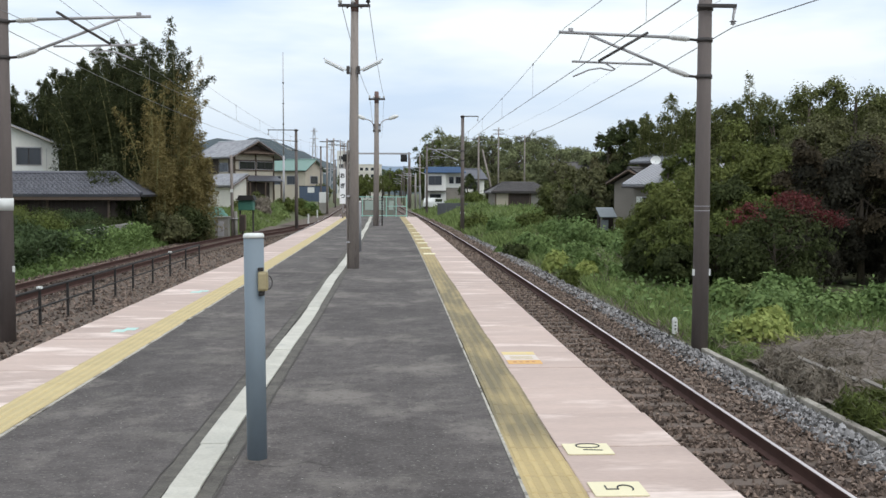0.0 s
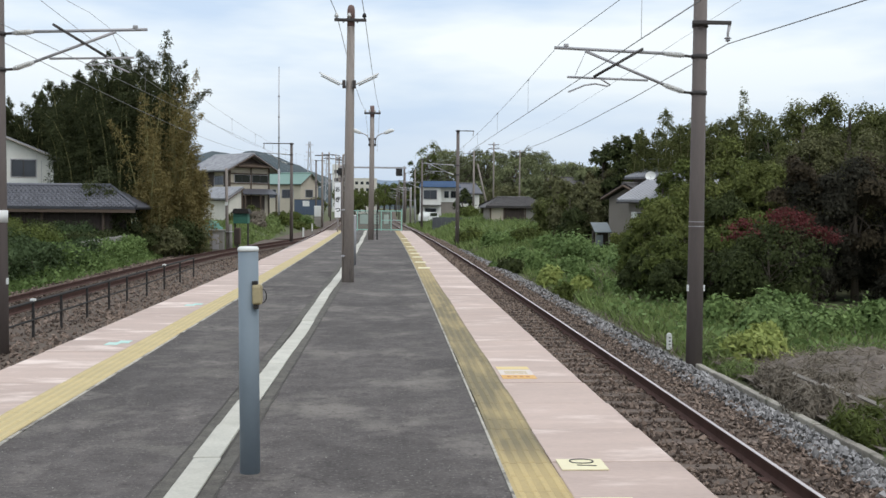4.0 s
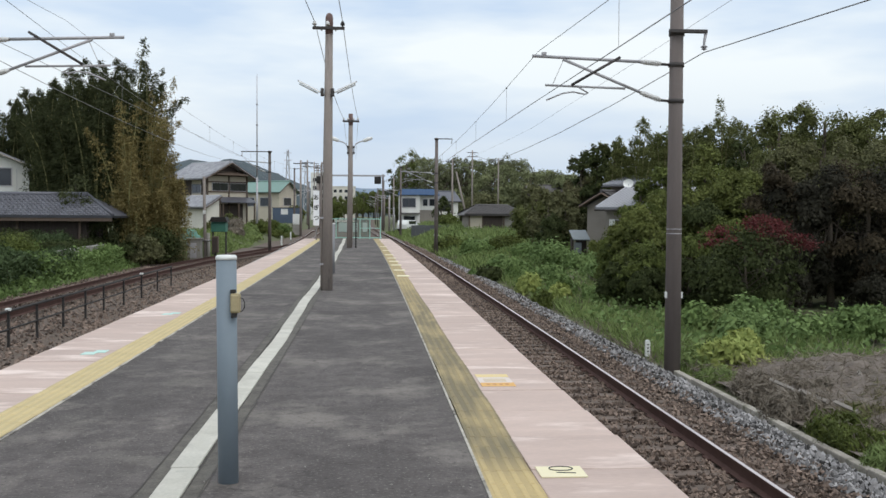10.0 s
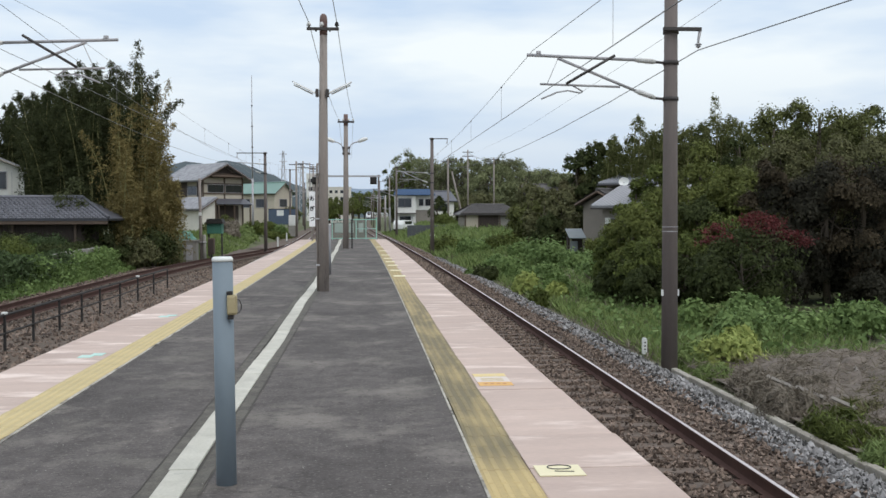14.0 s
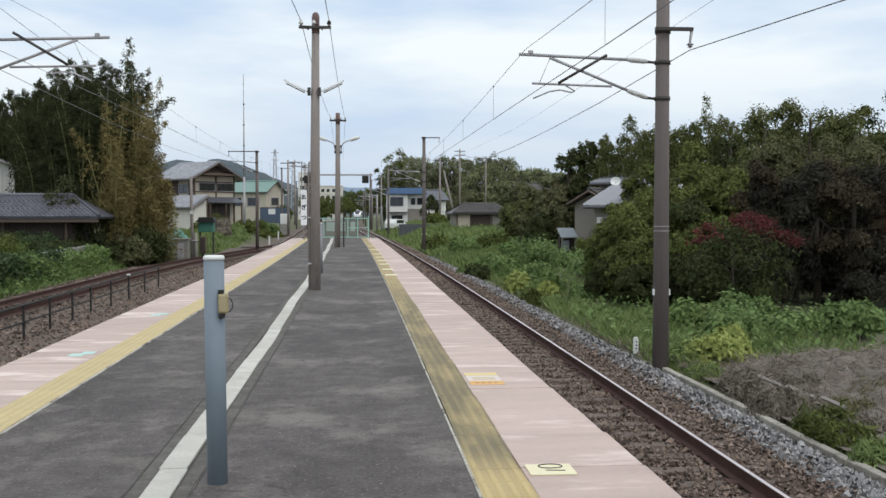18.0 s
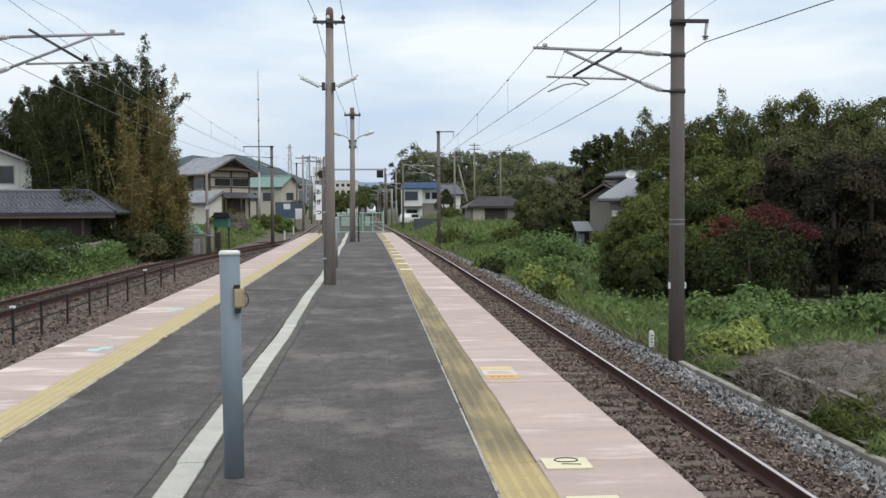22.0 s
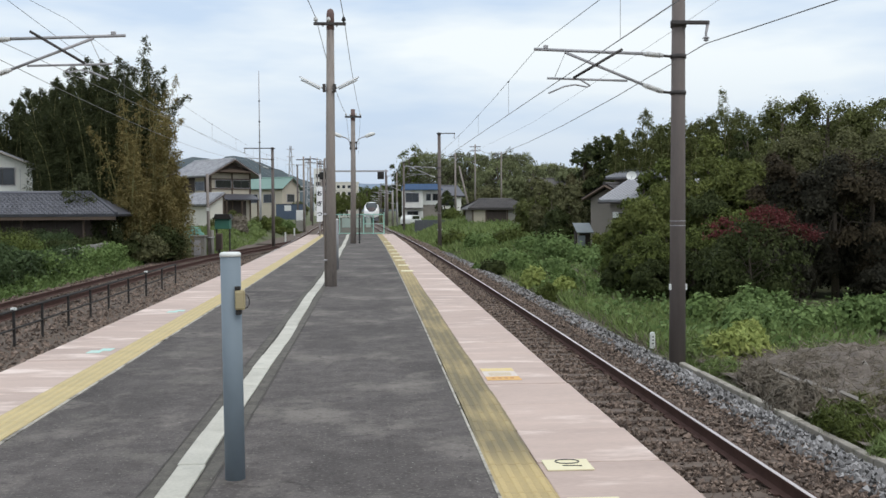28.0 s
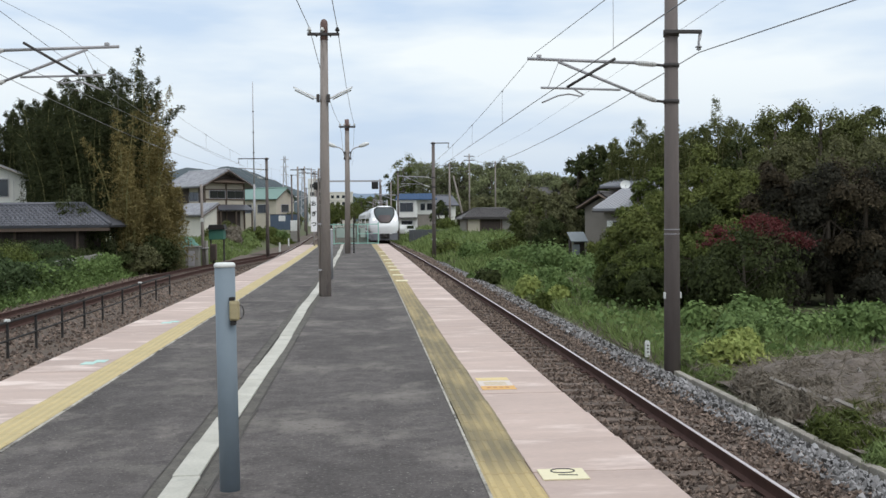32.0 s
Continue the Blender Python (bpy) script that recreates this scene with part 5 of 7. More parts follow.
def houses():
    # the tiled shed by the siding
    t = thing("tiled_shed", pose(-17.6, 52.0, -0.05), "low shed with grey pantiled roof and dark board walls", "shed")
    wall = part("wall", boxed(-3.6, 3.75, -1.2, 2.0, -1.0, 1.35), WALL_WOOD, t)
    rnd = random.Random(2)
    for k in range(36):
        x0 = -3.6 + k * 0.204
        part("board", boxed(x0, x0 + 0.194, -1.225 - rnd.uniform(0, 0.012), -1.2, -0.9, 1.3), WALL_WOOD, wall)
    for x in (-2.2, 0.6, 3.55):
        part("post", boxed(x - 0.05, x + 0.05, -1.62, -1.52, -0.9, 1.3), TIMBER, t)
    c = [(-4.6, -2.0, 1.28), (5.2, -2.0, 1.28), (3.35, 0.4, 2.30), (-4.6, 0.4, 2.30)]
    bm = bmesh.new()
    roof_slab(bm, *c)
    r = part("roof", bm, ROOF_TILE, t)
    tile_rows(r, *c, ROOF_TILE, pitch=0.225, course=0.235, pieces=True)
    c2 = [(5.2, -2.0, 1.28), (5.2, 2.8, 1.28), (3.35, 0.42, 2.30), (3.35, 0.4, 2.30)]
    bm = bmesh.new()
    roof_slab(bm, *c2)
    part("roof", bm, ROOF_TILE, t)
    bm = bmesh.new()
    roof_slab(bm, (5.2, 2.8, 1.28), (-4.6, 2.8, 1.28), (-4.6, 0.4, 2.30), (3.35, 0.4, 2.30))
    part("roof", bm, ROOF_TILE, t)
    part("ridge", tubed([(-4.6, 0.4, 2.46), (3.4, 0.4, 2.46)], 0.11, 8), ROOF_TILE, t)
    part("hip_ridge", tubed([(5.24, -2.04, 1.44), (3.4, 0.4, 2.46)], 0.08, 8), ROOF_TILE, t)
    part("fascia", boxed(-4.6, 5.18, -1.98, -1.94, 1.12, 1.30), TIMBER, t)
    # white two-storey house behind it
    t = thing("white_house", pose(-21.55, 64.5, 0.05, 0, 0, 20), "white sided house with a shallow grey roof and sliding window", "house")
    bm = bmesh.new()
    prism(bm, [(-6.0, -1), (0.45, -1), (0.45, 4.2), (-3.6, 5.85), (-6.0, 4.9)], -2.3, 3.5)
    w = part("wall", bm, WALL_WHITE, t)
    bm = bmesh.new()
    roof_slab(bm, (0.8, -2.6, 4.08), (0.8, 3.8, 4.08), (-3.65, 3.8, 5.9), (-3.65, -2.6, 5.9), 0.1)
    part("roof", bm, ROOF_PALE, t)
    bm = bmesh.new()
    roof_slab(bm, (-3.6, -2.6, 5.9), (-3.6, 3.8, 5.9), (-6.3, 3.8, 4.8), (-6.3, -2.6, 4.8), 0.1)
    part("roof", bm, ROOF_PALE, t)
    window(w, -1.9, -0.55, 3.02, 4.02, -2.3, -1)
    part("sill_band", boxed(-2.0, -0.45, -2.36, -2.3, 2.62, 2.92), WHITE_PAINT, t)
    for k in range(7):
        part("siding_joint", boxed(-2.35 + 0.42 * k, -2.325 + 0.42 * k, -2.315, -2.295, 0, 4.0 if k in (0, 5, 6) else 2.6), GALV, w)
    part("downpipe", tubed([(0.4, -2.36, 4.05), (0.4, -2.36, 0)], 0.04, 6), WHITE_PAINT, t)
    part("fascia", tubed([(0.8, -2.62, 4.03), (-3.62, -2.62, 5.85)], 0.06, 4), WALL_GREY, t)
    part("aerial", tubed([(-3.8, 0, 5.7), (-3.8, 0, 7.0)], 0.02, 5), GALV, t)
    # traditional two-storey house
    t = gable_house("farmhouse", -16.24, 105.84, 0.0, -45, 5.2, 5.0, 5.2, 1.28, "traditional two-storey house with pale tiled gable roof and timber frame", WALL_CREAM, ROOF_PALE, 0.8,
                    [("front", 0.2, 1.7, 3.5, 4.35), ("right", -1.85, 0.05, 3.75, 4.5), ("right", 0.3, 2.35, 3.75, 4.5)], 0.36)
    for zz in (4.55, 3.58, 5.2):
        part("tie_beam", boxed(2.6, 2.68, -2.5, 2.5, zz, zz + 0.13), TIMBER, t)
    for yy in (-2.5, 0.1, 2.36):
        part("frame_post", boxed(2.6, 2.69, yy, yy + 0.14, 0, 5.2), TIMBER, t)
    bm = bmesh.new()
    prism(bm, [(-1.7, 5.55), (1.7, 5.55), (0, 6.4)], 2.6, 2.66, "x")
    part("gable_boarding", bm, WALL_WOOD, t, "dark boarded gable")
    bm = bmesh.new()
    roof_slab(bm, (3.5, -1.9, 5.25), (3.5, 1.9, 5.25), (2.66, 1.9, 5.62), (2.66, -1.9, 5.62), 0.08)
    part("gable_hood", bm, TIMBER, t, "dark timber hood over the gable windows")
    part("shutter", boxed(-2.5, 0.1, -2.58, -2.5, 3.3, 4.75), WALL_WOOD, t, "dark timber shutters")
    part("shutter", boxed(1.8, 2.55, -2.58, -2.5, 3.3, 4.75), WALL_WOOD, t, "dark timber shutters")
    bm = bmesh.new()
    roof_slab(bm, (3.9, -1.6, 2.5), (3.9, 2.7, 2.5), (2.6, 2.7, 3.06), (2.6, -1.6, 3.06), 0.08)
    part("lower_roof", bm, ROOF_TILE, t, "grey tiled porch roof")
    # thin dark sheet on the wall in place of the shadow under the porch roof
    part("porch_opening", boxed(2.6, 2.64, -1.5, 1.9, 0.1, 2.45), WALL_WOOD, t, "dark sheet standing in for the porch's shadow")
    for yy in (-1.4, 0.5, 2.5):
        part("porch_post", boxed(3.72, 3.84, yy - 0.06, yy + 0.06, -0.8, 2.5), TIMBER, t)
    t = thing("garden_store", pose(-15.78, 99.84, 0.0, 0, 0, -45), "small pale plastered store with a single-pitch tiled roof", "shed")
    bm = bmesh.new()
    prism(bm, [(-1.1, -1.2), (0.4, -1.2), (0.4, 3.0), (-1.1, 2.12)], -2.8, 1.5, "x")
    w = part("wall", bm, WALL_BLOCK, t)
    c = [(-3.1, -1.5, 1.96), (1.75, -1.5, 1.96), (1.75, 0.5, 3.12), (-3.1, 0.5, 3.12)]
    bm = bmesh.new()
    roof_slab(bm, *c, 0.1)
    tile_rows(part("roof", bm, ROOF_PALE, t), *c, ROOF_PALE, pitch=0.28, course=0.28)
    part("bargeboard", tubed([(1.77, -1.5, 1.9), (1.77, 0.5, 3.06)], 0.06, 4), TIMBER, t)
    part("gutter", tubed([(-3.1, -1.54, 1.9), (1.75, -1.54, 1.9)], 0.045, 6), DARK_STEEL, t)
    part("post", boxed(1.45, 1.57, 0.34, 0.46, -0.9, 2.95), TIMBER, t)
    # green-roofed house
    gable_house("green_roofed_house", -14.25, 142, 1.6, -28, 6.7, 4.4, 2.9, 1.25, "cream house with a green sheet-metal gable roof", WALL_CREAM, ROOF_GREEN, 0.4,
                [("front", -2.2, -0.6, 0.9, 2.0), ("front", 0.4, 2.2, 0.9, 2.0), ("right", -1.0, 0.8, 1.0, 2.0)])
    # blue-roofed house
    t = thing("blue_roofed_house", pose(6.6, 142, 0.2), "white two-storey house with a blue sheet-metal roof", "house")
    w = part("wall", boxed(-2.6, 0.2, -1.4, 3.0, -1.0, 3.95), WALL_WHITE, t)
    w2 = part("wall", boxed(0.2, 2.6, -0.6, 3.0, 1.9, 3.95), WALL_WHITE, t)
    part("wall", boxed(0.2, 2.6, -0.5, 3.0, -1.0, 1.9), WALL_GREY, t)
    bm = bmesh.new()
    roof_slab(bm, (-2.8, -1.8, 3.9), (2.9, -1.8, 3.9), (2.5, 1.0, 4.75), (-2.5, 1.0, 4.75), 0.1)
    roof_slab(bm, (-2.8, 3.4, 3.9), (2.9, 3.4, 3.9), (2.5, 1.0, 4.75), (-2.5, 1.0, 4.75), 0.1)
    r = part("roof", bm, ROOF_BLUE, t)
    for k in range(12):
        x = -2.5 + k * 0.45
        part("seam", tubed([(x, -1.82, 4.02), (x * 0.92, 1.0, 4.88)], 0.025, 4), ROOF_BLUE, r)
    window(w, -2.2, -0.4, 2.3, 3.5, -1.4)
    window(w, -2.0, -0.5, -0.2, 1.0, -1.4)
    window(w2, 0.7, 1.3, 2.5, 3.4, -0.6, panes=1)
    window(w2, 1.6, 2.4, 2.5, 3.4, -0.6)
    part("awning", boxed(-2.6, 0.2, -2.2, -1.4, 1.35, 1.5, 0.02), ROOF_BROWN, t)
    # low brown-roofed house
    t = gable_house("low_house", 11.1, 93, 0.5, 4, 4.9, 3.4, 1.1, 0.6, "low house with brown tiled hipped roof and plain walls", WALL_GREY, ROOF_BROWN, 0.4,
                    [], 0.3, hip=1.3)
    part("wall_panel", boxed(0.9, 2.28, -1.75, -1.71, -0.6, 1.05), CONCRETE, t, "pale concrete wall panel")
    # no real opening: a dark panel painted in for the veranda's shaded inside
    part("veranda_opening", boxed(-1.1, 0.7, -1.74, -1.71, -0.2, 0.92), WALL_WOOD, t, "dark panel standing in for the shaded veranda")
    part("wall_panel", boxed(-2.3, -1.2, -1.75, -1.71, -0.4, 1.0), WALL_CREAM, t, "pale plaster panel")
    for x in (-2.35, -1.15, 0.8):
        part("veranda_post", boxed(x - 0.05, x + 0.05, -1.82, -1.74, -0.6, 1.05), TIMBER, t)
    gable_house("grey_roofed_house", 10.6, 152, 0.6, 20, 3.6, 4.0, 3.0, 1.2, "distant house with a grey roof", WALL_WHITE, ROOF_TILE, 0.4, [("front", -1.5, 1.0, 1.4, 2.4)])
    gable_house("hillside_house", 29.1, 168, 3.3, 4, 6.0, 5.0, 1.7, 1.3, "distant house with a brown tiled roof among trees", WALL_WOOD, ROOF_BROWN, 0.5, [("front", -1.5, 1.0, 0.6, 1.4)])
    # tiled house among the shrubs: a gabled wing, a lower front roof and the main roof behind
    t = thing("tiled_house", pose(12.81, 55.0, -0.7, 0, 0, -37.7), "grey-walled house with silvery pantiled roofs and a dark gable", "house")
    bm = bmesh.new()
    prism(bm, [(-1.05, -0.6), (1.6, -0.6), (1.6, 2.3), (0.0, 3.30), (-1.05, 2.75)], 0.0, 3.0)
    wing = part("wing_wall", bm, WALL_GREY, t)
    for c in ([(-1.32, 3.0, 2.66), (-1.32, -0.45, 2.66), (0.0, -0.45, 3.40), (0.0, 3.0, 3.40)], [(1.6, -0.45, 2.50), (1.6, 3.0, 2.50), (0.0, 3.0, 3.40), (0.0, -0.45, 3.40)]):
        bm = bmesh.new()
        roof_slab(bm, *c, 0.08)
        tile_rows(part("wing_roof", bm, ROOF_BROWN, t), *c, ROOF_BROWN, pitch=0.26, course=0.26, lift=0.09)
    for q, zz in ((-1.32, 2.66), (1.6, 2.50)):
        part("bargeboard", tubed([(q, -0.48, zz), (0.0, -0.48, 3.40)], 0.07, 4), TIMBER, t, "dark timber bargeboard")
    part("wing_ridge", tubed([(0, -0.5, 3.52), (0, 3.0, 3.52)], 0.10, 8), ROOF_BROWN, t)
    front = part("wall", boxed(1.7, 5.4, -3.5, -0.1, -0.6, 2.45), WALL_GREY, t)
    c = [(1.35, -4.0, 2.51), (5.7, -4.0, 2.51), (5.7, -0.2, 3.61), (1.35, -0.2, 3.61)]
    bm = bmesh.new()
    roof_slab(bm, *c, 0.08)
    tile_rows(part("front_roof", bm, ROOF_PALE, t), *c, ROOF_PALE, pitch=0.21, course=0.24, lift=0.10, pieces=True)
    part("verge", tubed([(1.33, -4.02, 2.60), (1.33, -0.2, 3.70)], 0.07, 6), ROOF_PALE, t)
    part("gutter", tubed([(1.3, -4.06, 2.47), (5.7, -4.06, 2.47)], 0.05, 6), DARK_STEEL, t)
    window(front, 1.95, 2.75, 1.15, 1.95, -3.5, -1)
    part("screen_panel", boxed(1.9, 2.2, -3.62, -3.56, 1.05, 2.0, 0.01), WHITE_PAINT, front, "white screen at the window")
    upper = part("upper_wall", boxed(-0.4, 5.4, 1.75, 5.0, 2.0, 3.8), WALL_GREY, t)
    window(upper, 1.6, 3.0, 3.0, 3.6, 1.75, -1)
    for c in ([(-0.75, 1.3, 3.83), (5.8, 1.3, 3.83), (5.8, 4.5, 4.40), (-0.75, 4.5, 4.40)], [(5.8, 6.6, 3.95), (-0.75, 6.6, 3.95), (-0.75, 4.5, 4.40), (5.8, 4.5, 4.40)]):
        bm = bmesh.new()
        roof_slab(bm, *c, 0.08)
        tile_rows(part("main_roof", bm, ROOF_SLATE, t), *c, ROOF_SLATE, pitch=0.24, course=0.26, lift=0.09)
    part("ridge", tubed([(-0.8, 4.5, 4.52), (5.8, 4.5, 4.52)], 0.11, 8), ROOF_SLATE, t)
    part("gutter", tubed([(-0.8, 1.25, 3.80), (5.8, 1.25, 3.80)], 0.05, 6), DARK_STEEL, t)
    t2 = thing("satellite_dish", pose(14.1, 55.0, 3.02) @ Matrix.Scale(0.85, 4), "white satellite dish on the tiled roof", "satellite dish")
    bm = bmesh.new()
    tube(bm, [(0, 0.08, 0), (0, 0.05, 0), (0, 0.0, 0), (0, -0.06, 0)], [0.03, 0.17, 0.27, 0.33], 18, cap=False)
    dsh = part("dish", bm, WHITE_PAINT, t2)
    dsh.matrix_basis = pose(0, 0, 0.25, -25, 0, -20)
    part("mast", tubed([(0, 0.1, -0.35), (0, 0.1, 0.25)], 0.03, 8), GALV, t2)
    part("feed_arm", tubed([(0, 0, 0.1), (-0.08, -0.35, 0.15)], 0.015, 6), GALV, t2)
    t3 = thing("television_aerial", pose(15.2, 57.6, 3.35), "thin metal television aerial above the roof", "aerial")
    part("mast", tubed([(0, 0, -0.1), (0, 0, 1.0)], 0.02, 6), GALV, t3)
    for k in range(4):
        part("element", tubed([(-0.55 + 0.05 * k, 0.12 * k, 0.95), (0.55 - 0.05 * k, 0.12 * k, 0.95)], 0.012, 5), GALV, t3)
    t4 = thing("lean_to", pose(11.0, 53.0, -0.95), "small lean-to shed with a pale blue-grey sheet roof", "shed")
    for x in (-0.34, 0.36):
        part("post", boxed(x - 0.04, x + 0.04, -0.45, -0.37, -0.4, 1.25), WALL_GREY, t4)
    part("wall", boxed(-0.38, 0.40, 0.1, 0.5, -0.4, 1.25), WALL_WOOD, t4)
    part("side_panel", boxed(-0.36, 0.02, -0.46, -0.40, -0.4, 1.02), TARP_PALE, t4, "pale blue sheet")
    bm = bmesh.new()
    roof_slab(bm, (-0.45, -0.6, 1.14), (0.45, -0.6, 1.14), (0.45, 0.6, 1.62), (-0.45, 0.6, 1.62), 0.05)
    part("roof", bm, TARP_PALE, t4)
    # distant apartment block
    t = thing("apartment_block", pose(-8.6, 335, 0), "distant cream apartment block with rows of windows", "apartment building")
    w = part("wall", boxed(-4.0, 3.6, -3, 6, -2, 10.2), WALL_BLOCK, t)
    for r_ in range(3):
        for k in range(4):
            part("window", boxed(-3.3 + 1.75 * k, -2.35 + 1.75 * k, -3.06, -2.98, 4.0 + 2.2 * r_, 4.95 + 2.2 * r_), GLASS, w)
        part("ledge", boxed(-4.05, 3.65, -3.2, -3.0, 3.3 + 2.2 * r_, 3.45 + 2.2 * r_), WALL_BLOCK, t)
    part("roof_slab", boxed(-4.15, 3.75, -3.15, 6.15, 10.2, 10.45), WALL_BLOCK, t)
    t = thing("office_block", pose(-14.5, 290, 0), "distant white block partly hidden by poles", "building")
    w = part("wall", boxed(-2.2, 2.2, -3, 6, -2, 13.0), WALL_WHITE, t)
    for r_ in range(4):
        part("window", boxed(-1.6, 1.6, -3.06, -2.98, 3.6 + 2.3 * r_, 4.6 + 2.3 * r_), GLASS, w)


houses()


# ---- vehicles, boxes and poles in the distance ----
def distance_things():
    t = thing("storage_container", pose(-9.75, 121, 0.0, 0, 0, -6), "blue sheet-metal storage container with a pale notice", "container")
    b = part("body", boxed(-1.6, 1.6, -0.9, 0.9, 0.35, 2.15, 0.04), TARP_BLUE, t)
    part("notice", boxed(-0.6, 0.2, -0.93, -0.9, 1.38, 2.02, 0.01), WHITE_PAINT, b, "pale notice on the side")
    for k in range(11):
        part("rib", boxed(-1.5 + 0.3 * k, -1.46 + 0.3 * k, -0.92, -0.9, 0.4, 1.34), TARP_BLUE, b)
    part("roof_edge", boxed(-1.65, 1.65, -0.95, 0.95, 2.15, 2.2, 0.01), DARK_STEEL, t)
    for x in (-1.4, 1.4):
        part("skid", boxed(x - 0.1, x + 0.1, -0.85, 0.85, -1.3, 0.35), DARK_STEEL, t)
    t = thing("white_cabinet", pose(-8.25, 116, 0.05), "white metal equipment cabinet beside the line", "cabinet")
    part("case", boxed(-0.5, 0.5, -0.4, 0.4, 0.2, 1.4, 0.04), WHITE_PAINT, t)
    part("door", boxed(-0.46, -0.03, -0.44, -0.4, 0.3, 1.3, 0.01), WHITE_PAINT, t)
    part("door", boxed(0.03, 0.46, -0.44, -0.4, 0.3, 1.3, 0.01), WHITE_PAINT, t)
    part("plinth", boxed(-0.5, 0.5, -0.42, 0.42, -1.0, 0.2, 0.02), CONCRETE, t)
    t = thing("white_car", pose(4.9, 131, -0.72, 0, 0, 62), "white hatchback car parked by the blue-roofed house", "car")
    bm = bmesh.new()
    prism(bm, [(-1.9, 0.35), (1.9, 0.35), (1.9, 0.85), (1.1, 0.95), (0.6, 1.45), (-1.5, 1.48), (-1.9, 0.95)], -0.75, 0.75)
    bmesh.ops.bevel(bm, geom=bm.edges[:], offset=0.06, segments=2, affect="EDGES")
    part("body", bm, WHITE_PAINT, t)
    part("side_glass", boxed(-1.4, 0.6, -0.77, -0.74, 0.95, 1.36, 0.01), GLASS, t)
    part("windscreen", boxed(0.72, 0.95, -0.6, 0.6, 1.0, 1.3, 0.02), GLASS, t)
    for x in (-1.2, 1.2):
        for s in (-0.7, 0.7):
            w = part("wheel", tubed([(x, s - 0.09, 0.3), (x, s + 0.09, 0.3)], 0.3, 16), BLACK, t)
            part("hub", tubed([(x, s - 0.1, 0.3), (x, s + 0.1, 0.3)], 0.17, 12), GALV, w)
    # tall thin radio mast, pylon, utility poles
    t = thing("radio_mast", pose(-11.0, 100, 0), "very tall thin grey radio mast behind the houses", "mast")
    part("pole", tubed([(0, 0, -0.5), (0, 0, 5.0)], [0.12, 0.10], 8), GALV, t)
    part("whip", tubed([(0, 0, 5.0), (0, 0, 14.95)], [0.07, 0.035], 8), GALV, t)
    for k in range(6):
        part("clamp", tubed([(0, 0, 2 + 2 * k), (0, 0, 2.1 + 2 * k)], 0.09, 8), DARK_STEEL, t)
    for x, y, h in ((-49.8, 620, 40.0), (-44.0, 700, 36.0)):
        t = thing("pylon", pose(x, y, 0), "distant grey lattice power pylon", "pylon", "pylons")
        for sx in (-1, 1):
            for sy in (-1, 1):
                part("leg", tubed([(sx * 1.9, sy * 1.9, -2), (sx * 0.45, sy * 0.45, h)], 0.18, 4), GALV, t)
        for k in range(7):
            a = 1.9 - 1.45 * k / 7
            b = 1.9 - 1.45 * (k + 1) / 7
            part("brace", tubed([(-a, -a, h * k / 7), (b, -b, h * (k + 1) / 7)], 0.14, 4), GALV, t)
            part("brace", tubed([(a, -a, h * k / 7), (-b, -b, h * (k + 1) / 7)], 0.14, 4), GALV, t)
        for z in (h * 0.72, h * 0.84, h * 0.95):
            part("arm", tubed([(-2.3, 0, z), (2.3, 0, z)], 0.16, 4), GALV, t)

    def utility(x, y, z, h, lean=0.0, arms=2, label="weathered concrete utility pole with crossarms"):
        t = thing("utility_pole", pose(x, y, z, 0, lean, 0), label, "utility pole", "utility poles")
        part("pole", tubed([(0, 0, -0.5), (0, 0, h)], [0.14, 0.09], 10), POLE_CONC, t)
        for k in range(arms):
            part("crossarm", boxed(-0.8, 0.8, -0.06, 0.06, h - 0.4 - 0.6 * k, h - 0.3 - 0.6 * k), DARK_STEEL, t)
    for x, y, z, h, a in ((-7.6, 112, -0.4, 7.7, 1), (-9.2, 150, 0.3, 9.0, 2), (-10.4, 190, 0.5, 10.6, 2), (-11.0, 215, 0.5, 11.0, 2), (-12.2, 240, 1, 12.0, 2), 
                          (9.4, 117, 0.3, 7.6, 1), (15.0, 150, 1.0, 10.0, 2), (19.5, 155, 1.2, 9.0, 2), (-13.6, 260, 1.0, 13.0, 2), (3.4, 150, 0, 7.0, 0)):
        utility(x, y, z, h, 0, a)
    t = thing("utility_pole", pose(-9.5, 59.5, -1.2, 0, -0.8, 0), "slim grey concrete pole with a pale foot sleeve beside the siding", "utility pole", "utility poles")
    part("pole", tubed([(0, 0, -0.4), (0, 0, 4.8)], [0.10, 0.08], 10), POLE_CONC, t)
    part("foot_sleeve", tubed([(0.2, -0.05, -0.3), (0.2, -0.05, 1.55)], 0.10, 10), CONCRETE, t, "pale concrete stub bound to the foot")
    part("strap", tubed([(0.1, -0.03, 1.1), (0.1, -0.03, 1.16)], 0.24, 12), GALV, t)
    part("plate", boxed(-0.09, 0.09, -0.12, -0.09, 2.65, 2.85, 0.005), WHITE_PAINT, t, "small white plate")
    utility(11.3, 117.5, 0.3, 6.3, -13, 0, "leaning concrete stay pole beside a utility pole")
    wire("power_line", [(-9.2, 150, 8.7), (-10.4, 190, 10.2), (-12.2, 240, 12.6), (-13.6, 260, 13.6)], 0.03, "dark power line in the distance", sag=0.4)
    wire("power_line", [(9.4, 117, 7.6), (15.0, 150, 10.6), (19.5, 155, 9.8)], 0.025, "dark power line in the distance", sag=0.4)
    # boxes and tanks on the far bank of the siding
    t = thing("lineside_hut", pose(-10.0, 59, -0.95), "small pale grey lineside equipment hut with a door", "hut")
    part("wall", boxed(-0.38, 0.38, -0.4, 0.4, -0.3, 0.95, 0.02), CONCRETE, t)
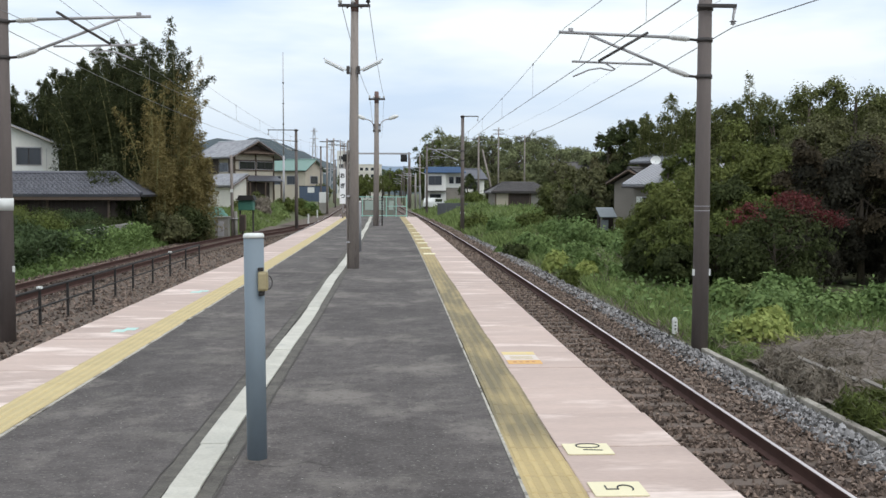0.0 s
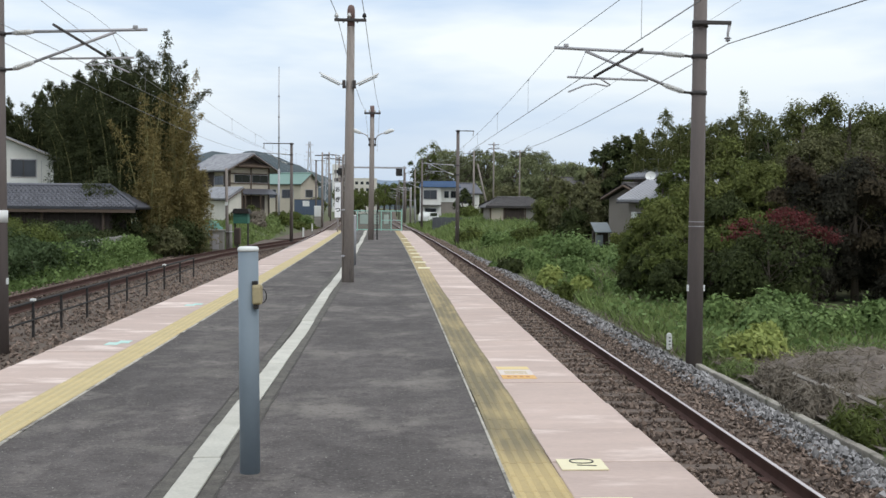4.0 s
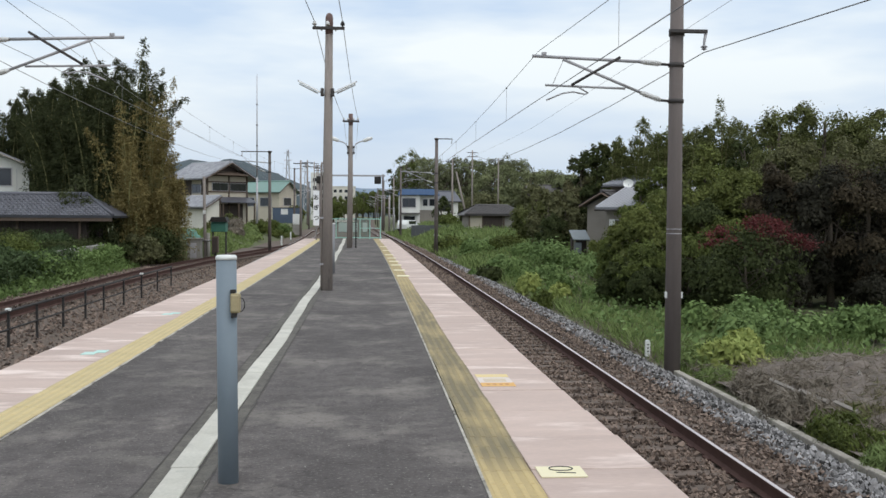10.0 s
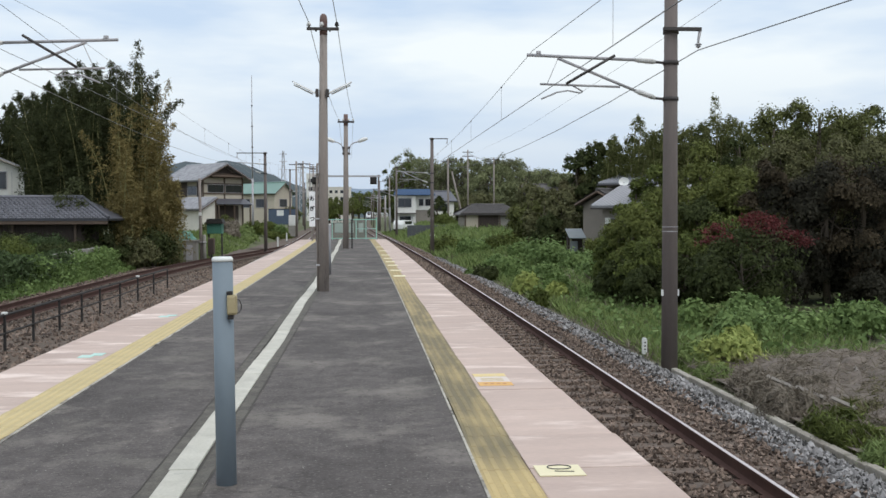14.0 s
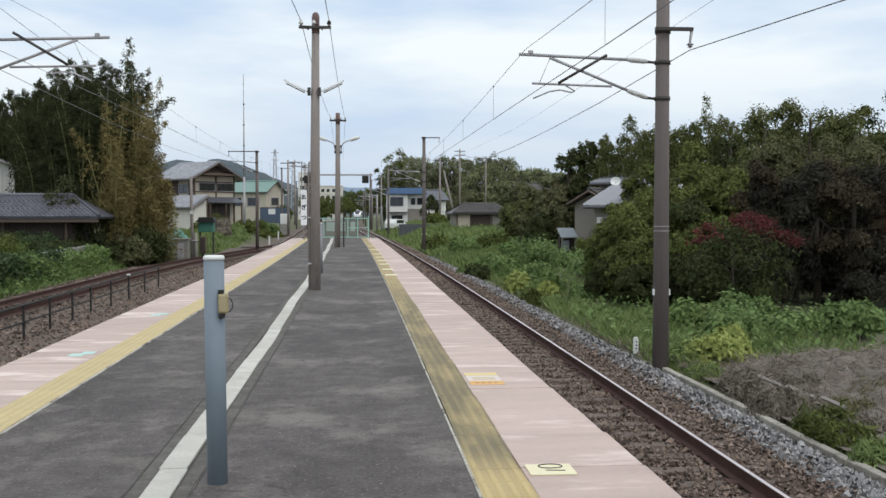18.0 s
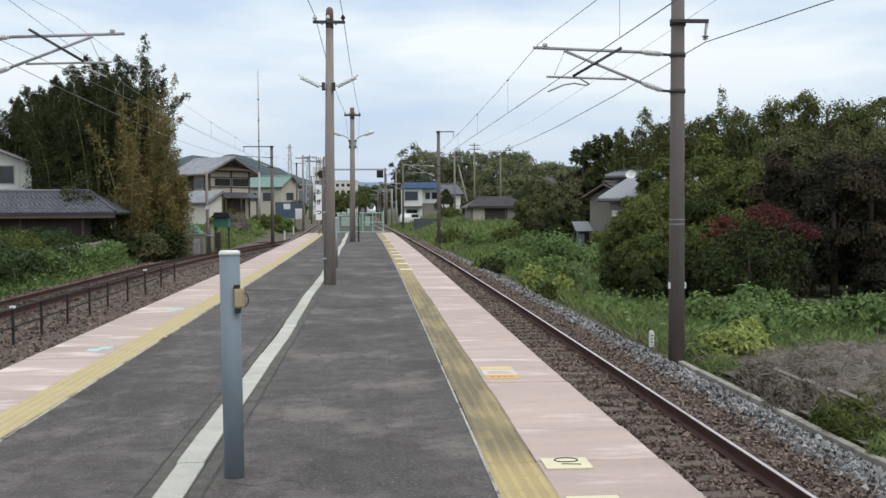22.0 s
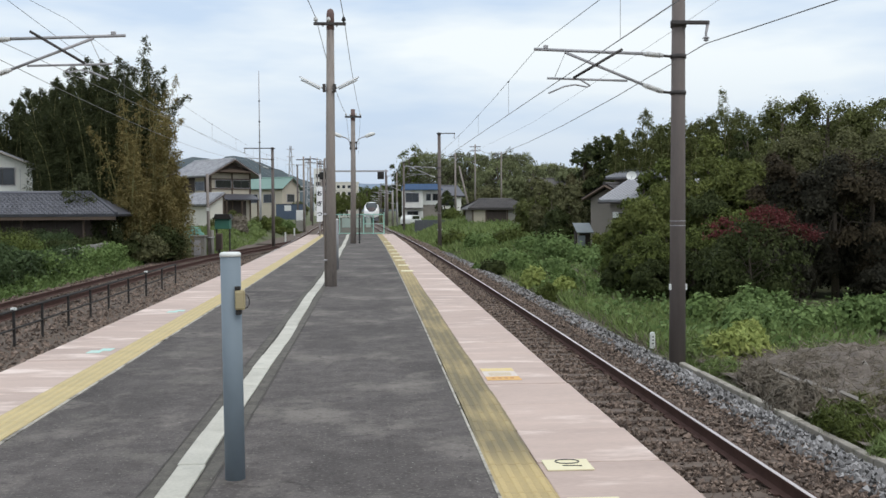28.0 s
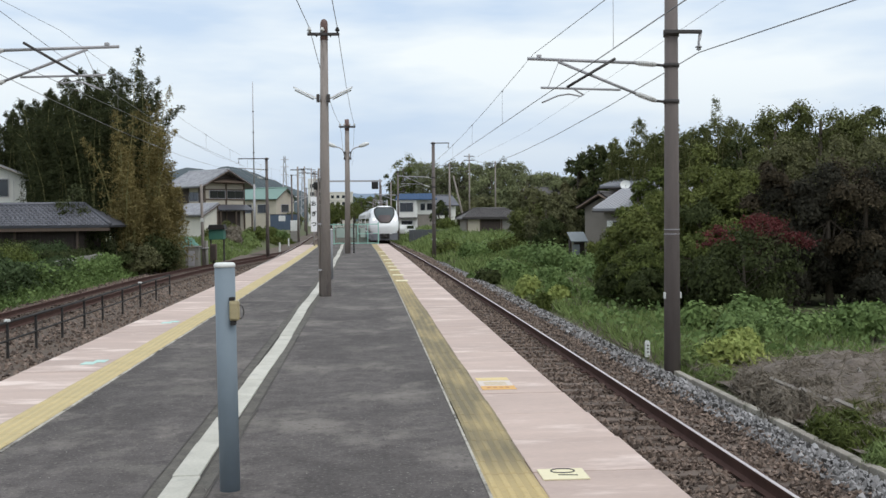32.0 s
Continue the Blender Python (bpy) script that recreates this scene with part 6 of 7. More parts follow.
    part("roof", boxed(-0.43, 0.43, -0.45, 0.45, 0.95, 1.02, 0.02), CONCRETE, t)
    part("door", boxed(-0.2, 0.15, -0.43, -0.4, -0.1, 0.75, 0.01), GALV, t)
    t = thing("dark_cabinet", pose(-9.0, 60, -1.1), "narrow dark brown equipment cabinet on a post", "cabinet")
    part("case", boxed(-0.18, 0.18, -0.2, 0.2, 0.3, 1.25, 0.03), TIMBER, t)
    part("post", boxed(-0.06, 0.06, -0.06, 0.06, -0.3, 0.3), DARK_STEEL, t)
    part("door", boxed(-0.14, 0.14, -0.225, -0.2, 0.38, 1.18, 0.01), WALL_WOOD, t)
    t = thing("green_container", pose(-9.45, 64, 0.34), "green box with a dark hooded top on posts", "container")
    part("case", boxed(-0.35, 0.55, -0.5, 0.5, 0.0, 0.62, 0.03), TANK_GREEN, t)
    bm = bmesh.new()
    prism(bm, [(-0.42, 0.62), (0.66, 0.62), (0.55, 0.92), (-0.3, 0.92)], -0.65, 0.65)
    part("hood", bm, BLACK, t, "dark hooded cover")
    for x in (-0.3, 0.5):
        part("post", boxed(x - 0.05, x + 0.05, -0.05, 0.05, -1.6, 0.0), DARK_STEEL, t)
    t = thing("netting", pose(-11.0, 63, -0.55) @ Matrix.Scale(0.68, 4), "crumpled mint-green netting over a frame", "netting")
    bm = bmesh.new()
    bmesh.ops.create_icosphere(bm, subdivisions=3, radius=0.85)
    for v in bm.verts:
        v.co *= 1 + 0.35 * noise.noise(v.co * 2.5)
        v.co.z = max(-0.8, v.co.z * 1.1) + 0.6
    part("net", bm, MINT, t)
    # trackside lane and low wall on the field side
    v, f = [], []
    for k in range(24):
        y = 116 + 2.0 * k
        for j in range(7):
            x = off(y) + 6.6 + 1.4 * j
            v.append((x, y, ground_z(x, y) + 0.05))
    f = [(a * 7 + j, a * 7 + j + 1, a * 7 + j + 8, a * 7 + j + 7) for a in range(23) for j in range(6)]
    tagged(from_arrays("lane", v, f, ROAD), "grey asphalt lane behind the field", "road", kind="structure")
    t = thing("block_wall", pose(0, 0, 0), "low dark grey concrete block wall beside the lane", "wall", kind="structure")
    for k in range(13):
        part("wall_panel", boxed(4.4 + 0.5 * k, 4.89 + 0.5 * k, 109.9, 110.1, -1.2, 0.30 + 0.02 * (k % 3), 0.02), ROAD, t)
    t = thing("garden_wall", pose(0, 0, 0), "low concrete retaining wall at the foot of the shed garden", "wall", kind="structure")
    for k in range(9):
        part("wall_block", boxed(-12.58 - 0.055 * k, -12.42 - 0.055 * k, 41.6 + 0.96 * k, 42.55 + 0.96 * k, -1.2, -0.05 + 0.012 * (k % 3), 0.02), CONCRETE, t)


distance_things()


# ---- hills on the horizon ----
def ridge(name, y, xs, tops, label, material, rough, seed, depth=160):
    v, f = [], []
    n = 160
    for k in range(n + 1):
        x = xs[0] + (xs[-1] - xs[0]) * k / n
        h = float(np.interp(x, xs, tops))
        h += rough * noise.noise(Vector((x * 0.02, seed, 0))) + rough * 0.5 * noise.noise(Vector((x * 0.11, seed, 3)))
        v += [(x, y, -5), (x, y + depth * 0.4, h * 0.7 + rough * 0.4 * noise.noise(Vector((x * 0.15, seed, 9)))), (x, y + depth, h), (x, y + depth * 2, -5)]
    for k in range(n):
        for j in range(3):
            a = k * 4 + j
            f.append((a, a + 4, a + 5, a + 1))
    ob = from_arrays(name, v, f, material, smooth=True)
    tagged(ob, label, "hill", kind="structure")


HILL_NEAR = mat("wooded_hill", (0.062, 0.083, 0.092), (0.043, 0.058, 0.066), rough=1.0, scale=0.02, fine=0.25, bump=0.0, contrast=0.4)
# pale blue of the far ridge is aerial haze painted as surface colour
HILL_FAR = mat("haze_blue_hill", (0.19, 0.245, 0.31), (0.15, 0.20, 0.265), rough=1.0, scale=0.01, fine=0.1, bump=0.0, contrast=0.5)
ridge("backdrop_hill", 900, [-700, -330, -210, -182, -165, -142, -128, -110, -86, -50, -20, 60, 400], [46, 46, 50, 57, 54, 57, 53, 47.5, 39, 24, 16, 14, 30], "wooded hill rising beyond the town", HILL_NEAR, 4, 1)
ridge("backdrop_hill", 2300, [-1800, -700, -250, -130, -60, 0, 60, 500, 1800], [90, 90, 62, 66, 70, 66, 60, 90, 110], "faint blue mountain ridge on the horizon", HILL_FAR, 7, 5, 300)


# ---- plants ----
def leaf_cloud(spots, size, rs, up=0.3, aspect=0.45, hang=0.0, simple=False, faces=None):
    """Corners and faces of pointed leaves at the spots, turned every way."""
    n = len(spots)
    d = rs.normal(size=(n, 3))
    d[:, 2] = d[:, 2] * 0.6 + up - hang
    d /= np.linalg.norm(d, axis=1)[:, None]
    s = np.cross(d, rs.normal(size=(n, 3)))
    s /= np.linalg.norm(s, axis=1)[:, None] + 1e-9
    if faces is not None:
        nn = faces + rs.normal(0, 0.42, (n, 3))
        d = np.cross(nn, d)
        d /= np.linalg.norm(d, axis=1)[:, None] + 1e-9
        s = np.cross(nn, d)
        s /= np.linalg.norm(s, axis=1)[:, None] + 1e-9
    ln = (size * rs.uniform(0.6, 1.4, n))[:, None]
    mid = spots + d * ln * 0.45
    if simple:
        wide = s * ln * aspect * 0.8
        return np.stack([spots + wide, spots + d * ln, spots - wide * 0.6], 1).reshape(-1, 3), np.arange(3 * n).reshape(-1, 3)
    v = np.stack([spots, mid + s * ln * aspect * 0.5, spots + d * ln, mid - s * ln * aspect * 0.5], 1)
    return v.reshape(-1, 3), np.arange(4 * n).reshape(-1, 4)


def crown_spots(rs, n, centre, radii, clumps, clump_r, shell=0.55):
    """Leaf places in drooping domed sprays over an uneven crown, with a few stray twigs."""
    c = rs.normal(size=(clumps, 3))
    c /= np.linalg.norm(c, axis=1)[:, None]
    c *= rs.uniform(shell, 1.12, (clumps, 1)) ** 0.6
    c[:, 2] = np.where(c[:, 2] < -0.6, -0.6, c[:, 2])
    c = c * np.array(radii) + np.array(centre)
    which = rs.randint(0, clumps, n)
    size = (clump_r * rs.uniform(0.45, 1.5, clumps))[which][:, None]
    p = rs.normal(size=(n, 3))
    p /= np.linalg.norm(p, axis=1)[:, None]
    p *= rs.uniform(0, 1, (n, 1)) ** 0.42
    stray = rs.uniform(0, 1, n) < 0.10
    p[stray] *= 1.55
    p[:, 2] = np.abs(p[:, 2]) * 0.75 - 0.55 * (p[:, 0] ** 2 + p[:, 1] ** 2) + rs.normal(0, 0.08, n)
    p *= size
    out = p / (np.linalg.norm(p, axis=1)[:, None] + 1e-9) + 0.5 * (c[which] - np.array(centre)) / (np.max(radii) + 1e-9) + np.array((0, 0, 0.35))
    return c[which] + p, c, out / (np.linalg.norm(out, axis=1)[:, None] + 1e-9)


def tree(name, x, y, z, height, radius, material, label, n=9000, leaf=0.16, seed=1, clumps=45, low=0.25, category="tree", trunk_r=None, clump_r=None, aspect=0.5, group="", limbs=14):
    rs = np.random.RandomState(seed)
    t = thing(name, pose(x, y, z), label, category, group)
    tr = trunk_r or 0.03 * height
    cz = height * (1 + low) / 2
    cr = clump_r or radius * 0.34
    rz = max(0.1, height * (1 - low) / 2 - cr * 0.6)
    radius = max(0.1, radius - cr * 0.4)
    spots, c, out = crown_spots(rs, n, (0, 0, cz), (radius, radius, rz), clumps, cr)
    bm = bmesh.new()
    bend = rs.uniform(-0.06, 0.06, 2) * height
    spine = [(0, 0, -0.3), (bend[0] * 0.4, bend[1] * 0.4, height * 0.35), (bend[0], bend[1], height * 0.85)]
    tube(bm, spine, [tr, tr * 0.75, tr * 0.2], 9)
    for k in range(limbs):
        u = rs.uniform(0.25, 0.7)
        b = np.array(spine[0]) * 0 + np.array([bend[0] * u, bend[1] * u, height * u])
        e = c[k]
        m_ = (b + e) / 2 + np.array([0, 0, 0.08 * height])
        tube(bm, [b, m_, e], [tr * 0.25, tr * 0.15, tr * 0.04], 5)
    part("trunk", bm, BARK, t)
    v, f = leaf_cloud(spots, leaf, rs, 0.1, aspect, 0.1, True, out)
    from_arrays("crown", v, f, material, t)
    return t


def bamboo(x, y, z, height, spread, culms, material, label, seed, n=9000):
    rs = np.random.RandomState(seed)
    t = thing("bamboo_clump", pose(x, y, z), label, "bamboo", "bamboo grove")
    allspots = []
    for k in range(culms):
        a = rs.uniform(0, 2 * np.pi)
        r0 = spread * 0.75 * math.sqrt(rs.uniform())
        h = height * (1.0 if k == 0 else 1.0 - 0.42 * rs.uniform() ** 0.9)
        bx, by = r0 * math.cos(a), r0 * math.sin(a)
        lean = rs.normal(0, 0.065 * height, 2)
        nod = rs.normal(0, 0.045 * height, 2)
        pts = [Vector((bx + lean[0] * u ** 2.2 + nod[0] * u ** 9, by + lean[1] * u ** 2.2 + nod[1] * u ** 9, h * (u - 0.06 * u ** 4) - 0.35 * np.hypot(*nod) * u ** 14)) for u in (0, 0.25, 0.5, 0.7, 0.85, 0.95, 1.0)]
        bm = bmesh.new()
        tube(bm, pts, [0.045, 0.043, 0.036, 0.027, 0.017, 0.01, 0.004], 6)
        part("culm", bm, CULM, t)
        m = n // culms
        u = 0.10 + 0.90 * rs.uniform(0, 1, m) ** 0.6
        i = np.clip((u * 6).astype(int), 0, 5)
        uu = np.array((0, 0.25, 0.5, 0.7, 0.85, 0.95, 1.0))
        P = np.array([list(p) for p in pts])
        p = np.stack([np.interp(u, uu, P[:, q]) for q in range(3)], 1)
        branch = np.floor(u * 26)
        ang = (branch * 2.4 + rs.normal(0, 0.8, m)) + k
        reach = ((1.03 - u) ** 0.62 * 0.98 * rs.uniform(0.05, 1.0, m) ** 0.7 + 0.05) * (0.7 + 0.6 * rs.uniform(0, 1, 27)[branch.astype(int)])
        p += np.stack([np.cos(ang) * reach, np.sin(ang) * reach, reach * 0.30 - reach ** 2 * 0.42 + rs.normal(0, 0.09, m)], 1)
        allspots.append(p)
    v, f = leaf_cloud(np.concatenate(allspots), 0.155, rs, 0.0, 0.28, 0.45, True)
    from_arrays("foliage", v, f, material, t)
    return t


def make_bamboo():
    rnd = random.Random(9)
    rows = [(-30.0, 73, 8.4), (-28.0, 72, 8.7), (-26.2, 71, 9.2), (-24.4, 71, 9.7), (-22.5, 71, 10.6), (-20.4, 69, 10.8), (-18.4, 60, 9.4), (-17.0, 58, 9.5), (-15.8, 59, 10.8), (-14.8, 57, 10.7), (-13.9, 60, 10.9)]
    for k, (x, y, h) in enumerate(rows):
        g = ground_z(x, y)
        bamboo(x, y, g, h - g + 0.1, 1.2, 16, L_BAMBOO, "dense clump of dark green bamboo behind the shed", 40 + k, 29000)
    for k, (x, y, h) in enumerate(((-26, 74, 9.6), (-23.5, 74, 10.8), (-20.8, 70, 10.9), (-18.8, 66, 10.6), (-17.2, 65, 11.5), (-15.8, 64, 11.3), (-14.5, 63, 11.1))):
        g = ground_z(x, y)
        bamboo(x, y, g, h - g - 0.15, 1.4, 14, L_BAMBOO, "dense clump of dark green bamboo behind the shed", 60 + k, 17000)
    for k, (x, y, h) in enumerate(((-12.62, 57, 12.0), (-12.1, 58, 10.6), (-11.7, 56, 9.8), (-12.7, 54, 8.2), (-11.4, 55, 7.4), (-12.2, 53.5, 5.6), (-10.9, 56, 5.4), (-10.55, 55.5, 3.9), (-11.1, 54.5, 3.4))):
        g = ground_z(x, y)
        bamboo(x, y, g, h - g - 0.25, 0.6, 8, L_BAMBOO if k < 2 else L_YBAMBOO, "clump of yellowing bamboo with drooping tips" if k > 1 else "clump of tall green bamboo at the grove's edge", 80 + k, 8000 if k < 2 else 5000)


make_bamboo()


def bush(x, y, h, r, material, label, seed, n=2500, leaf=0.12, name="shrub", category="shrub", aspect=0.5):
    return tree(name, x, y, ground_z(x, y) - 0.05, h, r, material, label, n, leaf, seed, clumps=18, low=0.0, category=category, trunk_r=0.03, clump_r=r * 0.5, aspect=aspect, limbs=0)


def left_plants():
    # dark shrubs below the bamboo
    for k, (x, y, h, r) in enumerate(((-11.6, 52.5, 2.0, 1.0), (-11.0, 53.5, 2.2, 1.0), (-10.4, 55, 1.6, 0.9), (-12.6, 52.0, 1.2, 0.9), (-14.5, 52.0, 3.6, 1.2), (-13.4, 51.8, 2.2, 1.0))):
        bush(x, y, h, r, (L_HAZEL, L_DARK)[k % 2] if k < 4 else L_BAMBOO, "dark leafy shrub at the foot of the bamboo", 120 + k, 3200, 0.14)
    # ivy over an old fence
    rs = np.random.RandomState(77)
    t = thing("ivy_fence", pose(0, 0, 0), "old fence smothered in dark green ivy", "fence")
    n = 15000
    y = rs.uniform(24, 43, n)
    x = -12.3 + 0.08 * (y - 30) * -0.3 + rs.normal(0, 0.28, n)
    top = -0.06 + 0.09 * np.sin(y * 0.9) + 0.07 * np.sin(y * 2.1 + 1)
    z = -1.1 + (top + 1.1) * rs.uniform(0, 1, n) ** 0.7 + rs.normal(0, 0.05, n)
    v, f = leaf_cloud(np.stack([x, y, z], 1), 0.13, rs, -0.1, 0.8)
    from_arrays("ivy", v, f, L_IVY, t)
    for k in range(11):
        part("fence_post", boxed(-12.36, -12.28, 24 + 1.9 * k, 24.08 + 1.9 * k, -1.3, -0.15), TIMBER, t)
    for zz in (-0.8, -0.3):
        part("fence_rail", tubed([(-12.3, 24, zz), (-12.6, 43, zz)], 0.03, 6), TIMBER, t)
    for k, (x, y, h, r) in enumerate(((-14.2, 38, 0.5, 1.0), (-15.6, 40, 0.55, 1.1), (-14.8, 43, 0.5, 1.0), (-16.5, 44, 0.55, 1.1), (-14.0, 46.5, 0.5, 0.9), (-17.8, 47.0, 0.7, 1.0), (-15.0, 48.5, 0.6, 0.9), (-16.4, 49, 0.75, 0.9), (-18.6, 45.0, 0.6, 1.0), (-17.2, 42.0, 0.5, 1.1), (-13.6, 49.4, 0.7, 0.8), (-18.4, 49.6, 0.9, 0.8))):
        bush(x, y, h, r, (L_IVY, L_DARK, L_MID)[k % 3], "dense dark green garden shrub beside the shed", 140 + k, 4500, 0.10)
    # weeds on the bank
    grass("bank_weeds", 30000, -15.5, -11.2, 18, 62, 0.24, L_BANK, "rank green weeds on the bank beside the siding", 150, 0.22)
    grass("bank_weeds", 12000, -14.0, -11.3, 20, 52, 0.30, L_BANK, "broad-leaved weeds on the bank beside the siding", 151, 0.7)
    grass("bank_weeds", 9000, -12.5, -11.7, 38, 51, 0.62, L_BANK, "tall weeds against the low retaining wall", 153, 0.6)
    grass("far_grass", 34000, -15.0, -9.0, 62, 122, 0.26, L_GRASS, "yellow-green grass around the far houses", 152, 0.3)
    for k, (x, y, h, r, m_) in enumerate(((-13.2, 98, 1.9, 0.8, L_OLIVE), (-12.3, 94.5, 1.3, 0.75, L_STRAW), (-10.5, 100, 1.2, 0.95, L_MID), (-9.7, 104, 0.8, 0.9, L_MID), (-11.6, 97, 0.7, 0.9, L_GRASS), (-9.0, 112, 0.7, 0.9, L_MID), (-11.4, 104, 1.2, 0.8, L_OLIVE), (-14.2, 95, 0.9, 0.9, L_OLIVE), (-10.6, 92, 0.5, 0.9, L_GRASS), (-8.9, 117.0, 0.7, 0.8, L_GRASS), (-10.3, 117.5, 1.4, 1.0, L_BANK), (-9.3, 118.2, 1.2, 0.9, L_GRASS), (-11.2, 117.0, 1.3, 0.9, L_MID), (-11.9, 90, 0.5, 0.9, L_STRAW), (-19.5, 92, 5.5, 2.0, L_OLIVE), (-18.6, 86, 3.5, 1.6, L_BROWN))):
        bush(x, y, h, r, m_, "garden shrub in front of the far houses", 160 + k, 2200, 0.2)


def grass(name, n, x0, x1, y0, y1, h, material, label, seed, aspect=0.12, bias=1.5, follow=True):
    """Blades or stalks of weed standing over a strip of ground, thicker near its start."""
    rs = np.random.RandomState(seed)
    y = y0 + (y1 - y0) * rs.uniform(0, 1, n) ** bias
    x = rs.uniform(x0, x1, n)
    keep = np.array([noise.noise(Vector((a * 0.45, b * 0.45, seed))) for a, b in zip(x, y)]) > rs.uniform(-0.7, 0.25, n)
    keep &= ~((x > 5.8) & (y < 18.3) & (x < 13)) & ~((x > 10.4) & (y < 30))
    x, y = x[keep], y[keep]
    if follow:
        x = x + np.array([off(q) for q in y])
    tall = h * (0.55 + 0.9 * np.clip(np.array([noise.noise(Vector((a * 0.3, b * 0.3, seed + 5))) for a, b in zip(x, y)]) + 0.5, 0, 1.2))
    z = np.array([ground_z(a, b) for a, b in zip(x, y)]) - 0.03
    if aspect > 0.3:
        z = z + tall * rs.uniform(0.1, 1.1, len(x))
        size = 0.09 + 0.08 * rs.uniform(0, 1, len(x))
        up = 0.25
    else:
        size, up = tall * 1.1, 1.25
    v, f = leaf_cloud(np.stack([x, y, z], 1), size, rs, up, aspect)
    ob = from_arrays(name, v, f, material)
    return tagged(ob, label, "grass" if aspect <= 0.3 else "weeds", kind="stuff")


left_plants()


def right_plants():
    g = ground_z
    grass("field_grass", 80000, 5.6, 12.5, 17.5, 62, 0.25, L_GRASS, "lush green meadow grass beside the ballast", 201, 0.10, 1.7)
    grass("field_grass", 34000, 4.9, 15.0, 50, 150, 0.42, L_GRASS, "tall green grass at the back of the field", 202, 0.14, 1.0)
    grass("field_weeds", 16000, 5.7, 13.5, 19, 100, 0.34, L_WEED, "broad-leaved green weeds among the grass", 203, 0.7, 1.4)
    grass("kerb_grass", 2500, 5.52, 5.8, 17, 50, 0.18, L_GRASS, "tufts of grass along the concrete kerb", 204, 0.12, 1.4)
    grass("dry_grass", 7000, 5.35, 6.6, 17.5, 70, 0.22, L_STRAW, "bleached dry grass at the ballast edge", 205, 0.10, 1.5)
    grass("dry_grass", 4000, 6.5, 12.0, 20, 60, 0.30, L_STRAW, "scattered bleached stalks in the field", 206, 0.08, 1.4)
    # creeper-covered mounds
    mounds = [(8.8, 48, 1.29, 1.23, L_WEED), (9.58, 46, 0.78, 0.72, L_WEED), (9.33, 40, 0.82, 0.71, L_WEED), (4.95, 42, 0.72, 0.56, L_DARK), (4.44, 43, 0.43, 0.38, L_BANK), (6.3, 42, 0.89, 0.61, L_BANK),
              (5.93, 46, 0.87, 0.66, L_WEED), (6.71, 35, 0.6, 0.51, L_BANK), (5.54, 35, 0.79, 0.39, L_YELLOW), (6.04, 32, 0.64, 0.36, L_YELLOW), (5.1, 29.8, 0.63, 0.25, L_MID), (7.15, 32, 0.52, 0.43, L_BANK),
              (6.54, 62, 1.11, 1.03, L_BANK), (5.44, 70, 1.23, 1.17, L_MID), (8.44, 62, 0.91, 1.1, L_MID), (8.54, 34, 1.01, 0.53, L_WEED), (8.4, 54, 0.83, 0.78, L_BANK), (7.22, 40, 0.8, 0.49, L_WEED),
              (8.82, 23, 1, 0.54, L_WEED), (9.15, 22.5, 0.96, 0.38, L_WEED), (10.45, 21.5, 0.9, 0.48, L_WEED), (11.05, 21.5, 0.97, 0.5, L_WEED), (7.5, 20, 0.6, 0.24, L_YELLOW), (7.87, 24, 0.73, 0.35, L_BANK),
              (9.68, 21.5, 0.67, 0.36, L_BANK)]
    for k, (x, y, h, r, m_) in enumerate(mounds):
        bush(x, y, h, r, m_, "low mound of leafy creeper in the field", 210 + k, 3600, 0.085 + 0.0008 * y, "creeper", "creeper", 0.85)
    for k, (x, y, h, r, m_) in enumerate(((6.4, 17.9, 0.72, 0.48, L_YELLOW), (6.95, 18.6, 0.62, 0.5, L_YELLOW), (6.0, 18.1, 0.4, 0.35, L_GRASS), (8.0, 21.5, 0.75, 0.7, L_WEED), (9.2, 21.8, 0.7, 0.8, L_WEED), (10.4, 22.0, 0.6, 0.8, L_BANK), (8.8, 24, 0.7, 0.8, L_GRASS), (11.4, 23.2, 0.4, 0.7, L_MID), (12.3, 23.0, 0.4, 0.7, L_BANK), (13.2, 22.8, 0.4, 0.8, L_MID),
                                          (5.75, 11.6, 0.34, 0.34, L_MID), (5.9, 12.3, 0.38, 0.4, L_MID), (5.7, 10.7, 0.3, 0.3, L_GRASS), (5.8, 13.4, 0.45, 0.4, L_STRAW), (5.85, 14.4, 0.4, 0.4, L_STRAW), (6.1, 9.8, 0.35, 0.35, L_RUSSET), (6.0, 15.6, 0.35, 0.35, L_STRAW), (5.75, 16.6, 0.3, 0.3, L_GRASS), (7.6, 14.3, 0.42, 0.55, L_RUSSET), (8.4, 13.6, 0.45, 0.5, L_RUSSET), (6.9, 15.2, 0.35, 0.35, L_STRAW), (7.9, 12.6, 0.4, 0.5, L_RUSSET), (6.6, 13.2, 0.35, 0.4, L_RUSSET), (7.0, 11.6, 0.4, 0.45, L_RUSSET), (6.5, 16.0, 0.3, 0.4, L_STRAW), (7.4, 16.6, 0.3, 0.45, L_STRAW), (8.6, 15.4, 0.28, 0.5, L_STRAW), (6.3, 14.3, 0.3, 0.35, L_STRAW), (9.3, 17.6, 0.28, 0.5, L_STRAW), (6.4, 12.0, 0.3, 0.35, L_STRAW))):
        bush(x, y, h, r, m_, ("yellow-green broad-leaved weed bush" if m_ is L_YELLOW else "leafy green weed clump" if m_ is not L_STRAW else "dry greyish weed clump") + " beyond the kerb", 230 + k, 2600 if y < 17.5 else 1700, 0.12 if y < 17.5 else 0.10, "weed_clump", "weeds", 0.16 if y < 17.5 else 0.6)
    # heap of dry soil and straw
    rs = np.random.RandomState(31)
    n = 130
    v = []
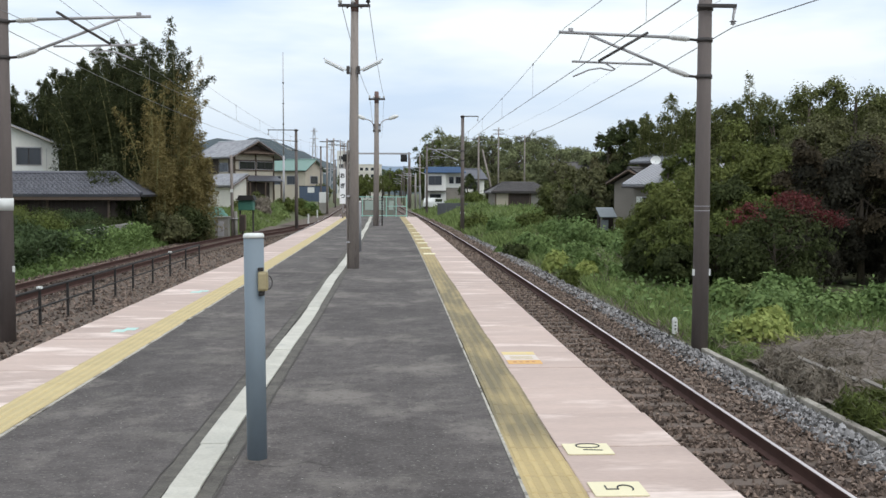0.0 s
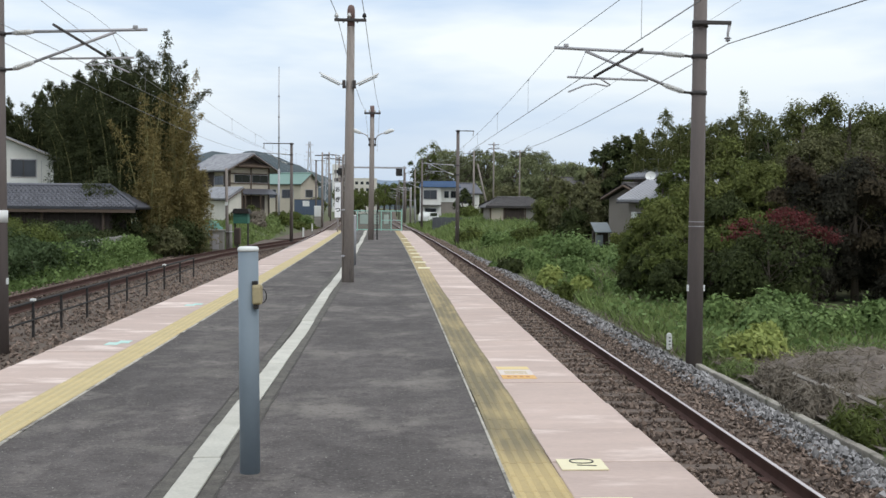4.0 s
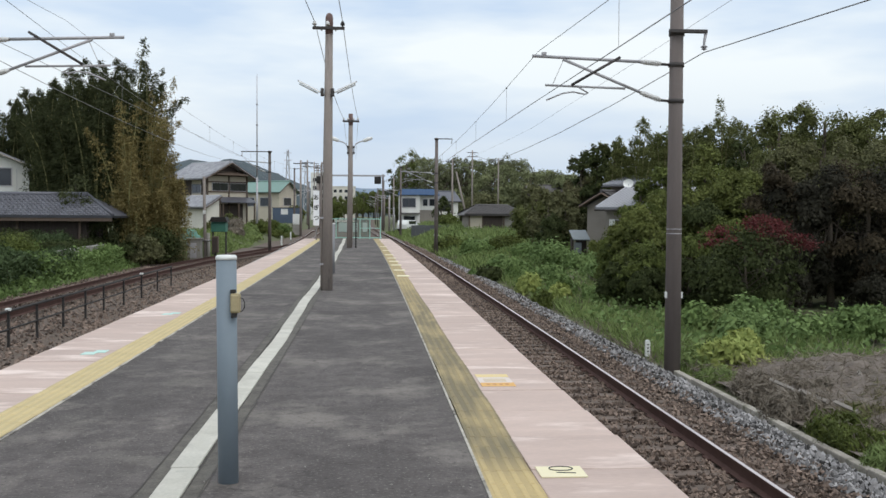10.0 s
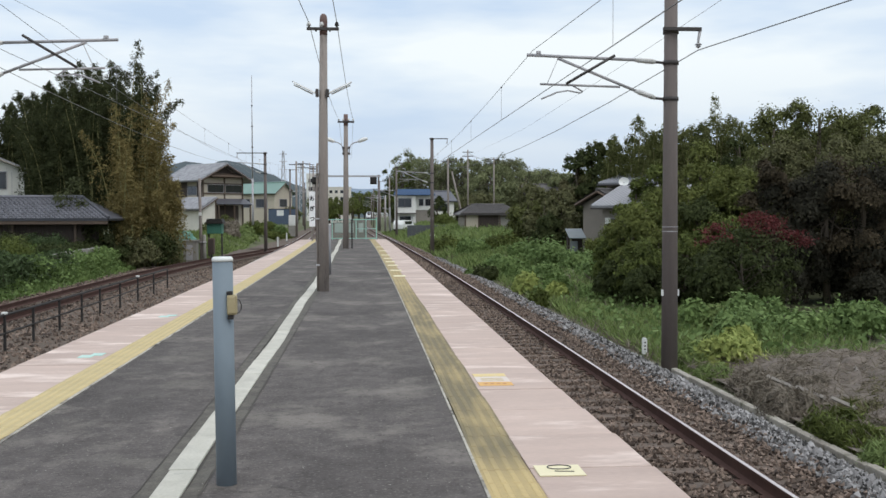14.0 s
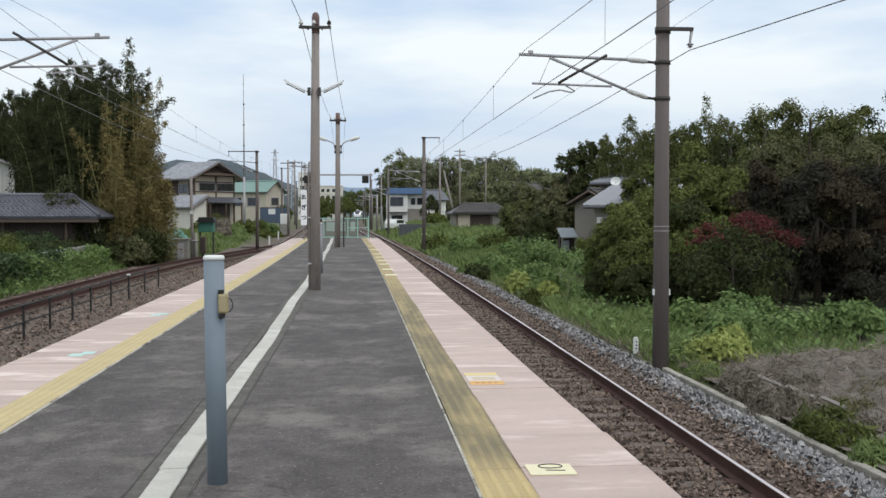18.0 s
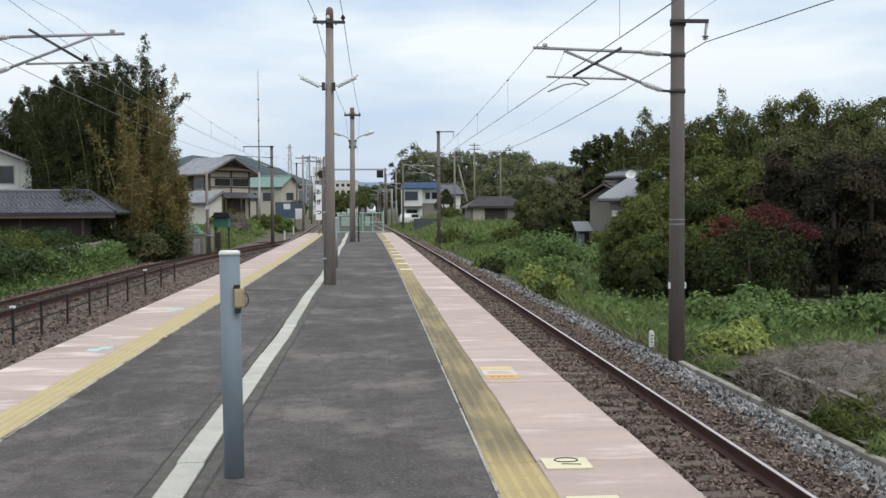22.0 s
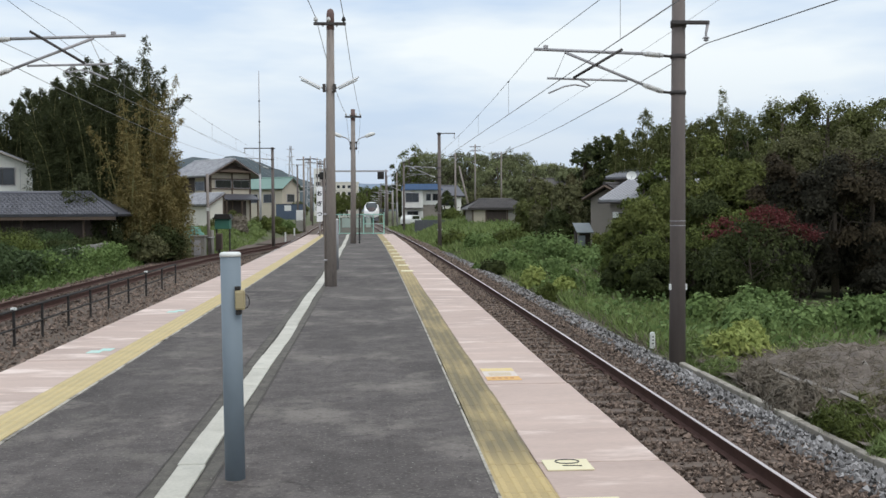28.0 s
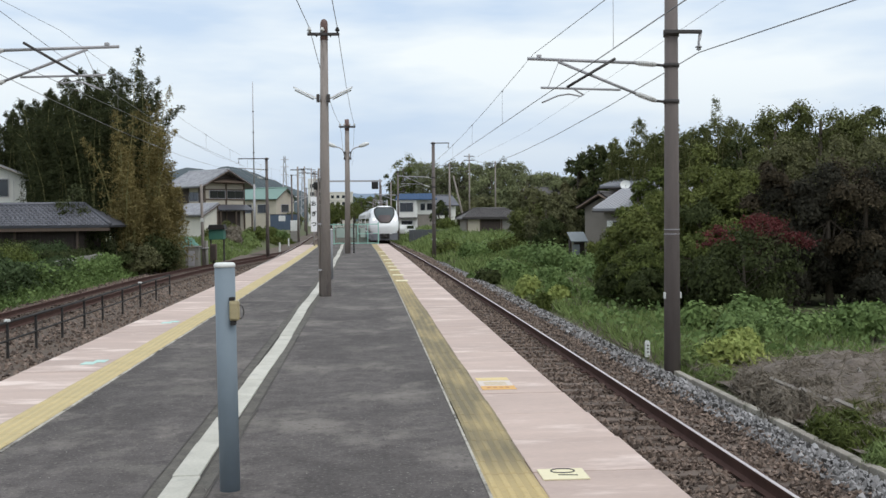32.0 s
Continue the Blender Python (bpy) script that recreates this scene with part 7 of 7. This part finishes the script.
    for j in range(n + 1):
        for i in range(n + 1):
            x, y = 5.46 + 7.6 * i / n, 7.5 + 11.0 * j / n
            u, w = i / n, j / n
            hgt = 0.42 * min(1, max(0, (u - 0.05) * 4)) * min(1, (1 - w) * 5) * min(1, w * 4 + 0.1) + 0.05
            v.append((x + 0.3 * w, y, g(x, y) + hgt * (0.8 + 0.5 * noise.noise(Vector((x, y, 4)))) + min(1, u * 4) * (0.10 * noise.noise(Vector((x * 2.6, y * 2.6, 1))) + 0.07 * noise.noise(Vector((x * 6, y * 6, 1))) + 0.04 * noise.noise(Vector((x * 13, y * 13, 1)))) + 0.04))
    i = np.arange(n * (n + 1)).reshape(-1, n + 1)[:, :-1].ravel()
    ob = from_arrays("soil_heap", v, np.stack([i, i + 1, i + n + 2, i + n + 1], 1), SOIL, smooth=True)
    tagged(ob, "flattened heap of dry grey-brown soil and cut straw", "soil heap", kind="structure")
    m = 18000
    x, y = rs.uniform(5.6, 12.5, m), rs.uniform(8.0, 18.2, m)
    hg = 0.42 * np.clip(((x - 5.46) / 7.6 - 0.05) * 4, 0, 1) * np.clip((1 - (y - 7.5) / 11.0) * 5, 0, 1) + 0.05
    z = np.array([g(a, b) + q * (0.8 + 0.5 * noise.noise(Vector((a, b, 4)))) for a, b, q in zip(x, y, hg)]) + rs.uniform(0.02, 0.16, m)
    vv, ff = leaf_cloud(np.stack([x, y, z], 1), 0.17, rs, -0.1, 0.07)
    tagged(from_arrays("cut_straw", vv, ff, L_STRAW), "dry cut stalks strewn over the soil heap", "straw", kind="stuff")
    t = thing("old_planks", pose(0, 0, 0), "broken weathered planks lying in a line on the soil", "planks")
    for x0, y0, x1, y1 in ((6.04, 14.9, 6.07, 14.1), (6.08, 13.95, 6.14, 13.2), (6.2, 13.1, 6.22, 12.5), (7.6, 15.2, 7.9, 15.9)):
        zz = g(x0, y0) + 0.36
        part("plank", tubed([(x0, y0, zz), (x1, y1, zz - 0.02)], 0.03, 4), WALL_GREY, t)
    # trees and shrubs, nearest first
    spec = [(10.6, 31, 2.7, 0.9, L_MID, "bushy green shrub"), (11.1, 30.5, 2.7, 0.85, L_MID, "bushy green shrub"),
            (8.41, 34, 2.26, 0.72, L_MID, "bushy green shrub"), (8.73, 33, 2.94, 0.95, L_LIGHT, "fresh olive-green tree"), (9.03, 32, 3.42, 1.03, L_LIGHT, "fresh olive-green tree"),
            (8.17, 30, 2.17, 0.92, L_MID, "bushy green shrub"), (10.41, 33, 3.96, 1.14, L_LIGHT, "fresh olive-green tree"), (9.67, 30, 2.5, 0.77, L_MID, "bushy green shrub"),
            (11.67, 34, 5.15, 0.98, L_LIGHT, "tall fresh olive-green tree"), (12.06, 33, 4.47, 1.03, L_LIGHT, "fresh olive-green tree"), (12.65, 33, 4.33, 0.92, L_OLIVE, "olive-green tree"),
            (10.76, 36, 4, 1.12, L_MID, "bushy green tree"), (9.09, 31, 2.3, 0.86, L_LIGHT, "fresh olive-green shrub"), (7.76, 30.5, 1.56, 0.81, L_DARK, "low dark green shrub"),
            (8.14, 29, 1.38, 0.81, L_DARK, "low dark green shrub"), (9.22, 29, 1.62, 0.84, L_DARK, "low dark green shrub"), (9.68, 28, 1.9, 0.81, L_DARK, "dark green shrub"),
            (10.69, 28.5, 1.64, 0.95, L_DARK, "dark green shrub"), (11.64, 28.5, 1.72, 0.98, L_SHADE, "shrub with shade-darkened brown leaves"), (10.67, 32, 3.41, 1, L_DARK, "dark green tree"),
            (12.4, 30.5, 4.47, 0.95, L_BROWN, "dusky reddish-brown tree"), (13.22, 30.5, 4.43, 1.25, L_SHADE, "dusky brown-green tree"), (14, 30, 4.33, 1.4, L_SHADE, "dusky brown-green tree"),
            (14.75, 29.5, 4.52, 1.38, L_BROWN, "dusky reddish-brown tree"), (15.79, 29, 4.6, 1.69, L_SHADE, "dusky brown-green tree"), (13.78, 31, 2.47, 1.21, L_SHADE, "shrub with shade-darkened brown leaves"),
            (15.16, 31, 1.86, 1.21, L_SHADE, "shrub with shade-darkened brown leaves"), (16.62, 31, 2.21, 1.38, L_SHADE, "shrub with shade-darkened brown leaves"), (14.62, 28, 1.2, 0.93, L_SHADE, "low shrub with shade-darkened brown leaves"),
            (14.56, 36, 6.7, 1, L_OLIVE, "olive-green tree"), (15.65, 36.5, 6.74, 0.93, L_OLIVE, "olive-green tree"), (16.32, 36, 7.27, 1.32, L_OLIVE, "tall olive-green tree"),
            (17.52, 36.5, 7.06, 1.22, L_OLIVE, "olive-green tree"), (18.4, 36, 7.3, 1.4, L_OLIVE, "tall olive-green tree"), (19.8, 36, 7.24, 1.6, L_OLIVE, "olive-green tree"),
            (14.2, 34, 5.31, 1.1, L_HAZEL, "hazel-green tree"), (15.21, 34, 5.46, 1.25, L_HAZEL, "hazel-green tree"), (16.1, 33.5, 5.51, 1.34, L_HAZEL, "hazel-green tree"),
            (17.23, 33, 5.48, 1.47, L_HAZEL, "hazel-green tree")]
    for k, (x, y, h, r, m_, lab) in enumerate(spec):
        tree("tree" if h > 3.3 else "shrub", x, y, g(x, y), h, r, m_, lab + " in the thicket beyond the field", 20000 if h > 3.3 else 10000, 0.095, 300 + k, 40 if h > 3.3 else 26, 0.0, "tree" if h > 3.3 else "shrub", clump_r=max(r * 0.30, h * 0.075))
    # crimson-flowered tree
    t = tree("flowering_tree", 10.0, 26.3, g(10.0, 26.3), 2.65, 1.25, L_DARK, "small tree with crimson blossom at the edge of the thicket", 9000, 0.10, 350, 40, 0.02, trunk_r=0.05)
    rs = np.random.RandomState(351)
    sprays = []
    for k in range(46):
        # tufts of blossom at the twig ends of two drooping domes
        big = k < 32
        a, q = rs.uniform(0, 2 * np.pi), math.sqrt(rs.uniform(0.08, 1.0))
        cx, top_, wide_ = (0.0, 2.86, 1.32) if big else (1.12, 2.36, 0.52)
        centre = np.array((cx + wide_ * q * math.cos(a), 0.75 * wide_ * q * math.sin(a) - 0.2, top_ - 0.78 * q ** 2 * wide_ / 1.32 - rs.uniform(0, 0.12)))
        m = rs.randint(20, 75)
        sprays.append(centre + rs.normal(0, 1, (m, 3)) * np.array((0.12, 0.10, 0.05)))
    vv, ff = leaf_cloud(np.concatenate(sprays), 0.055, rs, 0.35, 0.8, simple=True)
    o = from_arrays("blossom", vv, ff, PETAL, t)
    o["label"] = "crimson blossom"
    # wood behind, on rising ground
    back = [(13.09, 62, 6.54, 1.03, L_DARK), (13.6, 60, 6.36, 1.07, L_DARK), (14.4, 60, 6.96, 1.13, L_DARK), (16.19, 62, 7.12, 1.52, L_DARK), (17.57, 62, 7.33, 1.58, L_DARK),
            (18.5, 60, 7.36, 1.53, L_OLIVE), (20, 60, 7.48, 1.6, L_DARK), (20.62, 58, 7.32, 1.48, L_OLIVE), (20.55, 54, 6.81, 1.38, L_DARK), (20.42, 50, 6.81, 1.39, L_OLIVE),
            (21.07, 48, 6.93, 1.49, L_DARK), (21.98, 46, 7.02, 1.69, L_OLIVE), (24.02, 46, 7.15, 2.04, L_DARK), (13.61, 50, 4.21, 1.11, L_MID), (14.72, 50, 4.77, 1.22, L_MID),
            (15.33, 48, 4.98, 1.23, L_OLIVE), (15.97, 46, 4.92, 1.18, L_MID), (16.62, 44, 5.05, 1.12, L_OLIVE), (10.32, 59, 3.36, 1.11, L_HAZEL), (11.33, 60, 3.76, 1.2, L_HAZEL),
            (12.27, 61, 4.2, 1.15, L_RUSSET), (13.5, 62, 4.53, 1.03, L_RUSSET), (10.01, 63, 3.14, 1.26, L_OLIVE), (11.15, 57, 2.89, 1.08, L_HAZEL), (10.2, 56, 2.28, 0.93, L_DARK),
            (10.88, 48, 1.2, 0.53, L_LIGHT), (11.24, 46, 1.47, 0.72, L_MID), (11.76, 46, 2.31, 0.61, L_OLIVE), (11.73, 44, 3.02, 0.64, L_MID)]
    for k, (x, y, h, r, m_) in enumerate(back):
        tree("tree", x, y, g(x, y), h, r, m_, "leafy tree in the wood beyond the field", 5500 if h < 4 else 8500, 0.17, 400 + k, 42, 0.05, clump_r=r * 0.30)
    for k, (x, y, h) in enumerate(((14.18, 58, 6.84), (15.14, 59, 6.44), (15.45, 57, 7.8), (16.3, 58, 7.16), (16.78, 57, 7.23), (17.66, 58, 7.1), (17.99, 57, 7.48), (18.68, 57, 7.86), (19.66, 58, 7.89), (20.78, 58, 8.7), (19.95, 57, 7.73), (21, 56, 7.14), (21.45, 55, 6.49), (14.07, 60, 6.42))):
        bamboo(x, y, g(x, y), h + (0.9 if k == 9 else 0.55), 0.6, 6, L_OLIVE, "clump of tall bamboo standing above the wood", 440 + k, 5500)
    # far woods
    rnd = random.Random(17)
    for k in range(34):
        u = k / 33
        x = 8.5 + 44 * u
        y = 205 + 20 * math.sin(k * 1.7) - 30 * u
        h = 13.5 + 2.5 * rnd.uniform(-1, 1) - 2.0 * max(0, u - 0.5) * 2
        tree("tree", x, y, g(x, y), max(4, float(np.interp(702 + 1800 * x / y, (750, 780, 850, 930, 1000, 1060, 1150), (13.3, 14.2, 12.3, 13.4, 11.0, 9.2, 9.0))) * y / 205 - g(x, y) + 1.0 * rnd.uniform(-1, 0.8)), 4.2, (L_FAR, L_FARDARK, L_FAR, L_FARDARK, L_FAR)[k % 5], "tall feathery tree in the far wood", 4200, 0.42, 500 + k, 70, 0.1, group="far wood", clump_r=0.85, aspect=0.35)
    for k in range(16):
        x = 12 + 3.0 * k
        y = 172 + 10 * math.sin(k * 2.3)
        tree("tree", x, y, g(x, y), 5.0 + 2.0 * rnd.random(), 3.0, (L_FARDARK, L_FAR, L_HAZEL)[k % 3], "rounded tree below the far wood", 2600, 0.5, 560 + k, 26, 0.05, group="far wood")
    for k, (x, y, h, r) in enumerate(((8.3, 118, 3.6, 1.0), (8.5, 112, 1.6, 1.4), (11.5, 98, 1.8, 1.3), (13.5, 95, 2.2, 1.6), (14.5, 88, 2.6, 1.8), (13.0, 80, 2.0, 1.6), (5.4, 207, 12.6, 2.6), (7.2, 200, 13.2, 2.8), (5.6, 185, 4.0, 2.0), (6.2, 215, 9.0, 2.4), (7.5, 235, 8.0, 3.0), (8.0, 265, 9.0, 3.4), (9.0, 300, 10.0, 3.8), (10.5, 335, 11.0, 4.0), (13.0, 380, 13.0, 5.0), (18.0, 430, 15.0, 6.0), (24.0, 480, 15, 6.0))):
        tree("tree", x, y, g(x, y), h, r, (L_DARK, L_MID)[k % 2], "dark green tree beside the line in the distance", 2600, 0.16 * max(1, y / 90), 600 + k, 26, 0.05)
    for k in range(14):
        x, y = -22 + 3.0 * k, 470 + 25 * math.sin(k * 1.9)
        tree("tree", x, y + 100, -1, 12 + 5 * rnd.random(), 5.0, (L_MID, L_DARK, L_OLIVE)[k % 3], "tree on the skyline at the end of the line", 1600, 1.0, 700 + k, 22, 0.05, group="far wood")
    for k, (x, y, h, r) in enumerate(((-7.6, 175, 4.0, 1.8), (-8.6, 180, 5.0, 2.0), (-6.9, 190, 3.2, 1.6), (-9.0, 200, 4.0, 2.2), (-8.2, 230, 5, 2.6), (-9.5, 128, 2.4, 1.4), (-10.8, 243, 4.6, 1.9), (-11.6, 272, 5.2, 2.0), (-11.0, 300, 5.0, 2.0), (-10.2, 322, 5.0, 2.0), (-12.6, 255, 5.0, 2.0), (-9.3, 300, 7.0, 2.2), (-7.6, 296, 6.6, 2.1), (-6.0, 306, 6.8, 2.2), (-4.3, 318, 7.2, 2.6), (-11.4, 288, 7.0, 2.2), (-2.6, 330, 7.0, 2.6))):
        tree("tree", x, y, 0, h, r, (L_MID, L_OLIVE)[k % 2], "green tree beside the line in the distance", 2400, 0.35, 720 + k, 24, 0.05)


right_plants()


# ---- the approaching train ----
def nose_depth(x, z):
    """How far behind the nose tip the skin of the front lies."""
    up = max(0.0, (z - 1.7) / 2.15)
    down = max(0.0, (1.7 - z) / 0.9)
    return 1.75 * up ** 1.5 + 0.95 * (abs(x) / 1.475) ** 2.6 + 0.18 * down ** 2


def outline(a):
    """The outline of the front, seen head on: a runs once round it."""
    c, q = math.cos(a), math.sin(a)
    x = 1.475 * math.copysign(abs(c) ** 0.62, c)
    z = 1.85 + (1.98 if q > 0 else 1.0) * math.copysign(abs(q) ** (0.80 if q > 0 else 0.55), q)
    return x, z


def lead_car():
    t = thing("train_car", pose(0, 0, 0), "white express train car with a rounded nose and lit headlamps", "train", "train cars")
    N, M = 44, 12
    v, f = [(0.0, nose_depth(0, 1.85), 1.85)], []
    for i in range(1, M + 1):
        for k in range(N):
            x, z = outline(2 * math.pi * k / N)
            x, z = x * i / M, 1.85 + (z - 1.85) * i / M
            v.append((x, nose_depth(x, z), z))
    for k in range(N):
        x, z = outline(2 * math.pi * k / N)
        v.append((x, 20.0, z))
    f = [(1 + i * N + k, 1 + i * N + (k + 1) % N, 1 + (i + 1) * N + (k + 1) % N, 1 + (i + 1) * N + k) for i in range(M) for k in range(N)]
    f += [(0, 1 + (k + 1) % N, 1 + k, 1 + k) for k in range(N)]
    bm = bmesh.new()
    vs = [bm.verts.new(p) for p in v]
    for q in f:
        bm.faces.new([vs[i] for i in dict.fromkeys(q)]).smooth = True
    bm.faces.new(vs[-N:])
    bmesh.ops.recalc_face_normals(bm, faces=bm.faces[:])
    body = part("body", bm, TRAIN_WHITE, t)

    def sheet(z0, z1, half, lift, material, name, label, n=14, m=14):
        vv, ff = [], []
        for i in range(m + 1):
            z = z0 + (z1 - z0) * i / m
            for k in range(n + 1):
                x = half(i / m) * (-1 + 2 * k / n)
                vv.append((x, nose_depth(x, z) - lift, z))
        for i in range(m):
            for k in range(n):
                q = i * (n + 1) + k
                ff.append((q, q + 1, q + n + 2, q + n + 1))
        o = from_arrays(name, vv, ff, material, body, smooth=True)
        o["label"] = label

    def ushape(w):
        return lambda u: w * (0.42 + 0.58 * math.sin(min(1.0, u * 1.5) * math.pi / 2)) * (1.0 if u < 0.8 else math.sqrt(max(0.05, 1 - ((u - 0.8) / 0.21) ** 2 * 0.55)))
    sheet(2.02, 3.70, ushape(1.08), 0.03, BLACK, "windscreen_surround", "black surround of the windscreen")
    sheet(2.14, 3.60, ushape(0.96), 0.05, WINDSCREEN, "windscreen", "large dark sloping windscreen")
    # brown sheet over the lower glass, added to stand in for the cab interior
    sheet(2.14, 2.86, lambda u: 0.40 + 0.42 * u ** 0.7 - 0.26 * u ** 4, 0.065, TRAIN_CAB_INSIDE, "nose_panel", "dark brown sheet standing in for the cab interior behind the lower windscreen")
    for sx in (-1, 1):
        part("cab_side_window", boxed(sx * 1.43 - 0.02, sx * 1.43 + 0.02, 2.5, 3.5, 2.55, 3.05, 0.02), BLACK, body, "dark cab side window")
        bm = bmesh.new()
        y0 = nose_depth(1.08, 2.38)
        tube(bm, [(sx * 1.06, y0 + 0.1, 2.38), (sx * 1.04, y0 - 0.05, 2.38), (sx * 1.04, y0 - 0.08, 2.38)], [0.16, 0.14, 0.07], 14)
        part("headlamp", bm, LAMP_LIT, body, "lit white headlamp")
    sk = part("skirt", boxed(-1.36, 1.36, 0.5, 19.8, 0.25, 0.95, 0.05), TRAIN_SKIRT, t, "grey skirt below the floor")
    bm = bmesh.new()
    prism(bm, [(-1.2, 0.28), (1.2, 0.28), (1.3, 0.95), (-1.3, 0.95)], 0.30, 0.75)
    part("plough", bm, TRAIN_SKIRT, sk)
    part("coupler_recess", boxed(-0.48, 0.48, 0.12, 0.4, 0.42, 0.96, 0.06), BLACK, t, "dark coupler recess")
    part("coupler", boxed(-0.16, 0.16, -0.05, 0.3, 0.60, 0.88, 0.05), DARK_STEEL, t)
    for sx in (-1, 1):
        part("band", boxed(sx * 1.478 - 0.006, sx * 1.478 + 0.006, 5.2, 19.9, 1.15, 1.4), TRAIN_BAND, t, "dull pink stripe")
        for k in range(7):
            part("side_window", boxed(sx * 1.47 - 0.012, sx * 1.47 + 0.012, 6.0 + 1.9 * k, 7.3 + 1.9 * k, 1.75, 2.5, 0.01), GLASS, t)
    for y in (2.8, 4.9, 14.6, 16.7):
        for sx in (-0.56, 0.56):
            w_ = part("wheel", tubed([(sx - 0.06, y, 0.43), (sx + 0.06, y, 0.43)], 0.43, 20), DARK_STEEL, t)
    return t


def coach():
    t = thing("train_car", pose(0, 0, 0), "white express train coach with dark side windows", "train", "train cars")
    bm = bmesh.new()
    out = [(1.40, 0.9), (1.475, 1.3), (1.475, 2.3), (1.40, 3.0), (1.05, 3.4), (0.5, 3.52), (-0.5, 3.52), (-1.05, 3.4), (-1.40, 3.0), (-1.475, 2.3), (-1.475, 1.3), (-1.40, 0.9)]
    prism(bm, out, 0.3, 20.0)
    part("body", bm, TRAIN_WHITE, t)
    part("skirt", boxed(-1.36, 1.36, 1.0, 19.3, 0.25, 0.95, 0.05), TRAIN_SKIRT, t)
    part("gangway", boxed(-0.6, 0.6, -0.25, 0.3, 0.9, 2.9, 0.03), BLACK, t)
    for sx in (-1, 1):
        for k in range(9):
            part("side_window", boxed(sx * 1.475 - 0.012, sx * 1.475 + 0.012, 1.6 + 1.9 * k, 2.9 + 1.9 * k, 1.75, 2.5, 0.01), GLASS, t)
        part("band", boxed(sx * 1.478 - 0.006, sx * 1.478 + 0.006, 0.3, 20.0, 1.15, 1.4), TRAIN_BAND, t, "dull pink stripe")
    for y in (2.8, 4.9, 14.6, 16.7):
        for sx in (-0.56, 0.56):
            part("wheel", tubed([(sx - 0.06, y, 0.43), (sx + 0.06, y, 0.43)], 0.43, 20), DARK_STEEL, t)
    p = part("pantograph_well", boxed(-0.7, 0.7, 8, 11, 3.5, 3.7, 0.03), GALV, t)
    return t


TRAIN = [lead_car(), coach()]
for _ in range(2):
    TRAIN.append(copy_thing(TRAIN[1], pose(0, 0, 0)))


def front_at(t):
    """Where the nose of the train is along the line."""
    return 104.5 + 22.4 * (32.0 - t)


def motions():
    for k, car in enumerate(TRAIN):
        rows = []
        for i in range(33):
            y = front_at(i) + 20.4 * k
            y2 = y + 19.0
            x, x2 = TRACK_R + off(y), TRACK_R + off(y2)
            rows.append((float(i), pose(x, y, RAIL_Z + 0.003, 0, 0, -math.degrees(math.atan2(x2 - x, 19.0)))))
        walk(car, rows)


motions()
